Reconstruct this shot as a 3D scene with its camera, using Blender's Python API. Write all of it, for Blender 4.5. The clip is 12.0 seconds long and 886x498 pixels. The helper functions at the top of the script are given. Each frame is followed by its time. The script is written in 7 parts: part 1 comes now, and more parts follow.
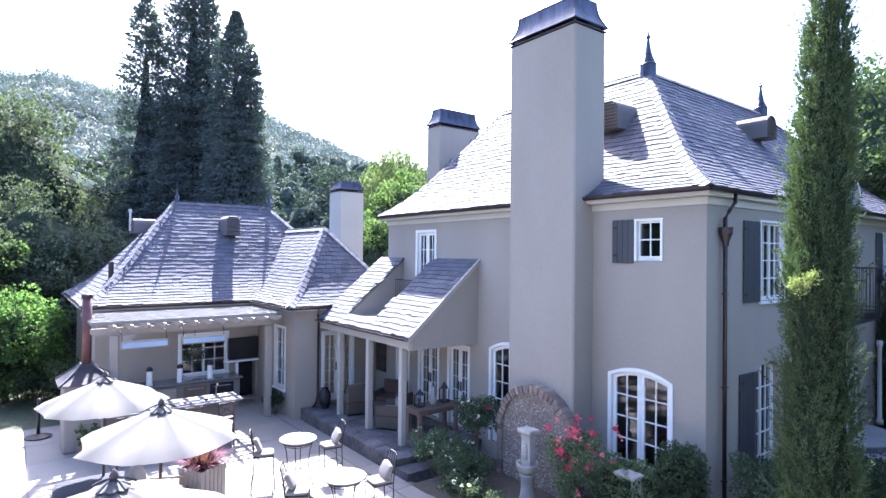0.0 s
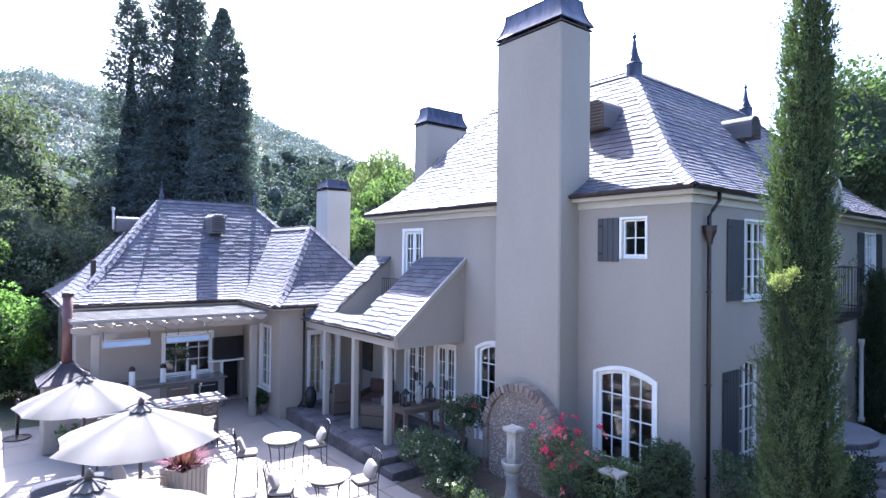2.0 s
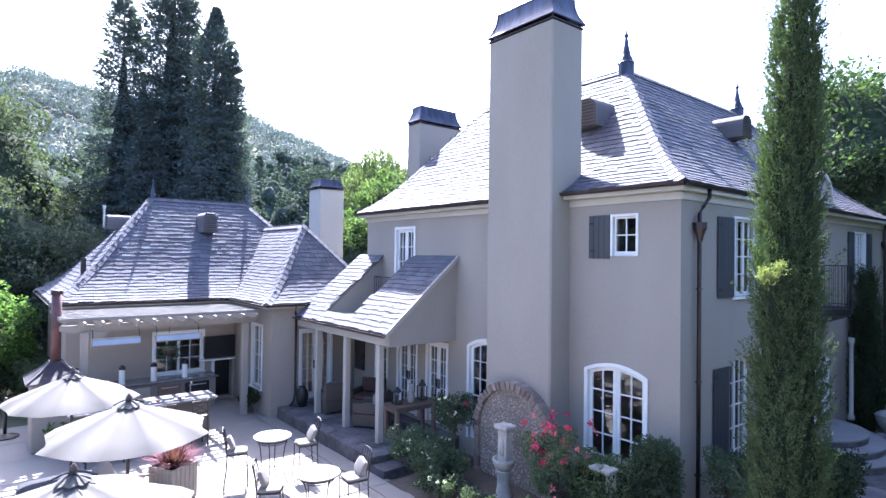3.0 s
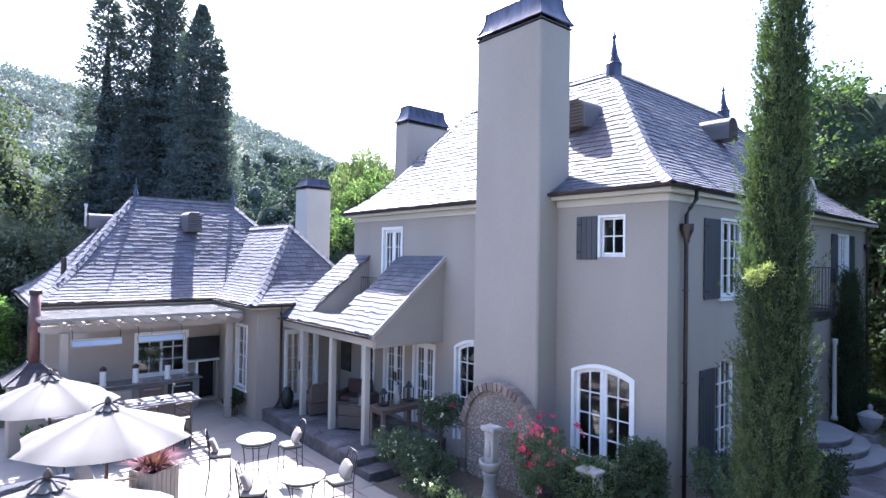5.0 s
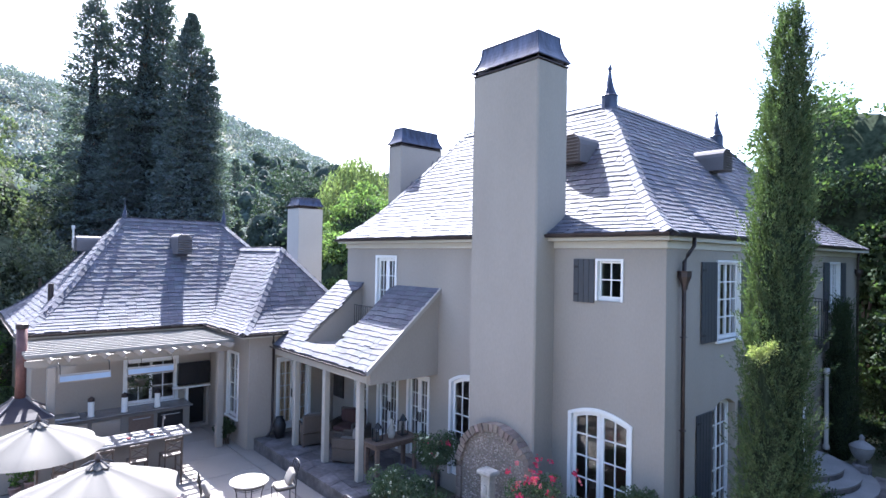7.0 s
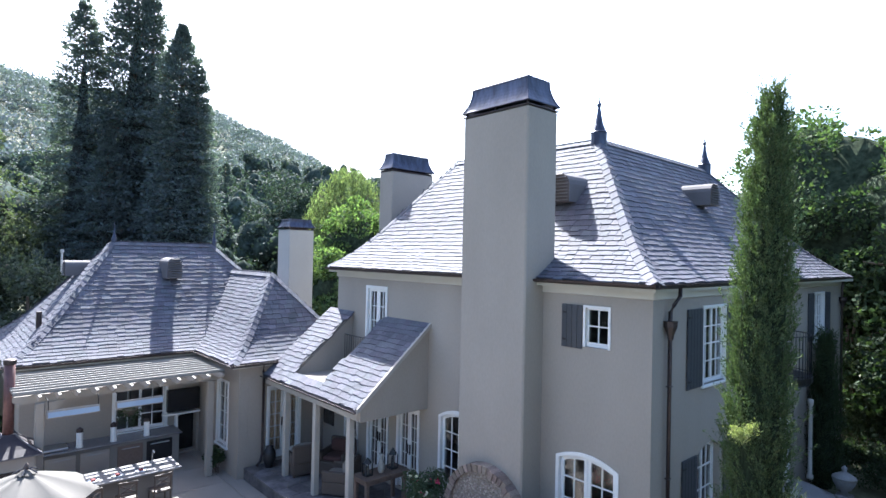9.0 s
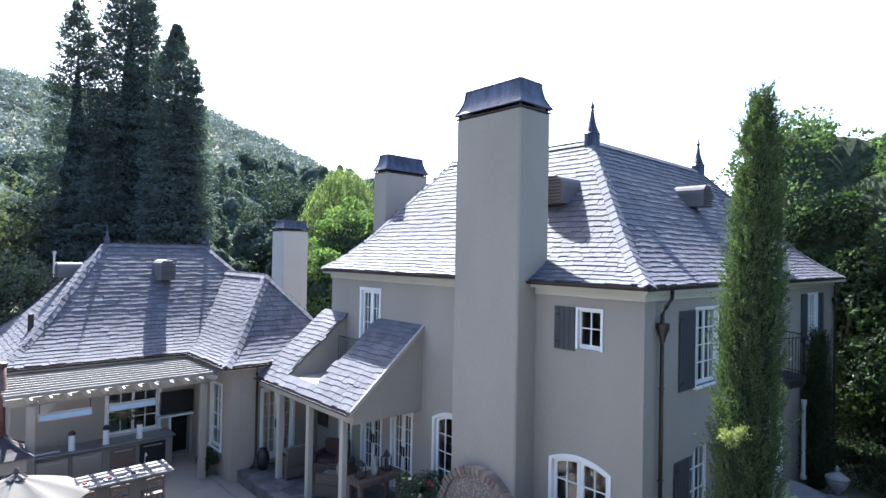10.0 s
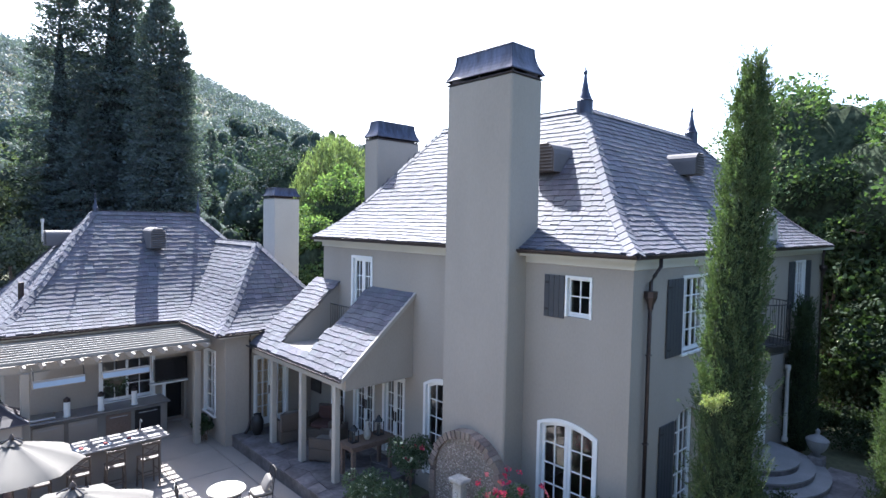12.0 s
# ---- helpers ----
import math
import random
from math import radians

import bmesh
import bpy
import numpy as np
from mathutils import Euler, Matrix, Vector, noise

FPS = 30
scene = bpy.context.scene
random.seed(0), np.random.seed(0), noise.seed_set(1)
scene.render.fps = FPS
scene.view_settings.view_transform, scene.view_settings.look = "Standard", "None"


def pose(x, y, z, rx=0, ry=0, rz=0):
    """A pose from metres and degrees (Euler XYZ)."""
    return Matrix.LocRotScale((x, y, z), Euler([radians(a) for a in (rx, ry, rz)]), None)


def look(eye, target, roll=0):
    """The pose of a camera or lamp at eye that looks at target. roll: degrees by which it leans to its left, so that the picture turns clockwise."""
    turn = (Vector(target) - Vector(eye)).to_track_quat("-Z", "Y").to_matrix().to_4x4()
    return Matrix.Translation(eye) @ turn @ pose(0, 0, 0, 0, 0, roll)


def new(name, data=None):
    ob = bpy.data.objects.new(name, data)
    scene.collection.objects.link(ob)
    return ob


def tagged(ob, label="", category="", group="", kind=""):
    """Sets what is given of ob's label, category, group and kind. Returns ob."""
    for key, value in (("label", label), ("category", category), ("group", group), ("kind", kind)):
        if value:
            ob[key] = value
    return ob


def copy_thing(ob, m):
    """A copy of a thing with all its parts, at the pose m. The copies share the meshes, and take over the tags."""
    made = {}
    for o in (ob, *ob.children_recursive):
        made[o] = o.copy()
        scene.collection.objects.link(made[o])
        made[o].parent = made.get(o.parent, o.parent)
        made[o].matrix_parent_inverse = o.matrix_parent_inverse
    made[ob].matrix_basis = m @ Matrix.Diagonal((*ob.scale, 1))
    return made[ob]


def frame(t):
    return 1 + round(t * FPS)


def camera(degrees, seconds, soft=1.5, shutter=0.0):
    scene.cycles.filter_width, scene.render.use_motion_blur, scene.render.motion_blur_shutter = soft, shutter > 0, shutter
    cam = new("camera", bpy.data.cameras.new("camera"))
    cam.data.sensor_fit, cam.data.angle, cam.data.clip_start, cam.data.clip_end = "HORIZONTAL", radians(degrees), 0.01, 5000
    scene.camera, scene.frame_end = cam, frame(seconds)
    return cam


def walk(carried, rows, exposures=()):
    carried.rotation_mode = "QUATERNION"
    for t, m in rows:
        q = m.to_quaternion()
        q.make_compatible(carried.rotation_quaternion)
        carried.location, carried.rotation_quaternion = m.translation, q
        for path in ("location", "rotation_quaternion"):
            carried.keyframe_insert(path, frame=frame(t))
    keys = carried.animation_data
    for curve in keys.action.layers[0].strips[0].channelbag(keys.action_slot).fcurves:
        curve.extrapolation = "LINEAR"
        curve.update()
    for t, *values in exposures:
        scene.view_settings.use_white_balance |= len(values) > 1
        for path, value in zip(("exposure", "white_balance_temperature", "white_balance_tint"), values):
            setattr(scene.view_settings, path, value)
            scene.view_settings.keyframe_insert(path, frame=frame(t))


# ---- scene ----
cam = camera(76.1, 12.0)
PATH = [
    (0, (4.91, -9.268, 4.832), (3.315, -8.061, 4.852), 0.5),
    (0.5, (4.939, -9.295, 4.824), (3.349, -8.081, 4.844), 0.5),
    (1, (4.946, -9.294, 4.804), (3.362, -8.072, 4.826), 0.5),
    (1.5, (4.927, -9.244, 4.793), (3.349, -8.015, 4.817), 0.6),
    (2, (4.916, -9.181, 4.784), (3.344, -7.944, 4.806), 0.6),
    (2.5, (4.927, -9.143, 4.739), (3.361, -7.9, 4.764), 0.7),
    (3, (4.944, -9.117, 4.695), (3.384, -7.866, 4.723), 0.7),
    (5, (4.888, -9.051, 4.692), (3.355, -7.767, 4.723), 0.9),
    (5.5, (4.823, -9.063, 4.859), (3.297, -7.771, 4.89), 0.9),
    (6, (4.757, -9.063, 5.074), (3.236, -7.765, 5.104), 0.9),
    (6.5, (4.731, -9.071, 5.302), (3.215, -7.767, 5.331), 1.0),
    (7, (4.729, -9.093, 5.511), (3.219, -7.782, 5.539), 1.0),
    (9, (4.811, -9.144, 6.398), (3.321, -7.811, 6.423), 1.2),
    (9.5, (4.827, -9.127, 6.433), (3.341, -7.789, 6.459), 1.1),
    (10, (4.852, -9.069, 6.442), (3.369, -7.727, 6.467), 1.1),
    (10.5, (4.903, -9.035, 6.453), (3.425, -7.689, 6.478), 1.1),
    (11, (4.934, -9.028, 6.471), (3.46, -7.676, 6.492), 1.1),
    (11.5, (4.908, -9.009, 6.482), (3.439, -7.653, 6.422), 1.1),
    (12, (4.883, -9.022, 6.474), (3.419, -7.663, 6.383), 1.1),
]
EXPOSURES = [(0.0, 3.03, 5500, 20), (3.0, 2.88, 5520, 20), (6.0, 2.88, 5680, 18), (7.0, 2.81, 5700, 15), (9.0, 2.47, 5800, 10), (11.0, 2.44, 5830, 10), (12.0, 2.46, 5850, 11)]
walk(cam, [(t, look(eye, aim, roll)) for t, eye, aim, roll in PATH], EXPOSURES)

# ---- light: sun behind the house, clear sky ----
SUN_ELEVATION, SUN_ROTATION = radians(47.9), radians(-66.9)
world = bpy.data.worlds.new("sky")
scene.world = world
world.use_nodes = True
sky = world.node_tree.nodes.new("ShaderNodeTexSky")
sky.sky_type, sky.sun_disc = "NISHITA", False
sky.sun_elevation, sky.sun_rotation = SUN_ELEVATION, SUN_ROTATION
sky.air_density, sky.dust_density, sky.ozone_density = 1.0, 3.0, 1.0
backing = world.node_tree.nodes["Background"]
world.node_tree.links.new(sky.outputs[0], backing.inputs[0])
backing.inputs[1].default_value = 0.1
sun_data = bpy.data.lights.new("sun", "SUN")
sun_data.energy, sun_data.angle, sun_data.color = 5.0, radians(0.5), (1.0, 0.95, 0.87)
sun = new("sun", sun_data)
sun.matrix_world = look((-16.3, 6.95, 19.6), (0, 0, 0))


# ---- materials ----
def links_of(m):
    return m.node_tree.nodes, m.node_tree.links


def material(name, colour, rough=0.7, metal=0.0, grain=0.15, grain_scale=60.0, stain=0.12, stain_scale=1.2, bump=0.15,
             vary=0.0, island=False, spec=0.5, hue=0.0, stretch=(1, 1, 1)):
    """A surface with colour variation at two scales, relief, and a shift of tone from piece to piece."""
    m = bpy.data.materials.new(name)
    m.use_nodes = True
    n, l = links_of(m)
    b = n["Principled BSDF"]
    b.inputs["Roughness"].default_value, b.inputs["Metallic"].default_value = rough, metal
    b.inputs["Specular IOR Level"].default_value = spec
    geo = n.new("ShaderNodeTexCoord")
    mp = n.new("ShaderNodeMapping")
    mp.inputs["Scale"].default_value = stretch
    l.new(geo.outputs["Object"], mp.inputs[0])
    fine, wide = n.new("ShaderNodeTexNoise"), n.new("ShaderNodeTexNoise")
    fine.inputs["Scale"].default_value, fine.inputs["Detail"].default_value = grain_scale, 5
    wide.inputs["Scale"].default_value, wide.inputs["Detail"].default_value = stain_scale, 4
    l.new(mp.outputs[0], fine.inputs["Vector"])
    l.new(mp.outputs[0], wide.inputs["Vector"])

    def scaled(src, amount):
        a = n.new("ShaderNodeMapRange")
        a.inputs["From Min"].default_value, a.inputs["From Max"].default_value = 0.25, 0.75
        a.inputs["To Min"].default_value, a.inputs["To Max"].default_value = 1 - amount, 1 + amount
        l.new(src, a.inputs["Value"])
        return a.outputs[0]

    def times(a, c):
        k = n.new("ShaderNodeMath")
        k.operation = "MULTIPLY"
        l.new(a, k.inputs[0])
        l.new(c, k.inputs[1])
        return k.outputs[0]

    value = times(scaled(fine.outputs["Fac"], grain), scaled(wide.outputs["Fac"], stain))
    hsv = n.new("ShaderNodeHueSaturation")
    hsv.inputs["Color"].default_value = (*colour, 1)
    if vary:
        if island:
            g = n.new("ShaderNodeNewGeometry")
            rnd = g.outputs["Random Per Island"]
        else:
            g = n.new("ShaderNodeObjectInfo")
            rnd = g.outputs["Random"]
        a = n.new("ShaderNodeMapRange")
        a.inputs["To Min"].default_value, a.inputs["To Max"].default_value = 1 - vary, 1 + vary
        l.new(rnd, a.inputs["Value"])
        value = times(value, a.outputs[0])
        if hue:
            w = n.new("ShaderNodeTexWhiteNoise")
            w.noise_dimensions = "1D"
            l.new(rnd, w.inputs["W"])
            h = n.new("ShaderNodeMapRange")
            h.inputs["To Min"].default_value, h.inputs["To Max"].default_value = 0.5 - hue, 0.5 + hue
            l.new(w.outputs["Value"], h.inputs["Value"])
            l.new(h.outputs[0], hsv.inputs["Hue"])
    l.new(value, hsv.inputs["Value"])
    l.new(hsv.outputs[0], b.inputs["Base Color"])
    if bump:
        bp = n.new("ShaderNodeBump")
        bp.inputs["Strength"].default_value, bp.inputs["Distance"].default_value = bump, 0.02
        l.new(fine.outputs["Fac"], bp.inputs["Height"])
        l.new(bp.outputs[0], b.inputs["Normal"])
    return m


def leaf_material(name, colour, glow=0.5, vary=0.45, hue=0.03):
    """Leaves: part of the light goes through them."""
    m = material(name, colour, 0.8, grain=0.2, grain_scale=3.0, stain=0.25, stain_scale=0.35, bump=0, vary=vary, island=True, hue=hue, spec=0.12)
    n, l = links_of(m)
    b, hsv = n["Principled BSDF"], n["Hue/Saturation/Value"]
    tr, mix = n.new("ShaderNodeBsdfTranslucent"), n.new("ShaderNodeMixShader")
    warm = n.new("ShaderNodeMix")
    warm.data_type, warm.blend_type = "RGBA", "MULTIPLY"
    warm.inputs["Factor"].default_value = 1.0
    l.new(hsv.outputs[0], warm.inputs["A"])
    warm.inputs["B"].default_value = (1.35, 1.65, 0.7, 1)
    l.new(warm.outputs["Result"], tr.inputs["Color"])
    mix.inputs[0].default_value = glow
    l.new(b.outputs[0], mix.inputs[1])
    l.new(tr.outputs[0], mix.inputs[2])
    l.new(mix.outputs[0], n["Material Output"].inputs["Surface"])
    return m


STUCCO = material("taupe_stucco", (0.263, 0.236, 0.206), 0.92, grain=0.05, grain_scale=30, stain=0.13, stain_scale=0.5, bump=0.12, spec=0.2, stretch=(1, 1, 0.45))
STUCCO_WARM = material("warm_taupe_stucco", (0.272, 0.238, 0.205), 0.92, grain=0.05, grain_scale=30, stain=0.1, stain_scale=0.5, bump=0.12, spec=0.2, stretch=(1, 1, 0.5))
STUCCO_PALE = material("pale_stucco", (0.34, 0.325, 0.30), 0.92, grain=0.08, grain_scale=45, stain=0.07, stain_scale=0.5, bump=0.2, spec=0.2)
TRIM = material("cream_trim", (0.40, 0.385, 0.34), 0.7, grain=0.05, stain=0.06, bump=0.05)
POST_PAINT = material("stone_grey_timber_paint", (0.30, 0.28, 0.25), 0.7, grain=0.05, stain=0.08, bump=0.05)
WHITE = material("white_paint", (0.62, 0.62, 0.61), 0.45, grain=0.04, stain=0.05, bump=0.03)
SHUTTER = material("slate_grey_shutter_paint", (0.035, 0.038, 0.045), 0.55, grain=0.2, stain=0.15, bump=0.05)
SLATE = material("slate", (0.082, 0.083, 0.104), 0.78, grain=0.22, grain_scale=30, stain=0.2, stain_scale=2.2, bump=0.3, vary=0.2, island=True, hue=0.04, spec=0.22)
SLATE_PIECE = material("slate_single", (0.082, 0.083, 0.104), 0.78, grain=0.22, grain_scale=30, stain=0.2, stain_scale=2.2, bump=0.3, vary=0.2, hue=0.04, spec=0.22)
DECK = material("roof_felt", (0.05, 0.05, 0.055), 0.9, bump=0.1)
BRONZE = material("dark_bronze_metal", (0.045, 0.035, 0.035), 0.45, 0.6, grain=0.25, grain_scale=20, stain=0.3, stain_scale=3, bump=0.1)
LEAD = material("weathered_lead", (0.046, 0.052, 0.078), 0.45, 0.75, grain=0.25, grain_scale=14, stain=0.5, stain_scale=3.5, bump=0.3, stretch=(1, 1, 0.25))
COPPER = material("aged_copper", (0.11, 0.052, 0.048), 0.55, 0.3, grain=0.2, grain_scale=15, stain=0.3, stain_scale=3, bump=0.1)
VENT = material("brown_painted_metal", (0.10, 0.092, 0.098), 0.85, 0.0, grain=0.15, stain=0.2, bump=0.05)
STEEL_PIPE = material("galvanised_pipe", (0.4, 0.4, 0.42), 0.4, 0.8, bump=0.05)
IRON = material("black_wrought_iron", (0.02, 0.02, 0.022), 0.5, 0.4, bump=0.1)
# Room surfaces darkened in colour so the rooms behind the glass read unlit.
INSIDE = material("dimmed_room_plaster", (0.105, 0.098, 0.095), 0.9, bump=0)
FLOORING = material("dimmed_room_boards", (0.075, 0.05, 0.036), 0.5, bump=0.05)
PATIO = material("pale_concrete", (0.225, 0.198, 0.176), 0.85, grain=0.10, grain_scale=40, stain=0.12, stain_scale=0.7, bump=0.15, vary=0.06)
FLAG = material("bluestone_flag", (0.105, 0.097, 0.102), 0.7, grain=0.3, grain_scale=9, stain=0.5, stain_scale=2.4, bump=0.25, vary=0.3, hue=0.08)
SOIL = material("garden_soil", (0.07, 0.055, 0.04), 0.95, grain=0.3, grain_scale=18, stain=0.3, bump=0.5)
GRASS = material("dry_grass_ground", (0.07, 0.075, 0.04), 0.95, grain=0.3, grain_scale=6, stain=0.35, stain_scale=0.06, bump=0.4)
BARK = material("bark", (0.12, 0.085, 0.06), 0.95, grain=0.3, grain_scale=12, stain=0.2, bump=0.6, stretch=(1, 1, 0.2))
LEAF_OAK = leaf_material("oak_leaves", (0.074, 0.085, 0.068), 0.28)
LEAF_MAPLE = leaf_material("bright_leaves", (0.085, 0.118, 0.058), 0.45)
LEAF_PLANE = leaf_material("plane_leaves", (0.052, 0.075, 0.04), 0.34)
LEAF_LIME = leaf_material("lime_leaves", (0.074, 0.118, 0.05), 0.55)
# Leaf green taken near black, with shade painted in, for plants in deep shade.
LEAF_SHADE = leaf_material("shade_darkened_leaves", (0.028, 0.042, 0.024), 0.22)
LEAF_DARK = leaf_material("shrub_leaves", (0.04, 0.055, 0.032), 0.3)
LEAF_YEW = leaf_material("cypress_sprays", (0.062, 0.085, 0.044), 0.22, vary=0.5)
# Needle green lifted and blued, with haze painted into it.
LEAF_NEEDLE = leaf_material("hazed_redwood_needles", (0.082, 0.102, 0.112), 0.2, vary=0.3)
# Dark colours for solid tree cores that imitate the shade inside foliage.
REDWOOD_SHADE = material("redwood_depth_shade", (0.04, 0.045, 0.045), 1.0, grain=0.4, grain_scale=9, stain=0.3, bump=0.6, spec=0.05)
CYPRESS_SHADE = material("cypress_depth_shade", (0.02, 0.028, 0.016), 1.0, grain=0.5, grain_scale=40, stain=0.3, stain_scale=6, bump=0.8, spec=0.05, stretch=(1, 1, 0.4))
LEAF_TUFT = leaf_material("new_growth", (0.20, 0.22, 0.10), 0.3)
# Same for broad crowns: depth shade as a dark solid colour.
CROWN_SHADE = material("crown_depth_shade", (0.032, 0.042, 0.026), 1.0, grain=0.6, grain_scale=5, stain=0.4, stain_scale=1.5, bump=1.0, spec=0.05)
LEAF_FAR = leaf_material("far_wood_leaves", (0.046, 0.062, 0.056), 0.15, vary=0.4)
# Paler and bluer than scrub leaves are: distance haze put into the colour.
HAZED_HILL_LEAF = leaf_material("hazed_hill_scrub_leaves", (0.155, 0.178, 0.20), 0.1, vary=0.22)
# Same for the far woods, inner shade as a plain dark colour.
WOOD_SHADE = material("wood_depth_shade", (0.045, 0.06, 0.05), 1.0, grain=0.6, grain_scale=2.5, stain=0.4, stain_scale=0.2, bump=0.0, spec=0.05)


def glass_material():
    m = bpy.data.materials.new("window_glass")
    m.use_nodes = True
    n, l = links_of(m)
    b = n["Principled BSDF"]
    b.inputs["Base Color"].default_value = (0.92, 0.96, 0.97, 1)
    b.inputs["Roughness"].default_value = 0.02
    b.inputs["Transmission Weight"].default_value = 1.0
    b.inputs["IOR"].default_value = 1.5
    return m


GLASS = glass_material()


# ---- building blocks ----
class Geo:
    """Vertices and faces of one mesh."""

    def __init__(self):
        self.v, self.f = [], []

    def face(self, *pts):
        k = len(self.v)
        self.v += [tuple(p) for p in pts]
        self.f.append(tuple(range(k, k + len(pts))))
        return self

    def add(self, verts, faces, m=None):
        k = len(self.v)
        self.v += [tuple(m @ Vector(p)) if m else tuple(p) for p in verts]
        self.f += [tuple(k + i for i in f) for f in faces]
        return self

    def box(self, x0, x1, y0, y1, z0, z1, ch=0.0, m=None):
        if ch <= 0:
            vs = [(x, y, z) for x in (x0, x1) for y in (y0, y1) for z in (z0, z1)]
            return self.add(vs, [(0, 1, 3, 2), (4, 6, 7, 5), (0, 4, 5, 1), (2, 3, 7, 6), (0, 2, 6, 4), (1, 5, 7, 3)], m)
        lo, hi, vs, at = (x0, y0, z0), (x1, y1, z1), [], {}
        ch = min(ch, (x1 - x0) * 0.45, (y1 - y0) * 0.45, (z1 - z0) * 0.45)
        for c in ((a, b, d) for a in (0, 1) for b in (0, 1) for d in (0, 1)):
            for ax in range(3):
                at[c, ax] = len(vs)
                vs.append(tuple((hi[i] if c[i] else lo[i]) + (0 if i == ax else (-ch if c[i] else ch)) for i in range(3)))
        fs = []
        for ax in range(3):
            o = [i for i in range(3) if i != ax]
            for side in (0, 1):
                ring = []
                for p, q in ((0, 0), (1, 0), (1, 1), (0, 1)):
                    c = [0, 0, 0]
                    c[ax], c[o[0]], c[o[1]] = side, p, q
                    ring.append(at[tuple(c), ax])
                fs.append(tuple(ring))
            for p in (0, 1):
                for q in (0, 1):
                    c0, c1 = [0, 0, 0], [0, 0, 0]
                    c0[o[0]] = c1[o[0]] = p
                    c0[o[1]] = c1[o[1]] = q
                    c1[ax] = 1
                    c0, c1 = tuple(c0), tuple(c1)
                    fs.append((at[c0, o[0]], at[c0, o[1]], at[c1, o[1]], at[c1, o[0]]))
        for c in ((a, b, d) for a in (0, 1) for b in (0, 1) for d in (0, 1)):
            fs.append((at[c, 0], at[c, 1], at[c, 2]))
        return self.add(vs, fs, m)

    def tube(self, pts, r, seg=8, r1=None, cap=True):
        """A round bar along points; r may taper to r1."""
        pts = [Vector(p) for p in pts]
        k, n = len(self.v), len(pts)
        ref = Vector((0, 0, 1))
        for i, p in enumerate(pts):
            d = (pts[min(i + 1, n - 1)] - pts[max(i - 1, 0)]).normalized()
            a = d.cross(ref if abs(d.z) < 0.9 else Vector((1, 0, 0))).normalized()
            b = d.cross(a)
            rr = r if r1 is None else r + (r1 - r) * i / (n - 1)
            for j in range(seg):
                w = 2 * math.pi * j / seg
                self.v.append(tuple(p + rr * (a * math.cos(w) + b * math.sin(w))))
        for i in range(n - 1):
            for j in range(seg):
                q = (j + 1) % seg
                self.f.append((k + i * seg + j, k + i * seg + q, k + (i + 1) * seg + q, k + (i + 1) * seg + j))
        if cap:
            self.f.append(tuple(k + j for j in range(seg)))
            self.f.append(tuple(k + (n - 1) * seg + j for j in range(seg)))
        return self

    def lathe(self, profile, seg=16, cx=0.0, cy=0.0):
        """A turned form from (radius, height) pairs."""
        k = len(self.v)
        for r, z in profile:
            for j in range(seg):
                w = 2 * math.pi * j / seg
                self.v.append((cx + r * math.cos(w), cy + r * math.sin(w), z))
        for i in range(len(profile) - 1):
            for j in range(seg):
                q = (j + 1) % seg
                self.f.append((k + i * seg + j, k + i * seg + q, k + (i + 1) * seg + q, k + (i + 1) * seg + j))
        self.f.append(tuple(k + j for j in reversed(range(seg))))
        self.f.append(tuple(k + (len(profile) - 1) * seg + j for j in range(seg)))
        return self

    def prism(self, ring, d):
        """A flat ring of points pushed out along d."""
        d, n, k = Vector(d), len(ring), len(self.v)
        self.v += [tuple(p) for p in ring] + [tuple(Vector(p) + d) for p in ring]
        self.f.append(tuple(k + i for i in range(n)))
        self.f.append(tuple(k + n + i for i in reversed(range(n))))
        for i in range(n):
            j = (i + 1) % n
            self.f.append((k + i, k + n + i, k + n + j, k + j))
        return self

    def mesh(self, name, mat, smooth=False, fix=True):
        me = bpy.data.meshes.new(name)
        me.from_pydata(self.v, [], self.f)
        if fix and len(self.f) < 20000:
            bm = bmesh.new()
            bm.from_mesh(me)
            bmesh.ops.recalc_face_normals(bm, faces=bm.faces)
            bm.to_mesh(me)
            bm.free()
        if mat:
            me.materials.append(mat)
        if smooth:
            me.polygons.foreach_set("use_smooth", [True] * len(me.polygons))
        return me


PLACE = {}


def thing(name, at, label, category, group="", kind=""):
    ob = new(name)
    ob.empty_display_size = 0.2
    ob.location = at
    PLACE[ob.name] = Vector(at)
    return tagged(ob, label, category, group, kind)


def part(name, geo, mat, parent, label="", smooth=False, kind=""):
    """One mesh under a thing or a part, given in the place's own coordinates."""
    me = geo if isinstance(geo, bpy.types.Mesh) else geo.mesh(name, mat, smooth)
    ob = new(name, me)
    ob.parent = parent
    if parent.name in PLACE:
        ob.matrix_parent_inverse = Matrix.Translation(-PLACE[parent.name])
    return tagged(ob, label, kind=kind)


def solid(name, geo, mat, label, category, kind="", group="", smooth=False):
    ob = new(name, geo.mesh(name, mat, smooth))
    return tagged(ob, label, category, group, kind)


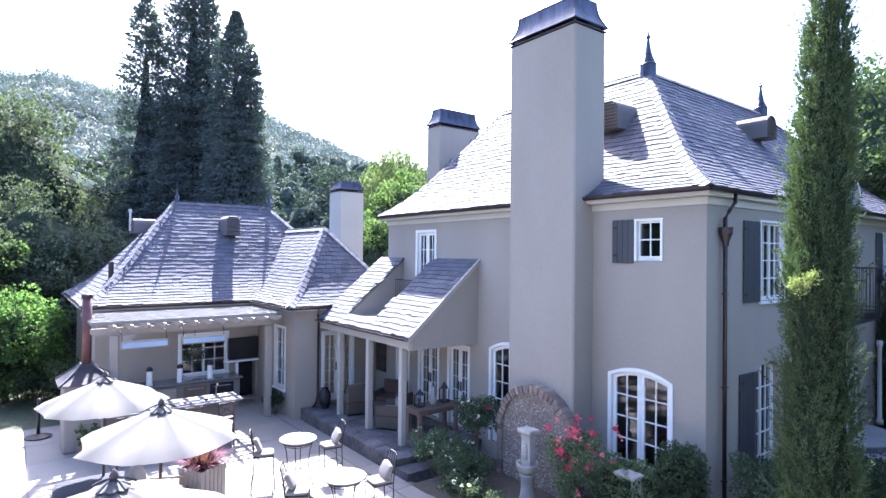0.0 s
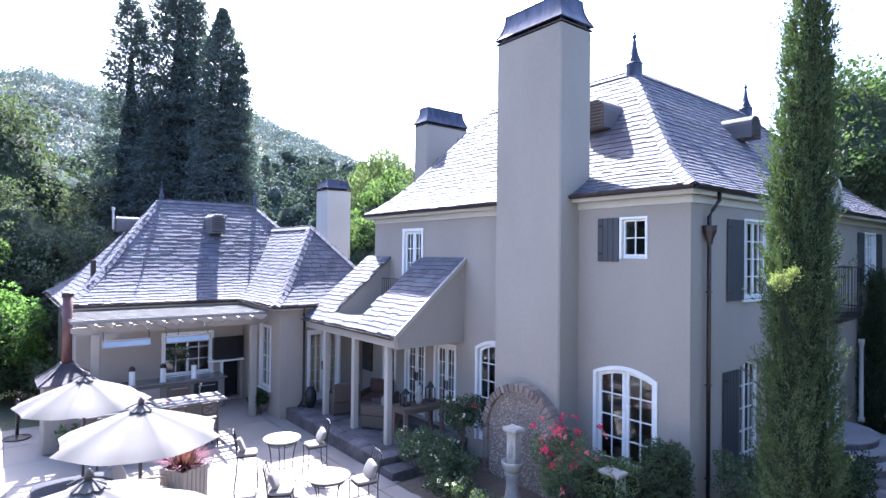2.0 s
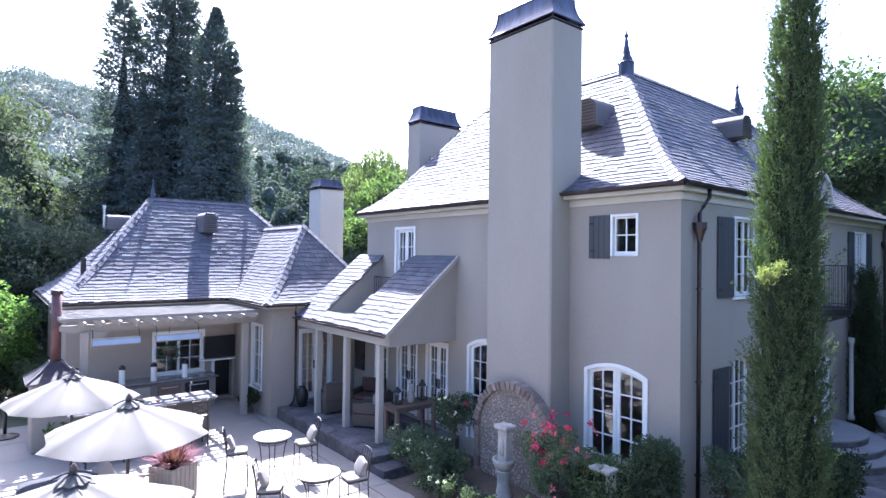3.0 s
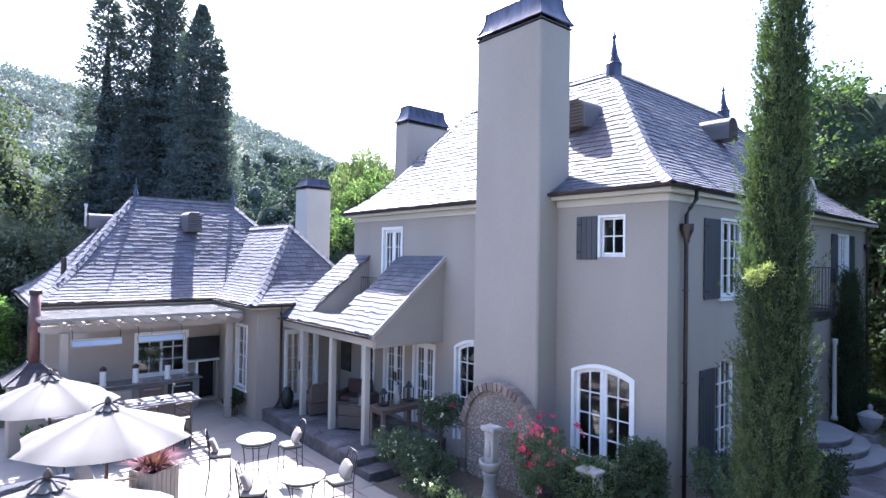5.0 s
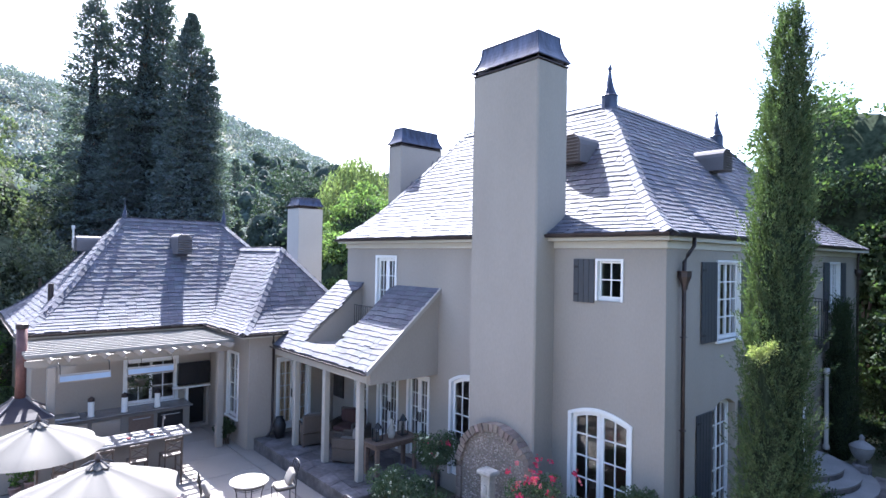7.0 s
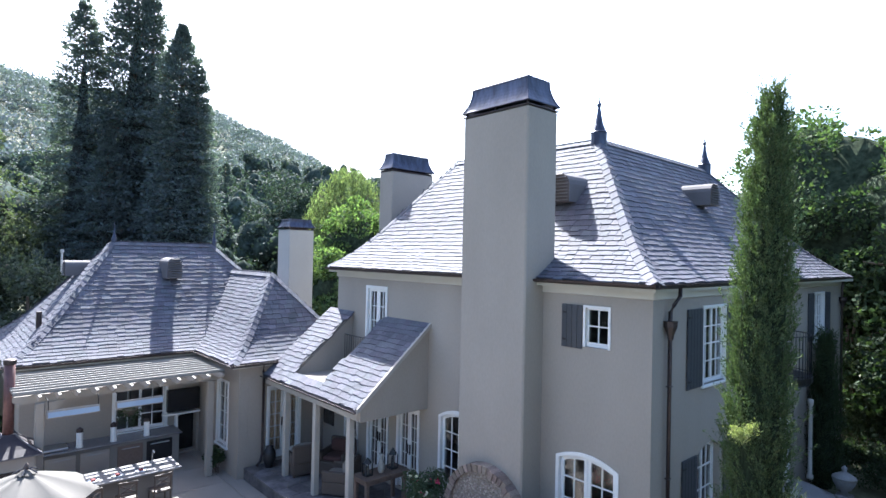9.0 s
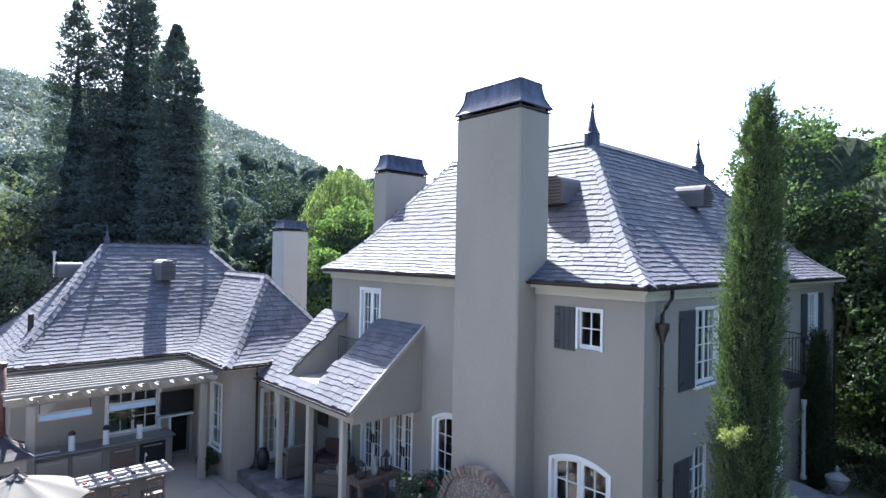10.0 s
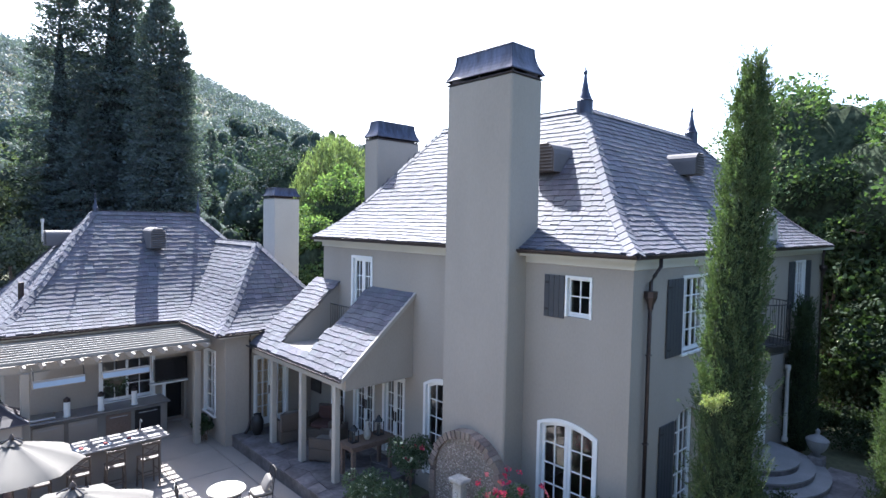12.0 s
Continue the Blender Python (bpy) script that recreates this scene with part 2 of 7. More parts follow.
def wall_mesh(o, u, n, length, z0, z1, holes, thick=0.28, tops=None):
    """A wall from o along u; n points outwards; holes are (a0, a1, z0, z1, rise)."""
    g, o, u, n = Geo(), Vector(o), Vector(u), Vector(n)

    def at(a, d, z):
        p = o + a * u + d * n
        return (p.x, p.y, z)

    us = sorted({0, length, *(h[0] for h in holes), *(h[1] for h in holes)})
    zs = sorted({z0, z1, *(h[2] for h in holes), *(h[3] for h in holes)})
    for a0, a1 in zip(us, us[1:]):
        for b0, b1 in zip(zs, zs[1:]):
            if any(h[0] - 1e-6 < a0 and a1 < h[1] + 1e-6 and h[2] - 1e-6 < b0 and b1 < h[3] + 1e-6 for h in holes):
                continue
            for d in (0, -thick):
                g.face(at(a0, d, b0), at(a1, d, b0), at(a1, d, b1), at(a0, d, b1))
    for a, b0, b1 in ((0, z0, z1), (length, z0, z1)):
        g.face(at(a, 0, b0), at(a, -thick, b0), at(a, -thick, b1), at(a, 0, b1))
    g.face(at(0, 0, z1), at(length, 0, z1), at(length, -thick, z1), at(0, -thick, z1))
    g.face(at(0, 0, z0), at(length, 0, z0), at(length, -thick, z0), at(0, -thick, z0))
    for a0, a1, b0, b1, rise in holes:
        side = b1 - rise
        for a in (a0, a1):
            g.face(at(a, 0, b0), at(a, -thick, b0), at(a, -thick, side), at(a, 0, side))
        g.face(at(a0, 0, b0), at(a1, 0, b0), at(a1, -thick, b0), at(a0, -thick, b0))
        seg = 10 if rise else 1
        for i in range(seg):
            p, q = a0 + (a1 - a0) * i / seg, a0 + (a1 - a0) * (i + 1) / seg
            zp, zq = arch_z(p, a0, a1, b1, rise), arch_z(q, a0, a1, b1, rise)
            g.face(at(p, 0, zp), at(q, 0, zq), at(q, -thick, zq), at(p, -thick, zp))
            if rise:
                for d in (0, -thick):
                    g.face(at(p, d, zp), at(q, d, zq), at(q, d, b1), at(p, d, b1))
    return g


def arch_z(a, a0, a1, top, rise):
    k = 2 * (a - (a0 + a1) / 2) / (a1 - a0)
    return top - rise * k * k


def bar(g, at, a0, a1, d0, d1, z0, z1, ch=0.006):
    """A bevelled box in a wall's own directions."""
    q, p = at(0, 0, 0), Matrix.Identity(4)
    ex, ey = Vector(at(1, 0, 0)) - Vector(q), Vector(at(0, 1, 0)) - Vector(q)
    for i in range(3):
        p[i][0], p[i][1], p[i][2], p[i][3] = ex[i], ey[i], (0, 0, 1)[i], q[i]
    g.box(min(a0, a1), max(a0, a1), min(d0, d1), max(d0, d1), z0, z1, ch, p)


def window(parent, o, u, n, a0, a1, z0, z1, rise=0.0, leaves=2, cols=2, rows=4, frame_w=0.09, name="window", door=False, inset=0.04,
           casing=True, sill=True, knob=False, low=0.0):
    """A window or glazed door in an opening: frame, sashes with glazing bars, and single panes."""
    o, u, n = Vector(o), Vector(u), Vector(n)

    def at(a, d, z):
        p = o + a * u + d * n
        return (p.x, p.y, p.z + z)

    def curve(a):
        return arch_z(a, a0, a1, z1, rise)

    g = Geo()
    out, back = (0.025 if casing else -inset), -inset - 0.09
    for p, q in ((a0, a0 + frame_w), (a1 - frame_w, a1)):
        g.prism([at(p, out, z0), at(q, out, z0), at(q, out, curve(q) - frame_w), at(p, out, curve(p) - frame_w)], n * (back - out))
    seg = 12 if rise else 1
    for i in range(seg):
        p, q = a0 + (a1 - a0) * i / seg, a0 + (a1 - a0) * (i + 1) / seg
        zp, zq = curve(p), curve(q)
        g.prism([at(p, out, zp - frame_w), at(q, out, zq - frame_w), at(q, out, zq), at(p, out, zp)], n * (back - out))
    bar(g, at, a0 + frame_w, a1 - frame_w, back, -inset, z0, z0 + 0.05)
    if sill and not door:
        bar(g, at, a0 - 0.03, a1 + 0.03, back, 0.06, z0 - 0.05, z0)
    frame_ob = part(name, g, WHITE, parent)
    inner0, inner1 = a0 + frame_w, a1 - frame_w
    lw = (inner1 - inner0) / leaves
    stile, rail = (0.07, 0.075) if door else (0.032, 0.035)
    for k in range(leaves):
        p0, p1 = inner0 + k * lw + 0.004, inner0 + (k + 1) * lw - 0.004
        b0 = z0 + 0.052
        sash = Geo()
        d0, d1 = -inset - 0.055, -inset - 0.012

        def top(a):
            return curve(a) - frame_w - 0.004

        for p, q in ((p0, p0 + stile), (p1 - stile, p1)):
            sash.prism([at(p, d1, b0), at(q, d1, b0), at(q, d1, top(q)), at(p, d1, top(p))], n * (d0 - d1))
        foot = rail * 2 if door else rail
        bar(sash, at, p0 + stile, p1 - stile, d0, d1, b0, b0 + foot, 0)
        for i in range(4 if rise else 1):
            w = (p1 - p0 - 2 * stile) / (4 if rise else 1)
            p, q = p0 + stile + i * w, p0 + stile + (i + 1) * w
            sash.prism([at(p, d1, top(p) - rail), at(q, d1, top(q) - rail), at(q, d1, top(q)), at(p, d1, top(p))], n * (d0 - d1))
        gx0, gx1, gz0 = p0 + stile, p1 - stile, b0 + foot
        gz1 = max(top(gx0), top(gx1), top((gx0 + gx1) / 2)) - rail
        ch = (gz1 - gz0) / rows
        cw = (gx1 - gx0) / cols
        m = 0.011
        for c in range(1, cols):
            a = gx0 + c * cw
            bar(sash, at, a - m, a + m, d0 + 0.008, d1 - 0.004, gz0, top(a) - rail + 0.01, 0)
        for r in range(1, rows):
            z = gz0 + r * ch
            bar(sash, at, gx0, gx1, d0 + 0.01, d1 - 0.006, z - m, z + m, 0)
        sash_ob = part("door_leaf" if door else "sash", sash, WHITE, frame_ob)
        for c in range(cols):
            for r in range(rows):
                q0, q1 = gx0 + c * cw, gx0 + (c + 1) * cw
                r0 = gz0 + r * ch
                t0, t1 = min(r0 + ch, top(q0) - rail + 0.01), min(r0 + ch, top(q1) - rail + 0.01)
                if min(t0, t1) - r0 < 0.03:
                    continue
                pane = Geo().prism([at(q0, d0 + 0.024, r0), at(q1, d0 + 0.024, r0), at(q1, d0 + 0.024, t1), at(q0, d0 + 0.024, t0)], n * -0.005)
                ob = part("pane", pane, GLASS, frame_ob)
                ob.visible_shadow = False
        if knob:
            h = Geo()
            e = p1 - 0.04 if k == 0 else p0 + 0.04
            bar(h, at, e - 0.02, e + 0.02, d1, d1 + 0.03, z0 + 0.9, z0 + 1.15)
            part("handle", h, BRONZE, frame_ob, "dark bronze door handle")
    return frame_ob


def shutter(parent, o, u, n, a0, a1, z0, z1):
    """A board shutter with battens and a ring of strap hinges."""
    o, u, n = Vector(o), Vector(u), Vector(n)

    def at(a, d, z):
        p = o + a * u + d * n
        return (p.x, p.y, p.z + z)

    g = Geo()
    k = max(2, round((a1 - a0) / 0.13))
    w = (a1 - a0) / k
    for i in range(k):
        bar(g, at, a0 + i * w + 0.003, a0 + (i + 1) * w - 0.003, 0.012, 0.04, z0, z1, 0.005)
    for z in (z0 + 0.18 * (z1 - z0), z0 + 0.82 * (z1 - z0)):
        bar(g, at, a0 + 0.02, a1 - 0.02, 0.0, 0.014, z - 0.05, z + 0.05, 0)
    ob = part("shutter", g, SHUTTER, parent, "dark slate-grey board shutter")
    for z in (z0 + 0.15, z1 - 0.15):
        h = Geo()
        bar(h, at, a0 + 0.02, a0 + 0.25 * (a1 - a0), 0.04, 0.048, z - 0.02, z + 0.02, 0)
        part("hinge", h, IRON, ob)
    return ob


def prof(k):
    """Height of a flared roof over its eave, for the share k of its run."""
    s0, s1, e = 0.56, 1.1277, 0.45
    return s0 * k + (s1 - s0) / (2 * e) * k * k if k < e else (s0 + s1) / 2 * e + s1 * (k - e)


SINGLE = {"n": 0}
SLATE_MESH = {}


def slate_box(w, l, t):
    return Geo().box(-w / 2 + 0.003, w / 2 - 0.003, 0, l, -t, 0, 0.003)


def roof_face(parent, e0, e1, r0, r1, flare=True, single=None, seed=0, name="slate_course", exposure=0.165, skip=None):
    """A slated slope between an eave e0-e1 and a ridge r0-r1: a deck and rows of slates. single(x, y): where slates are objects of their own."""
    rnd = random.Random(seed)
    e0, e1, r0, r1 = (Vector(p) for p in (e0, e1, r0, r1))
    rise = r0.z - e0.z
    slope = ((e0 + e1) / 2 - (r0 + r1) / 2).length
    rows = max(3, round(slope / exposure))

    def pt(k, side):
        a, b = (e0, r0) if side == 0 else (e1, r1)
        p = a + (b - a) * k
        p.z = e0.z + rise * (prof(k) if flare else k)
        return p

    along = (e1 - e0).normalized()
    deck = Geo()
    for i in range(rows):
        if skip:
            break
        deck.face(pt(i / rows, 0), pt(i / rows, 1), pt((i + 1) / rows, 1), pt((i + 1) / rows, 0))
    joined = Geo()
    t = 0.03
    widths = (0.17, 0.21, 0.25, 0.29)
    for i in range(rows):
        k0, k1 = i / rows, (i + 1) / rows
        a0, a1, b0, b1 = pt(k0, 0), pt(k0, 1), pt(k1, 0), pt(k1, 1)
        up = b0 - a0
        up = (up - along * up.dot(along))
        run = up.length
        up.normalize()
        out = along.cross(up)
        if out.z < 0:
            out = -out
        base = a0
        s0, s1 = 0.0, (a1 - a0).dot(along)
        q0, q1 = (b0 - a0).dot(along), (b1 - a0).dot(along)
        s = min(s0, q0) - rnd.random() * 0.3
        while s < max(s1, q1):
            w = rnd.choice(widths)
            lo, hi = s, s + w
            s = hi
            jig = rnd.choice((-0.022, -0.008, 0.0, 0.008, 0.018)) + rnd.uniform(-0.004, 0.004)
            tilt = 0.025 + rnd.uniform(-0.003, 0.006)
            x0, x1 = max(lo, s0), min(hi, s1)
            y0, y1 = max(lo, q0), min(hi, q1)
            if x1 - x0 < 0.015 and y1 - y0 < 0.015:
                continue
            x1, y1 = max(x1, x0), max(y1, y0)
            mid = base + along * ((lo + hi) / 2) + up * (run / 2)
            if skip and skip(mid):
                continue
            clear = lo > max(s0, q0) and hi < min(s1, q1)
            if clear and single and single(mid) and SINGLE["n"] < 300:
                if w not in SLATE_MESH:
                    SLATE_MESH[w] = slate_box(w, 0.225, t).mesh("slate", SLATE_PIECE)
                ob = new("slate", SLATE_MESH[w])
                ex, ey = along, (up * run * 1.3 + out * (0.006 - tilt)).normalized()
                if ex.cross(ey).z < 0:
                    ex = -ex
                ez = ex.cross(ey)
                o = base + along * ((lo + hi) / 2) + up * jig + out * tilt
                ob.matrix_basis = Matrix(((ex.x, ey.x, ez.x, o.x), (ex.y, ey.y, ez.y, o.y), (ex.z, ey.z, ez.z, o.z), (0, 0, 0, 1)))
                ob.parent = parent
                if parent.name in PLACE:
                    ob.matrix_parent_inverse = Matrix.Translation(-PLACE[parent.name])
                SINGLE["n"] += 1
                continue
            g = 0.003
            ext = 0.3
            B0, B1 = base + along * (x0 + g) + up * jig, base + along * (x1 - g) + up * jig
            T0, T1 = base + along * (y0 + g) + up * run * (1 + ext), base + along * (y1 - g) + up * run * (1 + ext)
            hi0, lo0 = out * tilt, out * (tilt - t)
            hi1, lo1 = out * 0.008, out * (0.008 - t)
            joined.add([B0 + hi0, B1 + hi0, T1 + hi1, T0 + hi1, B0 + lo0, B1 + lo0, T1 + lo1, T0 + lo1],
                       [(0, 1, 2, 3), (4, 7, 6, 5), (0, 4, 5, 1), (1, 5, 6, 2), (3, 7, 4, 0)])
    ob = part(name, joined.mesh(name, SLATE, fix=False), SLATE, parent, kind="stuff")
    if deck.f:
        part("roof_deck", deck, DECK, parent)
    return pt


def hip_caps(parent, a, b, flare=True, drop=0.55):
    """Overlapping cap slates along a hip or a ridge."""
    a, b = Vector(a), Vector(b)
    g = Geo()
    n = max(2, round((b - a).length / 0.24))

    def pt(k):
        p = a + (b - a) * k
        p.z = a.z + (b.z - a.z) * (prof(k) if flare else k)
        return p

    for i in range(n):
        p, q = pt(i / n), pt(min(1, (i + 1.25) / n))
        d = (q - p).normalized()
        w = Vector((d.y, -d.x, 0)).normalized() * 0.15
        dz = Vector((0, 0, drop * 0.15))
        u0, u1 = Vector((0, 0, 0.05)), Vector((0, 0, 0.034))
        k = Vector((0, 0, -0.016))
        for s in (1, -1):
            pts = [p + u0, q + u1, q + u1 + w * s - dz, p + u0 + w * s - dz]
            g.add(pts + [x + k for x in pts], [(0, 1, 2, 3), (7, 6, 5, 4), (0, 3, 7, 4), (3, 2, 6, 7), (1, 5, 6, 2), (0, 4, 5, 1)])
    return part("hip_capping", g.mesh("hip_capping", SLATE, fix=False), SLATE, parent, kind="stuff")


def gutter(parent, pts, r=0.07):
    """A half-round gutter along the eave with a fascia above the wall."""
    g = Geo()
    for a, b in zip(pts, pts[1:]):
        a, b = Vector(a), Vector(b)
        d = (b - a).normalized()
        s = Vector((d.y, -d.x, 0))
        ring = [s * (r * math.cos(w)) + Vector((0, 0, r * math.sin(w))) for w in [math.pi + math.pi * i / 6 for i in range(7)]]
        ring += [x * 0.86 for x in reversed(ring)]
        k = len(g.v)
        n = len(ring)
        g.v += [tuple(a + x) for x in ring] + [tuple(b + x) for x in ring]
        for i in range(n):
            j = (i + 1) % n
            g.f.append((k + i, k + j, k + n + j, k + n + i))
        g.f += [tuple(k + i for i in range(n)), tuple(k + n + i for i in range(n))]
    return part("gutter", g, BRONZE, parent, "dark bronze gutter")


# ---- ground ----
def ground_height(x, y):
    """Level round the house, rising to wooded hills behind it."""
    dx, dy = x - 4.9, y + 9.0
    r = math.hypot(dx, dy)
    w = math.degrees(math.atan2(dy, dx)) % 360
    side = math.exp(-((w - 160) / 42) ** 2)
    near = 22 * side * max(0.0, min(1.0, (r - 45) / 110)) ** 1.3
    far = max(0.0, min(1.0, (r - 180) / 260))
    far = far * far * (3 - 2 * far)
    crest = float(np.interp(w, [0, 100, 146, 149, 153, 161, 173, 178, 182, 230, 300], [6, 8, 12, 40, 56, 77, 86, 93, 86, 76, 6]))
    bump = 1 + 0.05 * noise.noise(Vector((x * 0.012, y * 0.012, 3))) + 0.05 * noise.noise(Vector((x * 0.05, y * 0.05, 1)))
    return near + crest * far * bump


def build_ground():
    g = Geo()
    rings = [0, 6, 12, 18, 24, 30, 36, 42, 50, 60, 72, 86, 100, 120, 140, 160, 180, 205, 230, 260, 290, 320, 350, 380, 410, 440, 480, 540, 620, 800, 1200, 2500]
    seg = 180
    for r in rings:
        for j in range(seg):
            w = 2 * math.pi * j / seg
            x, y = 4.9 + r * math.cos(w), -9.0 + r * math.sin(w)
            g.v.append((x, y, ground_height(x, y) - 0.06))
    for i in range(len(rings) - 1):
        for j in range(seg):
            q = (j + 1) % seg
            g.f.append((i * seg + j, i * seg + q, (i + 1) * seg + q, (i + 1) * seg + j))
    return solid("ground", g, GRASS, "dry grass and earth rising to wooded hills", "ground", "structure", smooth=True)


build_ground()

# ---- main house ----
X_LEFT, EAVE, RIDGE = -10.15, 6.0, 9.4
house = thing("main_house", (-5.0, 4.0, 0.0), "two-storey grey-taupe stucco house with slate hip roof", "house")
AO, AU, AN = (X_LEFT, 0, 0), (1, 0, 0), (0, -1, 0)
BO, BU, BN = (0, 0, 0), (0, 1, 0), (1, 0, 0)


def ax(x):
    return x - X_LEFT


SMALL_WIN = (ax(-1.38), ax(-0.8), 4.75, 5.53, 0)
ARCH_DOOR = (ax(-1.95), ax(-0.59), 0.35, 2.75, 0.17)
ARCH_LEFT = (ax(-5.42), ax(-4.02), 0.35, 2.79, 0.22)
UP_DOOR = (ax(-8.62), ax(-7.62), 3.14, 5.53, 0)
PORCH_A = (ax(-8.45), ax(-7.45), 0.38, 2.5, 0)
PORCH_B = (ax(-7.08), ax(-6.15), 0.38, 2.5, 0)
PORCH_C = (ax(-9.62), ax(-8.9), 0.38, 2.5, 0)
part("wall", wall_mesh(AO, AU, AN, 10.15, -0.3, 5.9, [SMALL_WIN, ARCH_DOOR, ARCH_LEFT, UP_DOOR, PORCH_A, PORCH_B, PORCH_C]), STUCCO, house)
B_WIN = (1.93, 3.02, 4.0, 5.54, 0)
B_ARCH = (1.82, 2.86, 0.45, 2.84, 0.16)
part("wall", wall_mesh((0, 0.281, 0), BU, BN, 4.719, -0.3, 5.9, [(h[0] - 0.281, h[1] - 0.281, *h[2:]) for h in (B_WIN, B_ARCH)]), STUCCO, house)
FAR_WIN = (5.1, 6.15, 4.12, 5.56, 0)
BAL_DOOR = (0.75, 1.95, 3.17, 5.4, 0)
ENTRY = (1.5, 3.1, 0.53, 2.38, 0.25)
CO = (-0.32, 5.0, 0)
part("wall", wall_mesh(CO, BU, BN, 8.0, -0.3, 5.9, [FAR_WIN, BAL_DOOR, ENTRY]), STUCCO, house)
part("wall", wall_mesh((X_LEFT, 6.4, 0), (0, -1, 0), (-1, 0, 0), 6.118, -0.3, 5.9, []), STUCCO, house)
part("wall", wall_mesh((-6.3, 6.4, 0), (-1, 0, 0), (0, 1, 0), 3.568, -0.3, 5.9, []), STUCCO, house)
part("wall", wall_mesh((-6.3, 13.0, 0), (0, -1, 0), (-1, 0, 0), 6.598, -0.3, 5.9, []), STUCCO, house)
part("wall", wall_mesh((-0.602, 13.0, 0), (-1, 0, 0), (0, 1, 0), 5.416, -0.3, 5.9, []), STUCCO, house)
part("return_wall", Geo().box(-0.602, -0.282, 4.72, 4.998, -0.3, 5.9), STUCCO, house)
for z in (0.3, 3.0, 5.7):
    part("floor_slab", Geo().box(X_LEFT + 0.3, -0.62, 0.3, 6.1, z - 0.2, z), FLOORING, house)
    part("floor_slab", Geo().box(-6.0, -0.62, 6.12, 12.7, z - 0.2, z), FLOORING, house)
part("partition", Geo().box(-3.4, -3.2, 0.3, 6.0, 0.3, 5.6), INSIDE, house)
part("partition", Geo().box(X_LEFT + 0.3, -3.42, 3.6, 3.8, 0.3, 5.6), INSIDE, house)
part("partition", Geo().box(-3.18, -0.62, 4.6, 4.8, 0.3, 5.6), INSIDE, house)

window(house, AO, AU, AN, *SMALL_WIN[:4], leaves=1, cols=2, rows=2, frame_w=0.045, sill=False)
window(house, AO, AU, AN, *ARCH_DOOR, leaves=2, cols=2, rows=5, frame_w=0.07, name="arched_door", door=True)
window(house, AO, AU, AN, *ARCH_LEFT, leaves=2, cols=2, rows=5, frame_w=0.08, name="arched_door", door=True)
window(house, AO, AU, AN, *UP_DOOR[:4], leaves=2, cols=2, rows=5, frame_w=0.08, name="balcony_door", door=True, knob=True)
window(house, AO, AU, AN, *PORCH_A[:4], leaves=2, cols=2, rows=5, frame_w=0.08, name="french_door", door=True, knob=True)
window(house, AO, AU, AN, *PORCH_B[:4], leaves=2, cols=2, rows=5, frame_w=0.08, name="french_door", door=True, knob=True)
window(house, AO, AU, AN, *PORCH_C[:4], leaves=1, cols=2, rows=5, frame_w=0.08, name="french_door", door=True)
window(house, BO, BU, BN, *B_WIN[:4], leaves=2, cols=2, rows=4, frame_w=0.045)
window(house, BO, BU, BN, *B_ARCH, leaves=2, cols=2, rows=5, frame_w=0.06, name="arched_window", inset=0.14, casing=False)
window(house, CO, BU, BN, *FAR_WIN[:4], leaves=2, cols=2, rows=4, frame_w=0.05)
window(house, CO, BU, BN, *BAL_DOOR[:4], leaves=2, cols=2, rows=5, frame_w=0.08, name="balcony_door", door=True)
window(house, CO, BU, BN, *ENTRY, leaves=2, cols=2, rows=5, frame_w=0.14, name="front_door", door=True)
shutter(house, AO, AU, AN, ax(-1.86), ax(-1.39), 4.7, 5.52)
shutter(house, BO, BU, BN, 1.26, 1.9, 4.0, 5.5)
shutter(house, BO, BU, BN, 3.05, 3.69, 4.0, 5.5)
shutter(house, BO, BU, BN, 1.12, 1.72, 0.75, 2.72)
shutter(house, BO, BU, BN, 2.96, 3.56, 0.75, 2.72)
shutter(house, CO, BU, BN, 4.55, 5.07, 4.15, 5.54)
shutter(house, CO, BU, BN, 6.18, 6.7, 4.15, 5.54)

EV = {"sw": (-10.38, -0.25, EAVE), "se": (0.2, -0.25, EAVE), "ne": (-0.1, 13.2, EAVE), "nw": (-6.55, 13.2, EAVE), "in": (-6.55, 6.65, EAVE), "w": (-10.38, 6.65, EAVE)}
R1, R2, R3 = (-3.2, 3.2, RIDGE), (-3.343, 9.6, RIDGE), (-8.35, 3.2, RIDGE)
roof_face(house, EV["sw"], EV["se"], R3, R1, seed=1, single=lambda p: p.x > -2.4 and p.y < 2.4)
roof_face(house, EV["se"], EV["ne"], R1, R2, seed=2, single=lambda p: p.y < 2.2 and p.x > -1.2)
roof_face(house, EV["w"], EV["sw"], R3, R3, seed=3)
roof_face(house, EV["ne"], EV["nw"], R2, R2, seed=4)
roof_face(house, EV["nw"], EV["in"], R2, R1, seed=5)
roof_face(house, EV["in"], EV["w"], R1, R3, seed=6)
for a, b, fl in ((EV["se"], R1, True), (EV["sw"], R3, True), (EV["ne"], R2, True), (R1, R2, False), (R3, R1, False), (EV["w"], R3, True)):
    hip_caps(house, a, b, fl, 0.55 if fl else 0.95)
soffit = Geo()
soffit.box(-10.36, 0.16, -0.22, 0.3, 5.86, 5.94)
soffit.box(-0.3, 0.16, 0.301, 5.0, 5.86, 5.94)
soffit.box(-0.6, -0.02, 5.001, 13.15, 5.86, 5.94)
soffit.box(-10.36, -9.9, 0.301, 6.6, 5.86, 5.94)
part("soffit", soffit, TRIM, house)
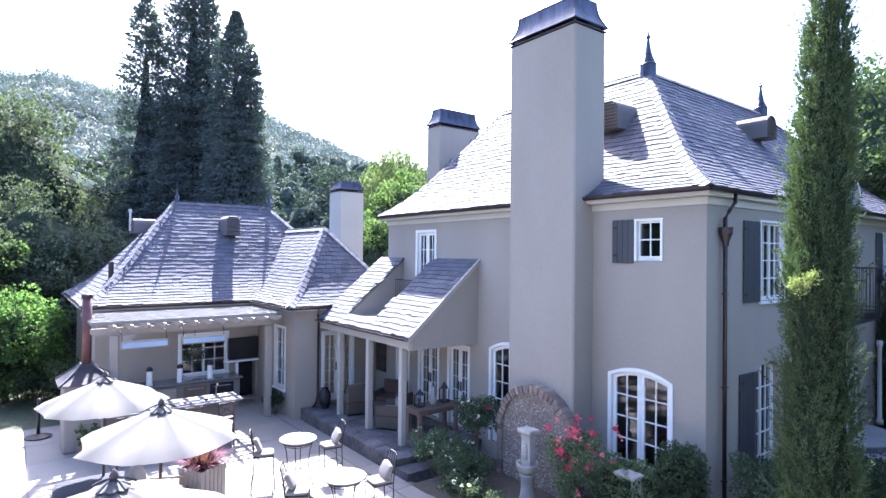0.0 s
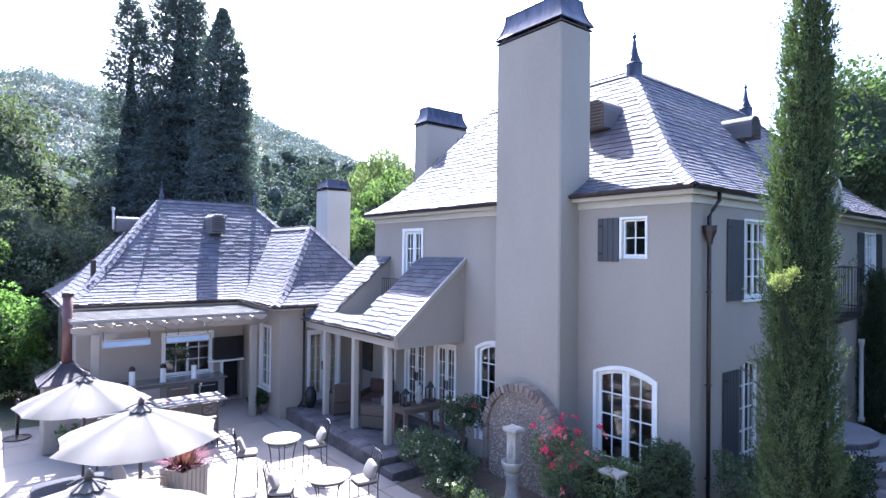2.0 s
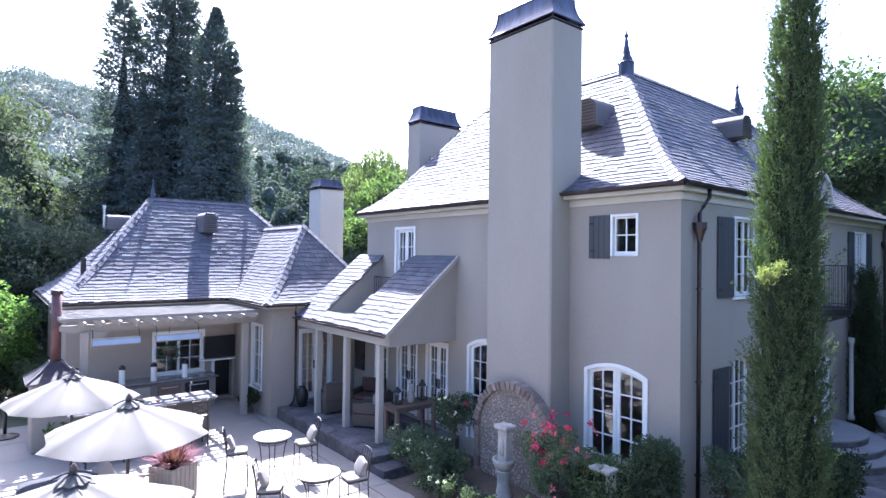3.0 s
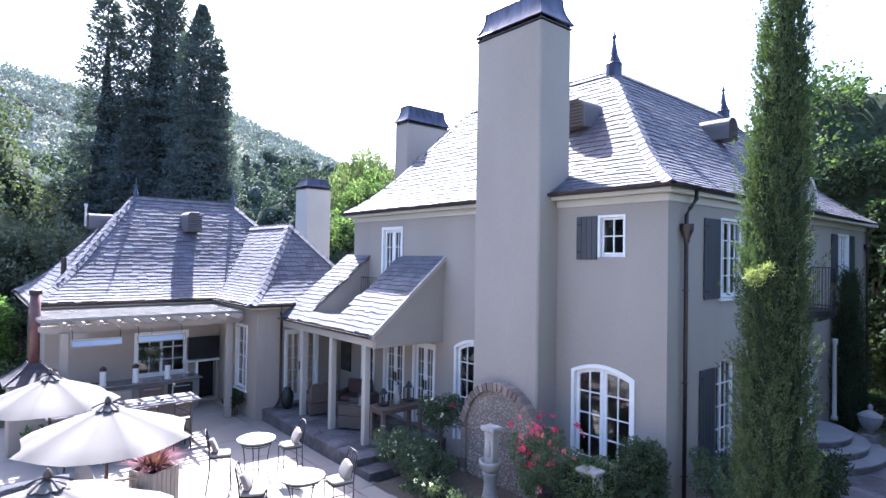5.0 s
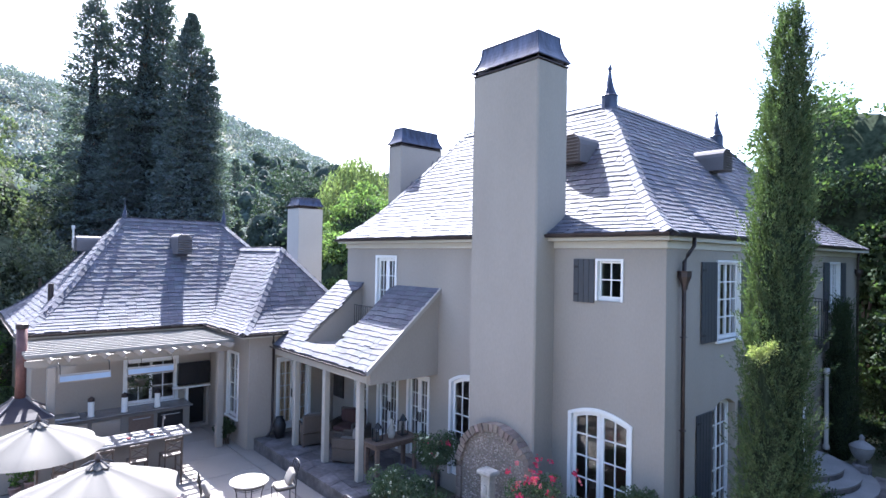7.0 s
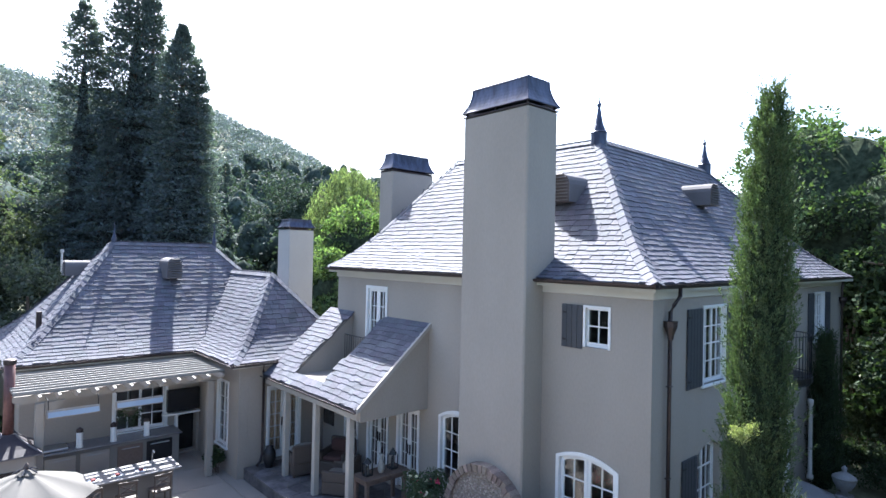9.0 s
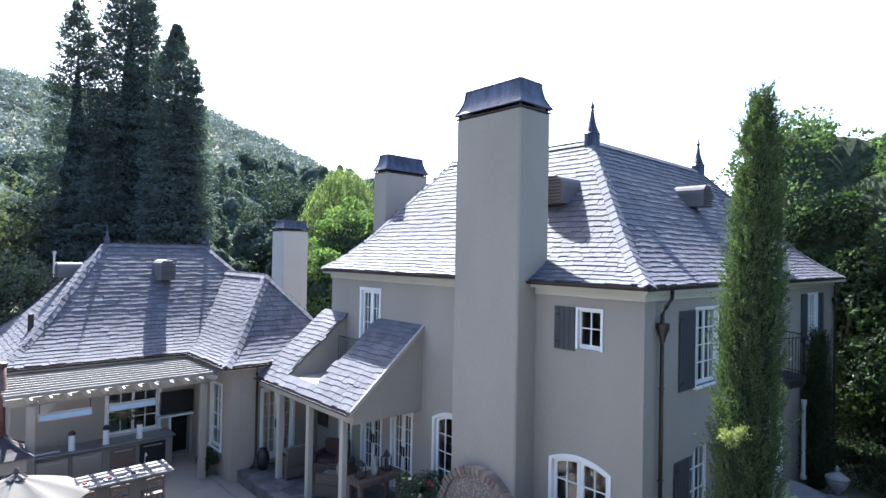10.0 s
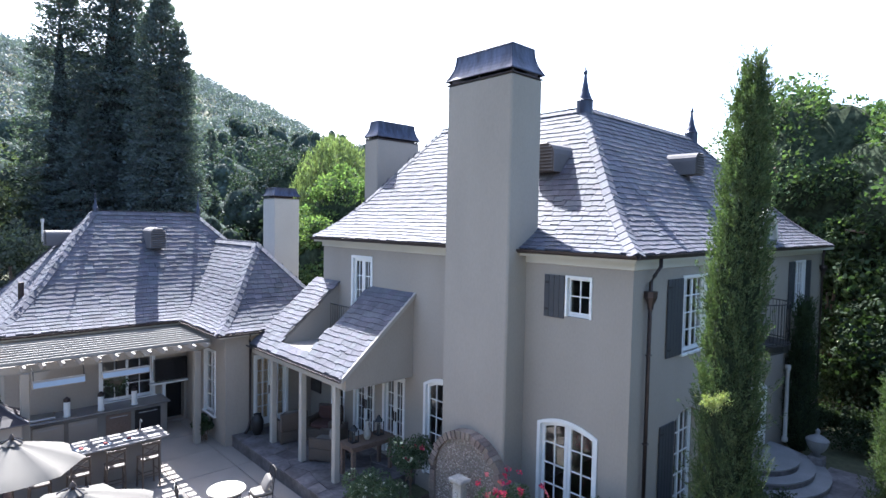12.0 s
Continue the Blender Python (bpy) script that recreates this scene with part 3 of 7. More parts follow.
for x0, x1, y0, y1 in ((-10.2, 0.035, -0.035, -0.002), (0.002, 0.035, -0.002, 4.99), (-0.318, -0.285, 5.01, 13.04)):
    part("cornice", Geo().box(x0, x1, y0, y1, 5.72, 5.86, 0.012), TRIM, house, "cream cornice band")
gutter(house, [(-10.4, -0.28, 5.99), (0.22, -0.28, 5.99), (-0.08, 13.2, 5.99)])


def chimney(parent, x0, x1, y0, y1, z0, z1, mat, cap_h=0.62, inset=0.16):
    g = Geo().box(x0, x1, y0, y1, z0, z1, 0.03)
    stack = part("chimney", g, mat, parent, "stucco chimney with a weathered metal cap")
    rim = Geo().box(x0 - 0.02, x1 + 0.02, y0 - 0.02, y1 + 0.02, z1 + 0.002, z1 + 0.03, 0.008)
    part("rim", rim, BRONZE, stack)
    legs = Geo()
    for x in (x0 + 0.05, (x0 + x1) / 2, x1 - 0.05):
        for y in (y0 + 0.05, y1 - 0.05):
            legs.box(x - 0.02, x + 0.02, y - 0.02, y + 0.02, z1 + 0.03, z1 + 0.16)
    legs.box(x0 + 0.25, x1 - 0.25, y0 + 0.2, y1 - 0.2, z1 + 0.03, z1 + 0.3)
    part("cap_leg", legs, BRONZE, stack)
    hood, n = Geo(), 7
    k = 0
    for i in range(n + 1):
        w = i / n
        ins = -0.03 + inset * (1 - (1 - w) ** 2.2)
        z = z1 + 0.1 + (cap_h - 0.1) * w
        hood.v += [(x0 + ins, y0 + ins, z), (x1 - ins, y0 + ins, z), (x1 - ins, y1 - ins, z), (x0 + ins, y1 - ins, z)]
    for i in range(n):
        for j in range(4):
            q = (j + 1) % 4
            hood.f.append((i * 4 + j, i * 4 + q, i * 4 + 4 + q, i * 4 + 4 + j))
    hood.f.append((n * 4, n * 4 + 1, n * 4 + 2, n * 4 + 3))
    hood.f.append((3, 2, 1, 0))
    top = part("cap", hood, LEAD, stack, "blue-grey weathered metal chimney hood")
    seam = Geo()
    for (px, py) in ((x0, y0), (x1, y0), (x1, y1), (x0, y1)):
        pts = []
        for i in range(n + 1):
            w = i / n
            ins = -0.03 + inset * (1 - (1 - w) ** 2.2)
            pts.append((px + (ins if px == x0 else -ins), py + (ins if py == y0 else -ins), z1 + 0.1 + (cap_h - 0.1) * w))
        seam.tube(pts, 0.016, 6)
    ins = -0.03 + inset
    ring = [(x0 + ins, y0 + ins), (x1 - ins, y0 + ins), (x1 - ins, y1 - ins), (x0 + ins, y1 - ins), (x0 + ins, y0 + ins)]
    seam.tube([(x, y, z1 + cap_h) for x, y in ring], 0.018, 6)
    ring = [(x0 - 0.03, y0 - 0.03), (x1 + 0.03, y0 - 0.03), (x1 + 0.03, y1 + 0.03), (x0 - 0.03, y1 + 0.03), (x0 - 0.03, y0 - 0.03)]
    seam.tube([(x, y, z1 + 0.1) for x, y in ring], 0.016, 6)
    part("seam", seam, LEAD, top)
    return stack


chimney(house, -4.15, -2.34, -0.585, 0.36, -0.3, 9.41, STUCCO)
chimney(house, -11.15, -10.43, 2.15, 3.95, -0.3, 9.22, STUCCO)


def finial(parent, x, y, z, size=1.0, slim=1.0):
    g = Geo().lathe([(0.2, z - 0.2), (0.2, z + 0.14), (0.215, z + 0.16), (0.18, z + 0.2), (0.105, z + 0.38), (0.06, z + 0.6), (0.035, z + 0.78),
                     (0.03, z + 0.8), (0.055, z + 0.83), (0.055, z + 0.88), (0.028, z + 0.92), (0.012, z + 1.0), (0.004, z + 1.12)], 12)
    g.v = [(a * size * slim + x, b * size * slim + y, z + (c - z) * size) for a, b, c in g.v]
    part("finial", g, LEAD, parent, "lead spire finial", smooth=False)


finial(house, -3.2, 3.2, 9.42)
finial(house, -3.34, 9.6, 9.42)


def roof_vent(parent, at, face, width=0.62, height=0.62, slope=0.93):
    """A louvred half-round roof vent; face is the way it looks, level."""
    at, face = Vector(at), Vector(face).normalized()
    side = Vector((-face.y, face.x, 0))
    up = Vector((0, 0, 1))
    depth = height / slope + 0.15
    arc = [(-width / 2, 0)] + [(-width / 2 * math.cos(w), height - width * 0.42 + width * 0.42 * math.sin(w)) for w in [math.pi * i / 8 for i in range(9)]] + [(width / 2, 0)]
    shell = Geo()
    out = [at + side * a + up * b + face * 0.05 for a, b in arc]
    inn = [at + side * a * 0.9 + up * (b * 0.94 + 0.01) + face * 0.05 for a, b in arc]
    shell.prism(out, -face * (depth + 0.05))
    body = part("roof_vent", shell, VENT, parent, "half-round louvred roof vent")
    lou = Geo()
    k = 9
    for i in range(k):
        b = height * (i + 0.5) / k
        half = width / 2 * 0.88
        if b > height - width * 0.42:
            half *= math.sqrt(max(0.05, 1 - ((b - height + width * 0.42) / (width * 0.42)) ** 2))
        c = at + up * b + face * 0.075
        p = Matrix(((side.x, face.x, 0, c.x), (side.y, face.y, 0, c.y), (0, 0, 1, c.z), (0, 0, 0, 1))) @ Matrix.Rotation(radians(-35), 4, "X")
        lou.box(-half, half, -0.03, 0.03, -0.006, 0.006, 0, p)
    part("louvre", lou, VENT, body)
    return body


roof_vent(house, (-3.05, 1.4, 7.68), (0, -1, 0), 0.64, 0.67)
roof_vent(house, (-1.58, 6.1, 7.88), (1, 0, 0), 0.56, 0.58)

# ---- garden wing ----
wing = thing("garden_wing", (-17, -3, 0), "single-storey stucco wing with a slate hip roof", "house")
WE = 3.3
part("wall", wall_mesh((-14.0, -7.4, 0), (0, 1, 0), (1, 0, 0), 9.05, -0.3, 3.2, [(2.2, 3.73, 0.97, 2.3, 0), (4.05, 4.6, 0.05, 1.25, 0)]), STUCCO_WARM, wing)
part("wall", wall_mesh((-20.0, -7.4, 0), (1, 0, 0), (0, -1, 0), 5.72, -0.3, 3.2, []), STUCCO_WARM, wing)
part("wall", wall_mesh((-20.0, 1.65, 0), (0, -1, 0), (-1, 0, 0), 8.77, -0.3, 3.2, []), STUCCO_WARM, wing)
part("wall", wall_mesh((-14.28, 1.65, 0), (-1, 0, 0), (0, 1, 0), 5.4, -0.3, 3.2, []), STUCCO_WARM, wing)
part("floor_slab", Geo().box(-19.7, -14.3, -7.1, 1.3, -0.1, 0.02), FLOORING, wing)
part("wall", wall_mesh((-13.998, -2.72, 0), (1, 0, 0), (0, -1, 0), 3.15, -0.3, 3.2, [(1.55, 2.45, 0.7, 2.62, 0)]), STUCCO_WARM, wing)
part("wall", wall_mesh((-10.848, -2.438, 0), (0, 1, 0), (1, 0, 0), 3.4, -0.3, 3.2, [(0.55, 1.65, 0.38, 2.5, 0)]), STUCCO_WARM, wing)
part("corner_wall", Geo().box(-11.12, -10.85, -2.718, -2.44, -0.3, 3.2), STUCCO_WARM, wing)
part("floor_slab", Geo().box(-13.7, -11.13, -2.42, 1.0, -0.1, 0.3), FLOORING, wing)
part("wall", wall_mesh((-11.13, 1.2, 0), (-1, 0, 0), (0, 1, 0), 2.86, -0.3, 3.2, []), STUCCO_WARM, wing)
window(wing, (-13.998, -2.72, 0), (1, 0, 0), (0, -1, 0), 1.55, 2.45, 0.7, 2.62, leaves=2, cols=1, rows=4, frame_w=0.07)
window(wing, (-14.0, -7.4, 0), (0, 1, 0), (1, 0, 0), 2.2, 3.73, 0.97, 2.3, leaves=2, cols=2, rows=3, frame_w=0.09)
window(wing, (-10.848, -2.438, 0), (0, 1, 0), (1, 0, 0), 0.55, 1.65, 0.38, 2.5, leaves=2, cols=2, rows=5, frame_w=0.07, name="french_door", door=True, knob=True)
CURTAIN = material("warm_cream_curtain", (0.62, 0.46, 0.30), 0.95, grain=0.06, grain_scale=40, stain=0.06, bump=0.1)
drape = Geo()
for i in range(24):
    y0, y1 = -1.82 + 0.92 * i / 24, -1.82 + 0.92 * (i + 1) / 24
    d0, d1 = 0.02 * math.sin(i * 1.6), 0.02 * math.sin((i + 1) * 1.6)
    drape.face((-11.05 + d0, y0, 0.36), (-11.05 + d1, y1, 0.36), (-11.05 + d1, y1, 2.46), (-11.05 + d0, y0, 2.46))
part("curtain", drape, CURTAIN, wing, "warm cream curtain behind the glazed door")
W_SE, W_SW, W_NW, W_NE = (-13.55, -7.76, WE), (-20.45, -7.76, WE), (-20.45, 2.0, WE), (-13.55, 2.0, WE)
WR1, WR2 = (-17.0, -4.7, 6.65), (-17.0, -1.4, 6.65)

roof_face(wing, W_SE, W_NE, WR1, WR2, seed=11, name="slate_course")
roof_face(wing, W_SW, W_SE, WR1, WR1, seed=12)
roof_face(wing, W_NW, W_SW, WR2, WR1, seed=13)
roof_face(wing, W_NE, W_NW, WR2, WR2, seed=14)
for a, b, fl in ((W_SE, WR1, True), (W_SW, WR1, True), (W_NE, WR2, True), (WR1, WR2, False)):
    hip_caps(wing, a, b, fl, 0.55 if fl else 0.95)
BR, BE = (-12.8, -0.9, 5.71), (-16.1, -0.9, 5.71)
roof_face(wing, (-13.4, -3.05, WE), (-10.5, -3.05, WE), BE, BR, seed=15)
roof_face(wing, (-10.5, -3.05, WE), (-10.5, 1.25, WE), BR, BR, seed=16)
roof_face(wing, (-10.5, 1.25, WE), (-13.4, 1.25, WE), BR, BE, seed=17)
for a, b, fl in (((-10.5, -3.05, WE), BR, True), ((-10.5, 1.25, WE), BR, True), (BE, BR, False)):
    hip_caps(wing, a, b, fl, 0.55 if fl else 0.95)
soffit = Geo()
soffit.box(-14.2, -13.58, -7.72, -2.8, 3.16, 3.24)
soffit.box(-20.4, -14.2, -7.72, -7.35, 3.16, 3.24)
soffit.box(-13.57, -10.55, -3.0, -2.6, 3.16, 3.24)
soffit.box(-11.0, -10.55, -2.59, 1.2, 3.16, 3.24)
part("soffit", soffit, TRIM, wing)
gutter(wing, [(-20.4, -7.79, 3.28), (-13.52, -7.79, 3.28), (-13.52, -3.08, 3.28), (-10.47, -3.08, 3.28), (-10.47, -0.5, 3.28)])
chimney(wing, -16.2, -15.25, 0.9, 1.95, 3.0, 7.3, STUCCO_PALE, cap_h=0.4, inset=0.12)
finial(wing, -17.0, -4.65, 6.66, 0.66, 0.6)
finial(wing, -17.0, -1.3, 6.66, 0.72, 0.6)
roof_vent(wing, (-15.45, -3.15, 5.45), (1, 0, 0), 0.47, 0.7)
roof_vent(wing, (-17.4, -5.95, 5.5), (0, -1, 0), 0.5, 0.5)

part("vent_pipe", Geo().tube([(-15.5, -6.85, 4.0), (-15.5, -6.85, 4.52)], 0.075, 10), BRONZE, wing)
flue = part("flue_pipe", Geo().tube([(-17.9, -6.0, 5.6), (-17.9, -6.0, 6.3)], 0.035, 10), STEEL_PIPE, wing)
part("flue_cap", Geo().tube([(-17.9, -6.0, 6.25), (-17.9, -6.0, 6.36)], 0.055, 10), STEEL_PIPE, flue)

# ---- porch ----
porch = thing("porch", (-8.3, -1.1, 0), "covered porch with pale posts and a slate lean-to roof", "porch")
PZ0, PZ1, PY = 2.93, 4.72, -2.12
PK = (PZ1 - PZ0) / -PY
REC = (-9.3, -7.75, -1.9)


def porch_z(y):
    return PZ1 + y * PK


roof_face(porch, (-10.6, PY, PZ0), (-5.83, PY, PZ0), (-10.6, -0.01, PZ1 - 0.01), (-5.83, -0.01, PZ1 - 0.01), flare=False, seed=21, exposure=0.165,
          skip=lambda p: REC[0] < p.x < REC[1] and p.y > REC[2])


def slab(g, x0, x1, y0, y1, lift=0.0, t=0.1):
    pts = [(x0, y0, porch_z(y0) - lift), (x1, y0, porch_z(y0) - lift), (x1, y1, porch_z(y1) - lift), (x0, y1, porch_z(y1) - lift)]
    g.prism(pts, (0, 0, -t))


deck = Geo()
slab(deck, -10.6, REC[0], PY, -0.004)
slab(deck, REC[1], -5.86, PY, -0.004)
slab(deck, REC[0] + 0.001, REC[1] - 0.001, PY, REC[2])
part("roof_deck", deck, DECK, porch)
for x in (REC[0] - 0.1, REC[1]):
    side = Geo()
    ring = [(x, REC[2], 3.06), (x, -0.004, 3.06), (x, -0.004, PZ1 - 0.012), (x, REC[2], porch_z(REC[2]) - 0.012)]
    side.prism(ring, (0.1, 0, 0))
    part("recess_wall", side, STUCCO, porch)
part("recess_floor", Geo().box(REC[0] + 0.002, REC[1] - 0.002, REC[2] + 0.002, -0.006, 3.0, 3.1), PATIO, porch)
gab = Geo().prism([(-5.86, 0 - 0.004, 2.62), (-5.86, -1.98, 2.62), (-5.86, -1.98, porch_z(-1.98) - 0.1), (-5.86, -0.004, PZ1 - 0.1)], (-0.14, 0, 0))
part("gable_wall", gab, STUCCO, porch)
verge = Geo().prism([(-5.78, PY, PZ0 - 0.1), (-5.78, -0.004, PZ1 - 0.1), (-5.78, -0.004, PZ1 + 0.02), (-5.78, PY, PZ0 + 0.02)], (-0.075, 0, 0))
part("verge", verge, POST_PAINT, porch, "pale verge board")
part("beam", Geo().box(-10.84, -6.01, -1.98, -1.78, 2.62, 2.87, 0.01), POST_PAINT, porch)
part("porch_ceiling", Geo().box(-10.84, -6.01, -1.77, -0.01, 2.66, 2.7), POST_PAINT, porch)
for x in (-6.4, -7.98, -9.6):
    g = Geo().box(x - 0.075, x + 0.075, -1.955, -1.805, 0.302, 2.618, 0.012)
    part("post", g, POST_PAINT, porch, "square pale timber post")
gutter(porch, [(-10.6, PY - 0.05, PZ0 - 0.02), (-5.8, PY - 0.05, PZ0 - 0.02)], 0.06)

part("end_wall", Geo().box(-10.845, -10.153, 0.0, 0.12, -0.05, 2.655), STUCCO_WARM, porch)
PICTURE = material("dark_canvas_picture", (0.035, 0.032, 0.03), 0.6, grain=0.4, grain_scale=5, stain=0.6, stain_scale=6, bump=0.05)
picture = thing("framed_picture", (-10.5, -0.02, 1.7), "dark framed picture on the porch end wall", "picture")
part("canvas", Geo().box(-10.74, -10.24, -0.028, -0.004, 1.2, 2.15), PICTURE, picture)
for x0, x1, z0, z1 in ((-10.78, -10.74, 1.16, 2.19), (-10.24, -10.2, 1.16, 2.19), (-10.739, -10.241, 1.16, 1.2), (-10.739, -10.241, 2.15, 2.19)):
    part("frame_rail", Geo().box(x0, x1, -0.04, -0.003, z0, z1, 0.006), BRONZE, picture)

# ---- rainwater pipes ----
def downpipe(parent, pts, hopper=None, clips=()):
    g = Geo().tube(pts, 0.036, 10)
    pipe = part("downpipe", g, BRONZE, parent, "dark bronze rain pipe", smooth=True)
    for z in clips:
        c = Geo()
        x, y = pts[-1][0], pts[-1][1]
        c.box(x - 0.046, x + 0.046, y - 0.046, y + 0.046, z - 0.012, z + 0.012, 0.006)
        part("clip", c, BRONZE, pipe)
    if hopper:
        x, y, z = hopper
        h = Geo().lathe([(0.05, z - 0.18), (0.06, z - 0.1), (0.1, z), (0.11, z + 0.02), (0.12, z + 0.04), (0.12, z + 0.12), (0.13, z + 0.14)], 8, x, y)
        part("hopper", h, BRONZE, pipe)
    return pipe


downpipe(house, [(0.18, 0.62, 5.95), (0.18, 0.62, 5.78), (0.13, 0.5, 5.62), (0.09, 0.45, 5.5), (0.09, 0.45, 0.02)], (0.1, 0.45, 5.2), (1.0, 2.6, 4.2))
downpipe(house, [(-0.2, 12.8, 5.95), (-0.24, 12.8, 5.6), (-0.24, 12.8, 0.02)], (-0.22, 12.8, 5.2), (2.6,))
downpipe(wing, [(-10.5, -2.15, 3.24), (-10.6, -2.12, 3.0), (-10.76, -2.03, 2.75), (-10.76, -2.03, 0.62), (-10.72, -2.1, 0.42), (-10.68, -2.22, 0.31)], None, ())

# ---- lean-to balcony rail by the upper door ----
def railing(parent, pts, z0, z1, step=0.11, name="railing"):
    ob = part(name, Geo().tube([(x, y, z1) for x, y in pts], 0.014, 6), IRON, parent, "thin black iron railing")
    part("bottom_rail", Geo().tube([(x, y, z0 + 0.06) for x, y in pts], 0.014, 6), IRON, ob)
    for (xa, ya), (xb, yb) in zip(pts, pts[1:]):
        n = max(1, round(math.hypot(xb - xa, yb - ya) / step))
        for i in range(n):
            x, y = xa + (xb - xa) * i / n, ya + (yb - ya) * i / n
            part("baluster", Geo().tube([(x, y, z0), (x, y, z1)], 0.007, 5), IRON, ob)
    return ob


railing(porch, [(-9.2, -0.32), (-7.85, -0.32)], 3.1, 4.1)

# entrance balcony on the side wall
balcony = thing("entrance_balcony", (0.0, 7.05, 3.5), "small bowed balcony with black iron railing", "balcony")
arc = [(-0.31, 6.1)] + [(-0.31 + 0.78 * math.sin(math.pi * i / 10), 7.05 - 0.95 * math.cos(math.pi * i / 10)) for i in range(1, 10)] + [(-0.31, 8.0)]
g = Geo().prism([(x, y, 3.42) for x, y in arc], (0, 0, 0.14))
part("balcony_floor", g, IRON, balcony)
corbel = Geo()
n = 6
for i in range(n):
    k0, k1 = 1 - i / n, 1 - (i + 1) / n
    z0, z1 = 3.42 - 0.3 * i / n, 3.42 - 0.3 * (i + 1) / n
    ring = [(-0.31 + (x + 0.31) * k0 * 0.95, 7.05 + (y - 7.05) * (0.4 + 0.55 * k0), z0) for x, y in arc]
    corbel.prism(ring, (0, 0, z1 - z0))
part("corbel", corbel, SHUTTER, balcony, "dark curved underside")
bow = [(-0.3, 6.1)] + [(-0.31 + 0.74 * math.sin(math.pi * i / 12), 7.05 - 0.92 * math.cos(math.pi * i / 12)) for i in range(1, 12)] + [(-0.3, 8.0)]
railing(balcony, bow, 3.56, 4.6, 0.12)

LIMESTONE_STEP = material("grey_step_stone", (0.20, 0.20, 0.205), 0.8, grain=0.12, grain_scale=30, stain=0.15, stain_scale=2, bump=0.15)
steps = thing("entrance_steps", (0.4, 7.7, 0), "three curved pale stone entrance steps", "steps")
for i, (r, z) in enumerate(((2.0, 0.17), (1.6, 0.34), (1.2, 0.51))):
    ring = [(-0.3, 7.3 - r, 0)] + [(-0.3 + r * 0.85 * math.sin(math.pi * j / 18), 7.3 - r * math.cos(math.pi * j / 18), 0) for j in range(1, 18)] + [(-0.3, 7.3 + r, 0)]
    st = part("step", Geo().prism([(x, y, z - 0.17) for x, y, _ in ring], (0, 0, 0.13)), FLAG, steps)
    lip = [(-0.3 + (x + 0.3) * 1.02, 7.3 + (y - 7.3) * 1.02, z - 0.04) for x, y, _ in ring]
    part("tread", Geo().prism(lip, (0, 0, 0.04)), LIMESTONE_STEP, st)
part("column", Geo().lathe([(0.085, 0.51), (0.085, 0.6), (0.055, 0.64), (0.05, 2.5), (0.075, 2.56), (0.075, 2.68)], 14, -0.02, 8.84), STUCCO_PALE, steps, "slim pale door column", smooth=True)

urn = thing("garden_urn", (0.79, 8.76, 0), "carved stone urn with a lid on a plinth", "urn")
part("plinth", Geo().box(0.56, 1.02, 8.53, 8.99, -0.02, 0.4, 0.02), FLAG, urn)
part("bowl", Geo().lathe([(0.12, 0.4), (0.1, 0.5), (0.2, 0.56), (0.3, 0.72), (0.34, 0.84), (0.33, 0.87)], 16, 0.79, 8.76), LIMESTONE_STEP, urn, smooth=True)
part("lid", Geo().lathe([(0.36, 0.87), (0.34, 0.92), (0.2, 1.0), (0.08, 1.06), (0.06, 1.1), (0.09, 1.16), (0.02, 1.24)], 16, 0.79, 8.76), LIMESTONE_STEP, urn, smooth=True)

urn.scale = (0.8, 0.8, 0.9)

# arched wall dormer over the balcony
g = Geo()
ring = [(-0.28, 6.55, 5.9)] + [(-0.28, 7.3 - 0.75 * math.cos(math.pi * i / 12), 6.2 + 0.72 * math.sin(math.pi * i / 12)) for i in range(13)] + [(-0.28, 8.05, 5.9)]
g.prism(ring, (-1.4, 0, 0))
dorm = part("eyebrow_dormer", g, STUCCO_PALE, house)
g = Geo()
for i in range(12):
    a, b = math.pi * i / 12, math.pi * (i + 1) / 12
    ringp = [(-0.2, 7.3 - r * math.cos(w), 6.2 + r * 0.96 * math.sin(w)) for r, w in ((0.7, a), (0.82, a), (0.82, b), (0.7, b))]
    g.prism(ringp, (-0.12, 0, 0))
part("dormer_moulding", g, TRIM, dorm, "cream arched moulding")

# ---- pergola and outdoor kitchen ----
PAINT = material("taupe_timber_paint", (0.26, 0.232, 0.20), 0.7, grain=0.08, stain=0.08, bump=0.08)
PAINT_PALE = material("pale_timber_paint", (0.20, 0.187, 0.168), 0.7, grain=0.08, stain=0.08, bump=0.08)
GRANITE = material("dark_granite", (0.12, 0.115, 0.12), 0.25, grain=0.35, grain_scale=90, stain=0.1, bump=0.0)
STEEL = material("brushed_steel", (0.34, 0.34, 0.345), 0.38, 0.95, grain=0.06, stain=0.05, bump=0.02)
BLACK = material("black_plastic", (0.012, 0.012, 0.014), 0.25, grain=0.1, stain=0.1, bump=0)
CANVAS = material("cream_canvas", (0.096, 0.089, 0.081), 0.9, grain=0.05, grain_scale=120, stain=0.05, stain_scale=1.5, bump=0.1)
CUSHION = material("ivory_cushion", (0.18, 0.165, 0.15), 0.95, grain=0.06, grain_scale=100, stain=0.06, bump=0.15)
# Charcoal taken darker still, carrying the umbrella's shade on the daybed.
CHARCOAL = material("charcoal_cushion", (0.025, 0.026, 0.036), 0.95, grain=0.12, grain_scale=100, stain=0.1, bump=0.15)
WICKER = material("brown_wicker", (0.07, 0.055, 0.045), 0.8, grain=0.35, grain_scale=70, stain=0.1, bump=0.4)
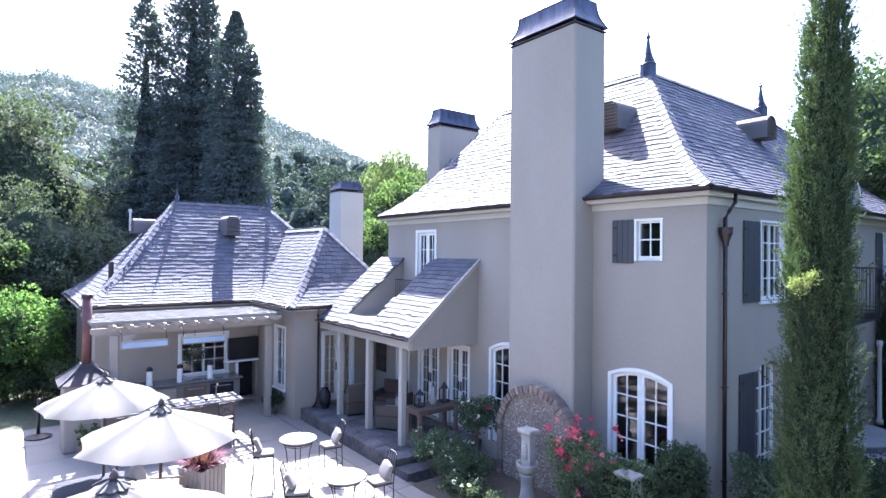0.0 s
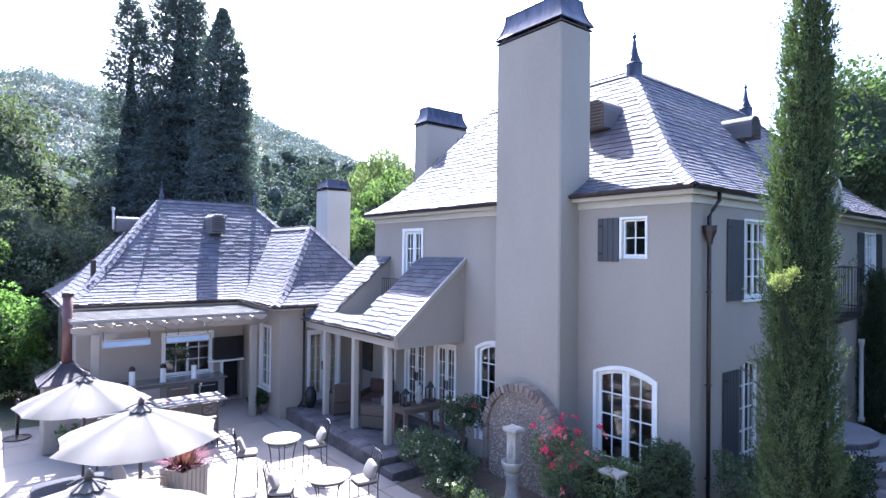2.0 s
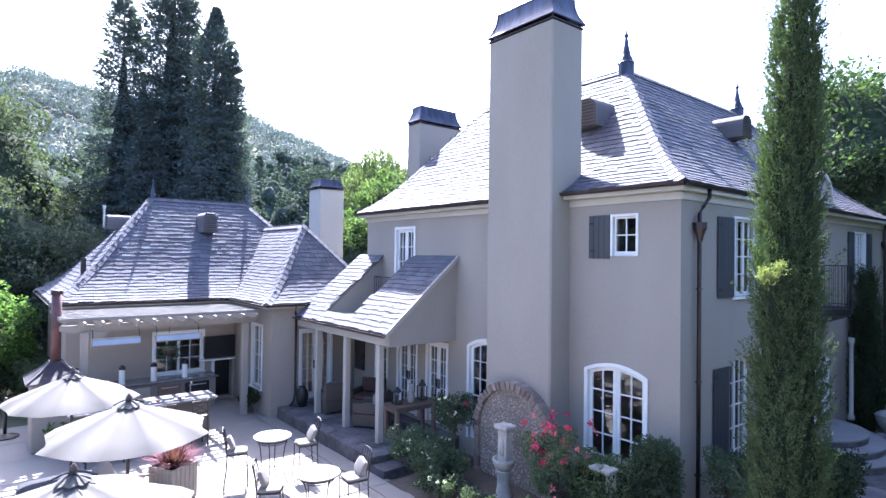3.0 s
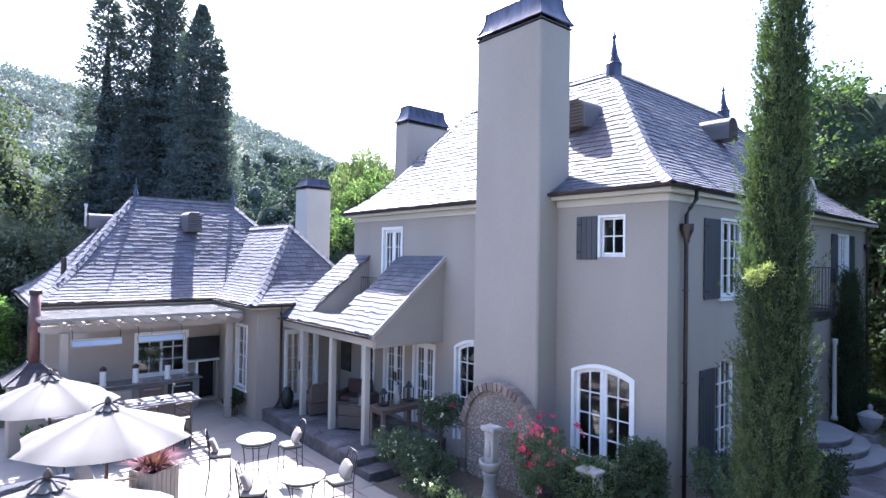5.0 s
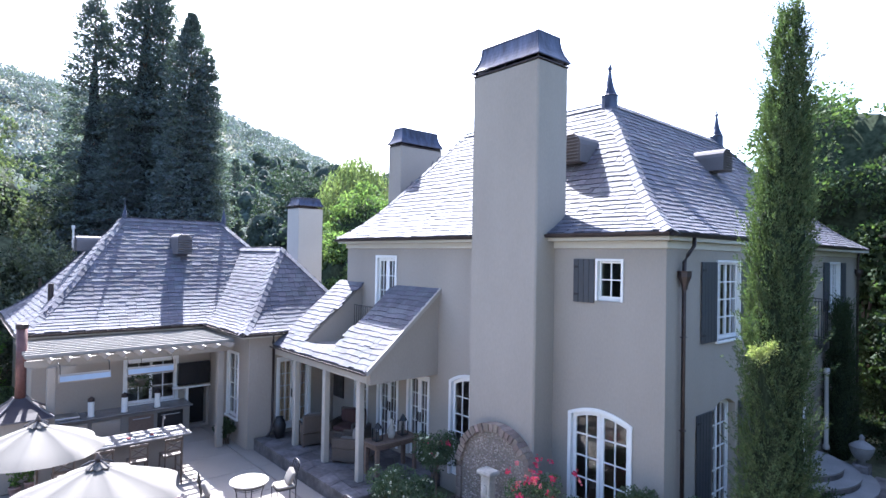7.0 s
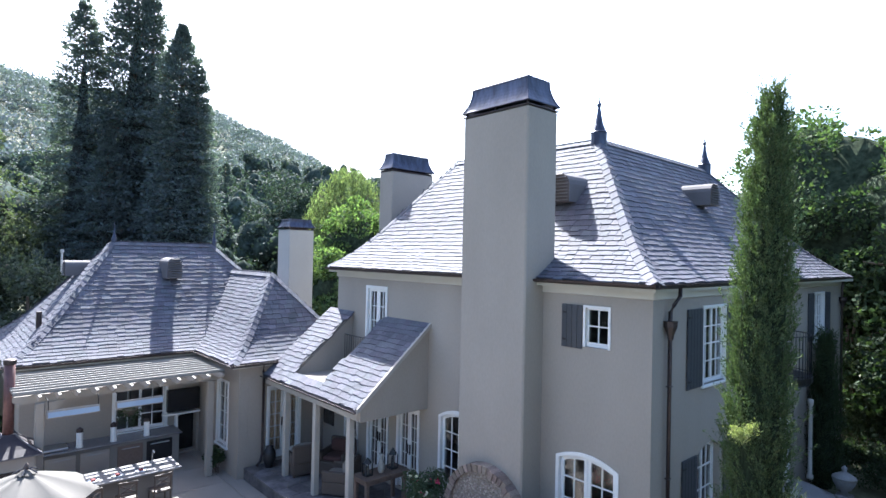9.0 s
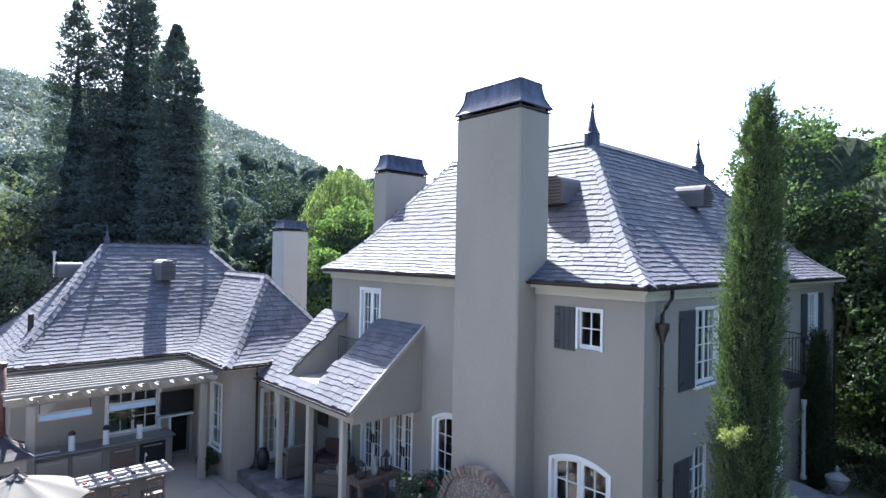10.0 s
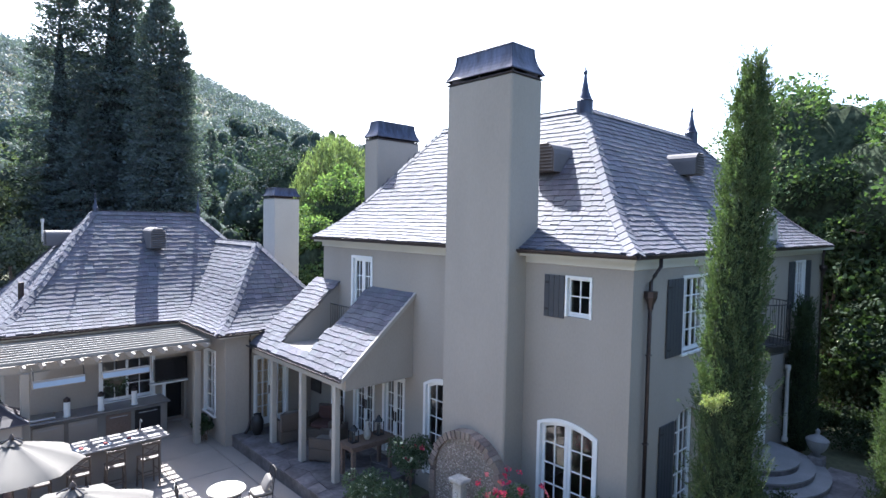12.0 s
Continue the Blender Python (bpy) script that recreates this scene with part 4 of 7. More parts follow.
TEAK = material("weathered_teak", (0.30, 0.22, 0.16), 0.75, grain=0.25, grain_scale=18, stain=0.15, bump=0.2, stretch=(1, 1, 0.15))
OLDWOOD = material("brown_weathered_wood", (0.13, 0.09, 0.07), 0.8, grain=0.25, grain_scale=18, stain=0.15, bump=0.2)
DARKWOOD = material("dark_stained_wood", (0.055, 0.038, 0.03), 0.55, grain=0.2, grain_scale=20, stain=0.15, bump=0.1)
LIMESTONE = material("weathered_limestone", (0.30, 0.285, 0.26), 0.85, grain=0.15, grain_scale=30, stain=0.25, stain_scale=4, bump=0.3)
PEBBLE = material("river_pebble", (0.25, 0.21, 0.18), 0.75, grain=0.15, grain_scale=20, stain=0.1, bump=0.15, vary=0.5, island=True, hue=0.03)
VOUSSOIR = material("arch_stone", (0.165, 0.128, 0.108), 0.85, grain=0.2, grain_scale=25, stain=0.2, stain_scale=3, bump=0.35, vary=0.25, hue=0.02)
MORTAR = material("mortar", (0.17, 0.14, 0.115), 0.95, grain=0.2, bump=0.3)
BRICK_CLOTH = material("brick_red_cushion", (0.06, 0.03, 0.027), 0.95, grain=0.1, grain_scale=100, bump=0.1)
RED_CLOTH = material("red_napkin", (0.16, 0.03, 0.03), 0.9, bump=0.05)
# Pale blue stands for the sky reflected in the heater panels.
HEATER_FACE = material("heater_panel_sky_tint", (0.27, 0.33, 0.40), 0.4, 0.0, grain=0.05, bump=0)

pergola = thing("pergola", (-12.2, -5.2, 0), "taupe painted timber pergola over the outdoor kitchen", "pergola")
for y in (-3.22, -7.22):
    part("post", Geo().box(-11.75, -11.57, y - 0.09, y + 0.09, 0.0, 2.698, 0.012), PAINT, pergola)
    knee = [(-11.66, y + 0.1, 2.2), (-11.66, y + 0.1, 2.696), (-11.66, y + 0.52, 2.696), (-11.66, y + 0.42, 2.56), (-11.66, y + 0.24, 2.44)]
    if y < -5:
        part("brace", Geo().prism([(a - 0.03, b, c) for a, b, c in knee], (0.06, 0, 0)), PAINT, pergola)
part("beam", Geo().prism([(-11.76, b, c) for b, c in ((-7.8, 2.89), (-7.8, 2.82), (-7.72, 2.75), (-7.6, 2.7), (-3.0, 2.7), (-2.86, 2.75), (-2.8, 2.82), (-2.8, 2.89))], (0.08, 0, 0)), PAINT, pergola)
part("ledger", Geo().box(-13.995, -13.9, -7.38, -2.74, 2.86, 3.03, 0.008), PAINT, pergola)
tail = [(-10.72, 2.99), (-10.7, 3.01), (-10.7, 3.04), (-13.898, 3.04), (-13.898, 2.895), (-10.96, 2.895), (-10.9, 2.93), (-10.8, 2.935), (-10.77, 2.97)]
raft = Geo().prism([(x, 0, z) for x, z in tail], (0, 0.05, 0)).mesh("rafter", PAINT)
for i in range(12):
    ob = part("rafter", raft, PAINT, pergola)
    ob.location = (0, -7.34 + i * 0.374, 0)
for i in range(10):
    x = -13.72 + i * 0.297
    part("slat", Geo().box(x - 0.021, x + 0.021, -7.8, -2.8 - 0.03 * i, 3.043, 3.13, 0.006), PAINT_PALE, pergola)


def heater(y0, y1):
    h = thing("patio_heater", (-11.2, (y0 + y1) / 2, 2.5), "long slim hanging patio heater, sky reflection painted into its panel", "heater", "heaters under the pergola")
    m = Matrix.Translation((-11.2, 0, 2.48)) @ Matrix.Rotation(radians(-20), 4, "Y")
    part("housing", Geo().box(-0.03, 0.05, y0, y1, -0.09, 0.1, 0.012, m), PAINT, h)
    part("panel", Geo().box(0.052, 0.06, y0 + 0.02, y1 - 0.02, -0.08, 0.045, 0.004, m), HEATER_FACE, h)
    for y in (y0 + 0.03, y1 - 0.03):
        part("bracket", Geo().tube([(-11.22, y, 2.55), (-11.22, y, 2.7), (-11.3, y, 2.8), (-11.678, y, 2.8)], 0.009, 6), IRON, h)


heater(-7.13, -6.05)
heater(-5.7, -4.6)

KITCHEN_BASE = material("brown_grey_stucco", (0.17, 0.155, 0.14), 0.9, grain=0.1, stain=0.1, bump=0.15)
kitchen = thing("kitchen_counter", (-13.55, -5.4, 0), "taupe outdoor kitchen counter with dark granite top", "counter")
part("base", Geo().box(-13.98, -13.2, -7.3, -3.55, 0.0, 0.9, 0.01), KITCHEN_BASE, kitchen)
part("worktop", Geo().box(-13.985, -13.12, -7.35, -3.48, 0.902, 0.95, 0.01), GRANITE, kitchen)
for y0, y1, z0, z1, m in ((-6.9, -6.2, 0.2, 0.82, STEEL), (-6.1, -5.4, 0.2, 0.82, STEEL), (-5.2, -4.55, 0.15, 0.82, OLDWOOD), (-4.45, -3.75, 0.12, 0.82, BLACK)):
    d = part("cabinet_door", Geo().box(-13.198, -13.17, y0, y1, z0, z1, 0.008), m, kitchen)
    part("handle", Geo().tube([(-13.14, y0 + 0.1, z1 - 0.08), (-13.14, y1 - 0.1, z1 - 0.08)], 0.012, 6), STEEL, d)
grill = thing("built_in_grill", (-13.5, -6.5, 0.95), "stainless steel grill hood on the counter", "grill")
part("hood", Geo().box(-13.85, -13.3, -6.95, -6.35, 0.952, 1.02, 0.02), STEEL, grill)


def lantern(x, y, z, h=0.55):
    t = thing("candle_lantern", (x, y, z), "tall white pillar lantern with dark cap", "lantern", "lanterns on the counter")
    part("pillar", Geo().lathe([(0.085, z), (0.09, z + 0.02), (0.08, z + 0.05), (0.08, z + h - 0.14), (0.075, z + h - 0.13)], 12, x, y), WHITE, t, smooth=True)
    part("cap", Geo().lathe([(0.09, z + h - 0.13), (0.085, z + h - 0.05), (0.04, z + h - 0.02), (0.02, z + h)], 12, x, y), BRONZE, t)


for y in (-6.1, -5.28, -4.42):
    lantern(-13.35, y, 0.952)

tv = thing("wall_television", (-13.9, -3.25, 1.7), "black flat television on the wing wall", "television")
part("housing", Geo().box(-13.995, -13.83, -3.72, -2.76, 1.38, 2.06, 0.01), BLACK, tv)
part("screen", Geo().box(-13.828, -13.82, -3.7, -2.78, 1.4, 2.04, 0.002), BLACK, tv)
shelf = thing("wall_shelf", (-13.9, -3.25, 1.32), "white shelf under the television", "shelf")
part("board", Geo().box(-13.995, -13.8, -3.85, -2.74, 1.28, 1.33, 0.006), WHITE, shelf)
part("upright", Geo().box(-13.995, -13.85, -3.47, -3.4, 0.0, 1.278, 0.006), WHITE, shelf)
# A doorway: the black block in it stands for the dark inside.
doorway_block = thing("wall_fireplace", (-14.1, -3.1, 0), "dark doorway in the wing wall, its depth a black block", "fireplace")
part("firebox", Geo().box(-14.6, -14.3, -3.5, -2.6, 0.0, 1.4, 0.01), BLACK, doorway_block)

BAR_STONE = material("grey_bar_stone", (0.16, 0.15, 0.15), 0.35, grain=0.3, grain_scale=70, stain=0.12, bump=0.02)
bar_c = thing("bar_counter", (-10.35, -6.2, 0), "taupe bar counter with grey stone top", "counter")
part("base", Geo().box(-10.62, -10.15, -7.6, -4.62, 0.0, 1.03, 0.012), KITCHEN_BASE, bar_c)
part("worktop", Geo().box(-10.75, -9.88, -7.7, -4.5, 1.032, 1.08, 0.012), BAR_STONE, bar_c)
tap = thing("bar_tap", (-10.5, -5.0, 1.08), "slim steel tap on the bar counter", "tap")
part("spout", Geo().tube([(-10.55, -5.0, 1.082), (-10.55, -5.0, 1.34), (-10.52, -5.0, 1.4), (-10.45, -5.0, 1.41), (-10.4, -5.0, 1.37)], 0.014, 8), STEEL, tap)
for i, y in enumerate((-5.35, -5.85, -6.35, -6.85, -7.3)):
    pl = thing("dinner_plate", (-10.15, y, 1.08), "white dinner plate with red napkin on the bar", "plate", "place settings on the bar")
    part("plate", Geo().lathe([(0.07, 1.082), (0.13, 1.096), (0.132, 1.10), (0.07, 1.09)], 16, -10.15, y), WHITE, pl, smooth=True)
    part("napkin", Geo().box(-10.22, -10.1, y - 0.04, y + 0.05, 1.098, 1.125, 0.01), RED_CLOTH, pl)


def bar_stool(at_m):
    s = thing("bar_stool", (0, 0, 0), "dark wooden bar stool with a crossed back", "stool", "stools at the bar")
    part("seat", Geo().box(-0.2, 0.2, -0.21, 0.21, 0.70, 0.75, 0.015), DARKWOOD, s)
    for x in (-0.17, 0.17):
        for y in (-0.18, 0.18):
            top = 1.12 if x > 0 else 0.698
            part("leg", Geo().tube([(x * 1.12, y * 1.08, 0), (x, y, 0.7), (x * 1.12, y, top)] if x > 0 else [(x * 1.12, y * 1.08, 0), (x, y, top)], 0.02, 6), DARKWOOD, s)
    part("back_rail", Geo().box(0.17, 0.205, -0.2, 0.2, 1.06, 1.13, 0.01), DARKWOOD, s)
    part("back_rail", Geo().box(0.165, 0.195, -0.18, 0.18, 0.82, 0.86, 0.008), DARKWOOD, s)
    g = Geo()
    for a in (1, -1):
        g.tube([(0.18, -0.17 * a, 0.86), (0.187, 0.0, 0.96), (0.187, 0.17 * a, 1.06)], 0.013, 6)
    part("cross", g, DARKWOOD, s)
    for x0, y0, x1, y1, z in ((-0.18, -0.19, -0.18, 0.19, 0.28), (0.18, -0.19, 0.18, 0.19, 0.35), (-0.18, -0.19, 0.18, -0.19, 0.4), (-0.18, 0.19, 0.18, 0.19, 0.4)):
        part("stretcher", Geo().tube([(x0, y0, z), (x1, y1, z)], 0.013, 6), DARKWOOD, s)
    s.matrix_basis = at_m[0]
    for m in at_m[1:]:
        copy_thing(s, m)


bar_stool([pose(-9.68, y, 0, 0, 0, a) for y, a in ((-5.05, 4), (-5.76, -5), (-6.48, 3), (-7.2, -2))])

OVEN_METAL = material("dark_roof_metal", (0.02, 0.014, 0.02), 0.7, 0.0, grain=0.1, stain=0.12, stain_scale=3, bump=0.05)
oven = thing("pizza_oven", (-11.75, -7.75, 0), "pale stucco outdoor oven with a copper roof and flue", "oven")
part("body", Geo().box(-12.3, -11.25, -8.3, -7.3, 0.0, 1.6, 0.03), STUCCO_WARM, oven)
g = Geo()
g.v = [(-12.4, -8.4, 1.6), (-11.15, -8.4, 1.6), (-11.15, -7.2, 1.6), (-12.4, -7.2, 1.6)]
lvl = [(0.0, 1.63), (0.3, 1.75), (0.6, 1.9), (0.8, 2.04)]
for k, z in lvl:
    for x, y in ((-12.4, -8.4), (-11.15, -8.4), (-11.15, -7.2), (-12.4, -7.2)):
        g.v.append((x + (-11.775 - x) * k, y + (-7.8 - y) * k, z))
for i in range(len(lvl)):
    for j in range(4):
        q = (j + 1) % 4
        g.f.append((i * 4 + j, i * 4 + q, i * 4 + 4 + q, i * 4 + 4 + j))
g.f += [(0, 3, 2, 1), tuple(len(lvl) * 4 + j for j in range(4))]
roof = part("roof", g, OVEN_METAL, oven, "dark aged metal pyramid roof")
ridge = Geo()
for x, y in ((-12.4, -8.4), (-11.15, -8.4), (-11.15, -7.2), (-12.4, -7.2)):
    ridge.tube([(x + (-11.775 - x) * k, y + (-7.8 - y) * k, z + 0.01) for k, z in lvl], 0.022, 6)
ridge.tube([(-12.4, -8.4, 1.61), (-11.15, -8.4, 1.61), (-11.15, -7.2, 1.61), (-12.4, -7.2, 1.61), (-12.4, -8.4, 1.61)], 0.016, 6)
part("hip_roll", ridge, VENT, roof, "pale metal hip roll")
part("flue", Geo().tube([(-11.775, -7.8, 1.95), (-11.775, -7.8, 3.72)], 0.11, 16), COPPER, oven, "tall aged copper flue pipe", smooth=True)
part("flue_cap", Geo().lathe([(0.13, 3.66), (0.13, 3.76), (0.1, 3.78)], 14, -11.775, -7.8), BRONZE, oven)
part("mouth", Geo().box(-11.248, -11.235, -8.0, -7.6, 0.95, 1.3, 0.005), BLACK, oven)

hang = thing("hanging_basket", (-12.6, -5.05, 2.0), "hanging basket of dark trailing plants under the pergola", "plant")
part("basket", Geo().lathe([(0.05, 1.78), (0.14, 1.84), (0.18, 1.95), (0.18, 1.98)], 12, -12.6, -5.05), WICKER, hang)
part("cord", Geo().tube([(-12.6, -5.05, 1.97), (-12.6, -5.05, 2.9)], 0.008, 5), IRON, hang)

# ---- patio, porch floor, beds ----
JOINT = material("pale_patio_joint", (0.21, 0.195, 0.18), 0.95, grain=0.15, bump=0.2)
patio = thing("patio", (-9, -7, 0), "pale concrete patio of large jointed slabs, extended unseen to bounce sunlight", "patio", kind="structure")
slab_mesh = Geo().box(-0.744, 0.744, -0.744, 0.744, -0.12, 0, 0.008).mesh("slab", PATIO)
# Slabs running on to x = 8 are unseen, added to bounce sunlight.
for i in range(19):
    for j in range(11):
        x, y = -19.2 + i * 1.5, -3.75 - j * 1.5
        if x < -14.3 or (x > -0.8 and y > -4.4):
            continue
        ob = new("slab", slab_mesh)
        ob.parent, ob.location = patio, (x + 9, y + 7, -0.002 * ((i * 7 + j * 3) % 3))
strip_mesh = Geo().box(-0.744, 0.744, -0.2, 0.216, -0.12, 0, 0.008).mesh("slab", PATIO)
for i in range(4, 12):
    ob = new("slab", strip_mesh)
    ob.parent, ob.location = patio, (-19.2 + i * 1.5 + 9, -2.78 + 7, -0.002 * (i % 3))
part("patio_bed", Geo().box(-14.2, -0.45, -20.0, -2.42, -0.3, -0.03), JOINT, patio)
# Unseen bed below the added slabs that throw sun onto the front wall.
part("patio_bed", Geo().box(-0.44, 8.6, -20.0, -4.5, -0.3, -0.03), JOINT, patio)

pfloor = thing("porch_floor", (-8, -1.2, 0), "raised bluestone porch floor and steps", "floor", kind="structure")
part("floor_base", Geo().box(-10.84, -5.7, -2.52, -0.005, -0.05, 0.26), FLAG, pfloor)
part("step_base", Geo().box(-5.698, -5.2, -2.52, -0.8, -0.05, 0.11), FLAG, pfloor)
part("joint_bed", Geo().box(-10.82, -5.72, -2.48, -0.02, 0.25, 0.268), MORTAR, pfloor)
rnd = random.Random(5)


def flags(x0, x1, y0, y1, z, size=0.5):
    """Irregular flagstones that share their crooked corners, with open joints."""
    nx, ny = max(1, round((x1 - x0) / size)), max(1, round((y1 - y0) / (size * 0.85)))
    corner = {}
    for i in range(nx + 1):
        for j in range(ny + 1):
            dx = rnd.uniform(-0.3, 0.3) * size if 0 < i < nx else 0
            dy = rnd.uniform(-0.28, 0.28) * size if 0 < j < ny else 0
            corner[i, j] = Vector((x0 + (x1 - x0) * i / nx + dx, y0 + (y1 - y0) * j / ny + dy, 0))
    for i in range(nx):
        for j in range(ny):
            ring = [corner[i, j], corner[i + 1, j], corner[i + 1, j + 1], corner[i, j + 1]]
            mid = sum(ring, Vector()) / 4
            split = rnd.random()
            rings = [ring] if split < 0.72 else [[ring[0], ring[1], ring[2]], [ring[0], ring[2], ring[3]]]
            for r in rings:
                mid = sum(r, Vector()) / len(r)
                inset = [p + (mid - p).normalized() * 0.012 for p in r]
                part("flagstone", Geo().prism([(p.x, p.y, z - 0.04) for p in inset], (0, 0, 0.04 + rnd.uniform(-0.003, 0.003))), FLAG, pfloor)


flags(-10.84, -5.66, -2.54, -0.01, 0.3)
flags(-5.655, -5.16, -2.54, -0.8, 0.15)

bed = Geo()
n = 40
for i in range(n + 1):
    for j in range(13):
        x, y = -5.1 + 7.6 * i / n, -2.55 + 2.54 * j / 12
        edge = min(1, min(i, n - i, j + 0.001) / 2)
        bed.v.append((x, y, -0.03 + 0.13 * edge + 0.05 * noise.noise(Vector((x * 2, y * 2, 0)))))
for i in range(n):
    for j in range(12):
        a = i * 13 + j
        bed.f.append((a, a + 13, a + 14, a + 1))
solid("flower_bed", bed, SOIL, "dark garden soil along the house wall", "soil", "structure", smooth=True)


# ---- umbrellas, tables, chairs ----
def parasol(spots, r=1.12):
    """An octagonal market umbrella with sagging panels, ribs, a vent cap and a pole on a base."""
    s = thing("patio_umbrella", (0, 0, 0), "open cream canvas market umbrella on a dark pole", "umbrella", "umbrellas on the patio")
    g, k, m = Geo(), 8, 7
    sub = 6
    for i in range(m + 1):
        w = 0.1 + 0.9 * i / m
        for j in range(k * sub):
            a = 2 * math.pi * j / (k * sub)
            ph = (j % sub) / sub
            chord = math.cos(math.pi / k) / math.cos(math.pi / k * (2 * ph - 1))
            sag = math.sin(math.pi * ph)
            rr = r * w * (1 - sag * 0.06 * w) * (chord if w > 0.2 else 1)
            z = 2.36 - 0.42 * w ** 1.15 - 0.05 * sag * w + (0.02 * (1 - sag) if w < 1 else -0.015)
            g.v.append((rr * math.cos(a), rr * math.sin(a), z))
    q = k * sub
    for i in range(m):
        for j in range(q):
            g.f.append((i * q + j, i * q + (j + 1) % q, (i + 1) * q + (j + 1) % q, (i + 1) * q + j))
    canopy = part("canopy", g, CANVAS, s, smooth=True)
    cap = Geo()
    for i, (rr, z) in enumerate(((0.01, 2.425), (0.08, 2.40), (0.15, 2.36))):
        cap.v += [(rr * math.cos(2 * math.pi * j / 16), rr * math.sin(2 * math.pi * j / 16), z - 0.01 * (j % 2) * i) for j in range(16)]
    for i in range(2):
        for j in range(16):
            cap.f.append((i * 16 + j, i * 16 + (j + 1) % 16, (i + 1) * 16 + (j + 1) % 16, (i + 1) * 16 + j))
    part("vent_cap", cap, CANVAS, canopy)
    strap = Geo()
    for j in range(5):
        a = 2 * math.pi * j / 5 + 0.3
        strap.tube([(0.02 * math.cos(a), 0.02 * math.sin(a), 2.45), (0.1 * math.cos(a), 0.1 * math.sin(a), 2.425), (0.2 * math.cos(a), 0.2 * math.sin(a), 2.37)], 0.012, 5)
    part("crown_strap", strap, CHARCOAL, canopy, "dark strap at the crown")
    part("knob", Geo().lathe([(0.03, 2.43), (0.045, 2.47), (0.03, 2.51), (0.008, 2.54)], 10), DARKWOOD, s)
    part("pole", Geo().tube([(0, 0, 0.05), (0, 0, 2.43)], 0.024, 10), DARKWOOD, s, smooth=True)
    for j in range(k):
        a = 2 * math.pi * j / k
        part("rib", Geo().tube([(0.05 * math.cos(a), 0.05 * math.sin(a), 2.31), (r * 0.97 * math.cos(a), r * 0.97 * math.sin(a), 1.915)], 0.009, 5), DARKWOOD, s)
    part("base", Geo().lathe([(0.3, 0.0), (0.3, 0.03), (0.26, 0.06), (0.06, 0.09), (0.04, 0.3)], 20), IRON, s, smooth=True)
    s.matrix_basis = spots[0]
    for m_ in spots[1:]:
        copy_thing(s, m_)


parasol([pose(-4.85, -7.4, 0, 0, 0, 12) @ Matrix.Diagonal((1.08, 1.08, 1, 1)), pose(-7.7, -7.85, 0, 0, 0, 31) @ Matrix.Diagonal((0.94, 0.94, 1, 1)), pose(-1.95, -8.4, 0, 0, 0, 4)])

stand = thing("pole_stand", (-13.15, -8.72, 0), "dark iron pole stand with a disc foot", "stand")
part("foot", Geo().lathe([(0.3, 0.0), (0.3, 0.03), (0.2, 0.06), (0.04, 0.1)], 20, -13.15, -8.72), IRON, stand)
part("pole", Geo().tube([(-13.15, -8.72, 0.09), (-13.15, -8.72, 1.0)], 0.04, 10), IRON, stand, smooth=True)

TABLETOP = material("pale_stone_top", (0.26, 0.24, 0.21), 0.5, grain=0.12, grain_scale=40, stain=0.1, bump=0.05)


def bistro_table(spot, slatted=False):
    s = thing("bistro_table", (0, 0, 0), "round slat-topped iron bar table on curved legs" if slatted else "round pale-topped bar table on curved iron legs", "table", "bar tables on the patio")
    if slatted:
        part("rim", Geo().lathe([(0.36, 0.95), (0.38, 0.955), (0.38, 0.98), (0.36, 0.985), (0.36, 0.95)], 32), TABLETOP, s)
        for i in range(15):
            y = -0.336 + i * 0.048
            half = math.sqrt(0.358 ** 2 - y * y)
            part("slat", Geo().box(-half, half, y - 0.015, y + 0.015, 0.965, 0.98, 0.003), TABLETOP, s)
    else:
        part("tabletop", Geo().lathe([(0.02, 0.945), (0.36, 0.945), (0.38, 0.955), (0.38, 0.975), (0.365, 0.985), (0.02, 0.985)], 32), TABLETOP, s)
    part("apron", Geo().lathe([(0.31, 0.9), (0.32, 0.9), (0.32, 0.944), (0.31, 0.944)], 24), IRON, s)
    for j in range(4):
        a = math.pi / 4 + math.pi / 2 * j
        pts = [(r * math.cos(a), r * math.sin(a), z) for r, z in ((0.32, 0.0), (0.27, 0.12), (0.225, 0.32), (0.22, 0.5), (0.25, 0.75), (0.31, 0.93))]
        part("leg", Geo().tube(pts, 0.011, 6), IRON, s)
    for z, r in ((0.42, 0.222), (0.86, 0.28)):
        part("ring", Geo().tube([(r * math.cos(2 * math.pi * j / 20), r * math.sin(2 * math.pi * j / 20), z) for j in range(21)], 0.008, 5), IRON, s)
    s.matrix_basis = spot


bistro_table(pose(-6.34, -4.5, 0, 0, 0, 10))
bistro_table(pose(-3.98, -4.65, 0, 0, 0, 60), True)


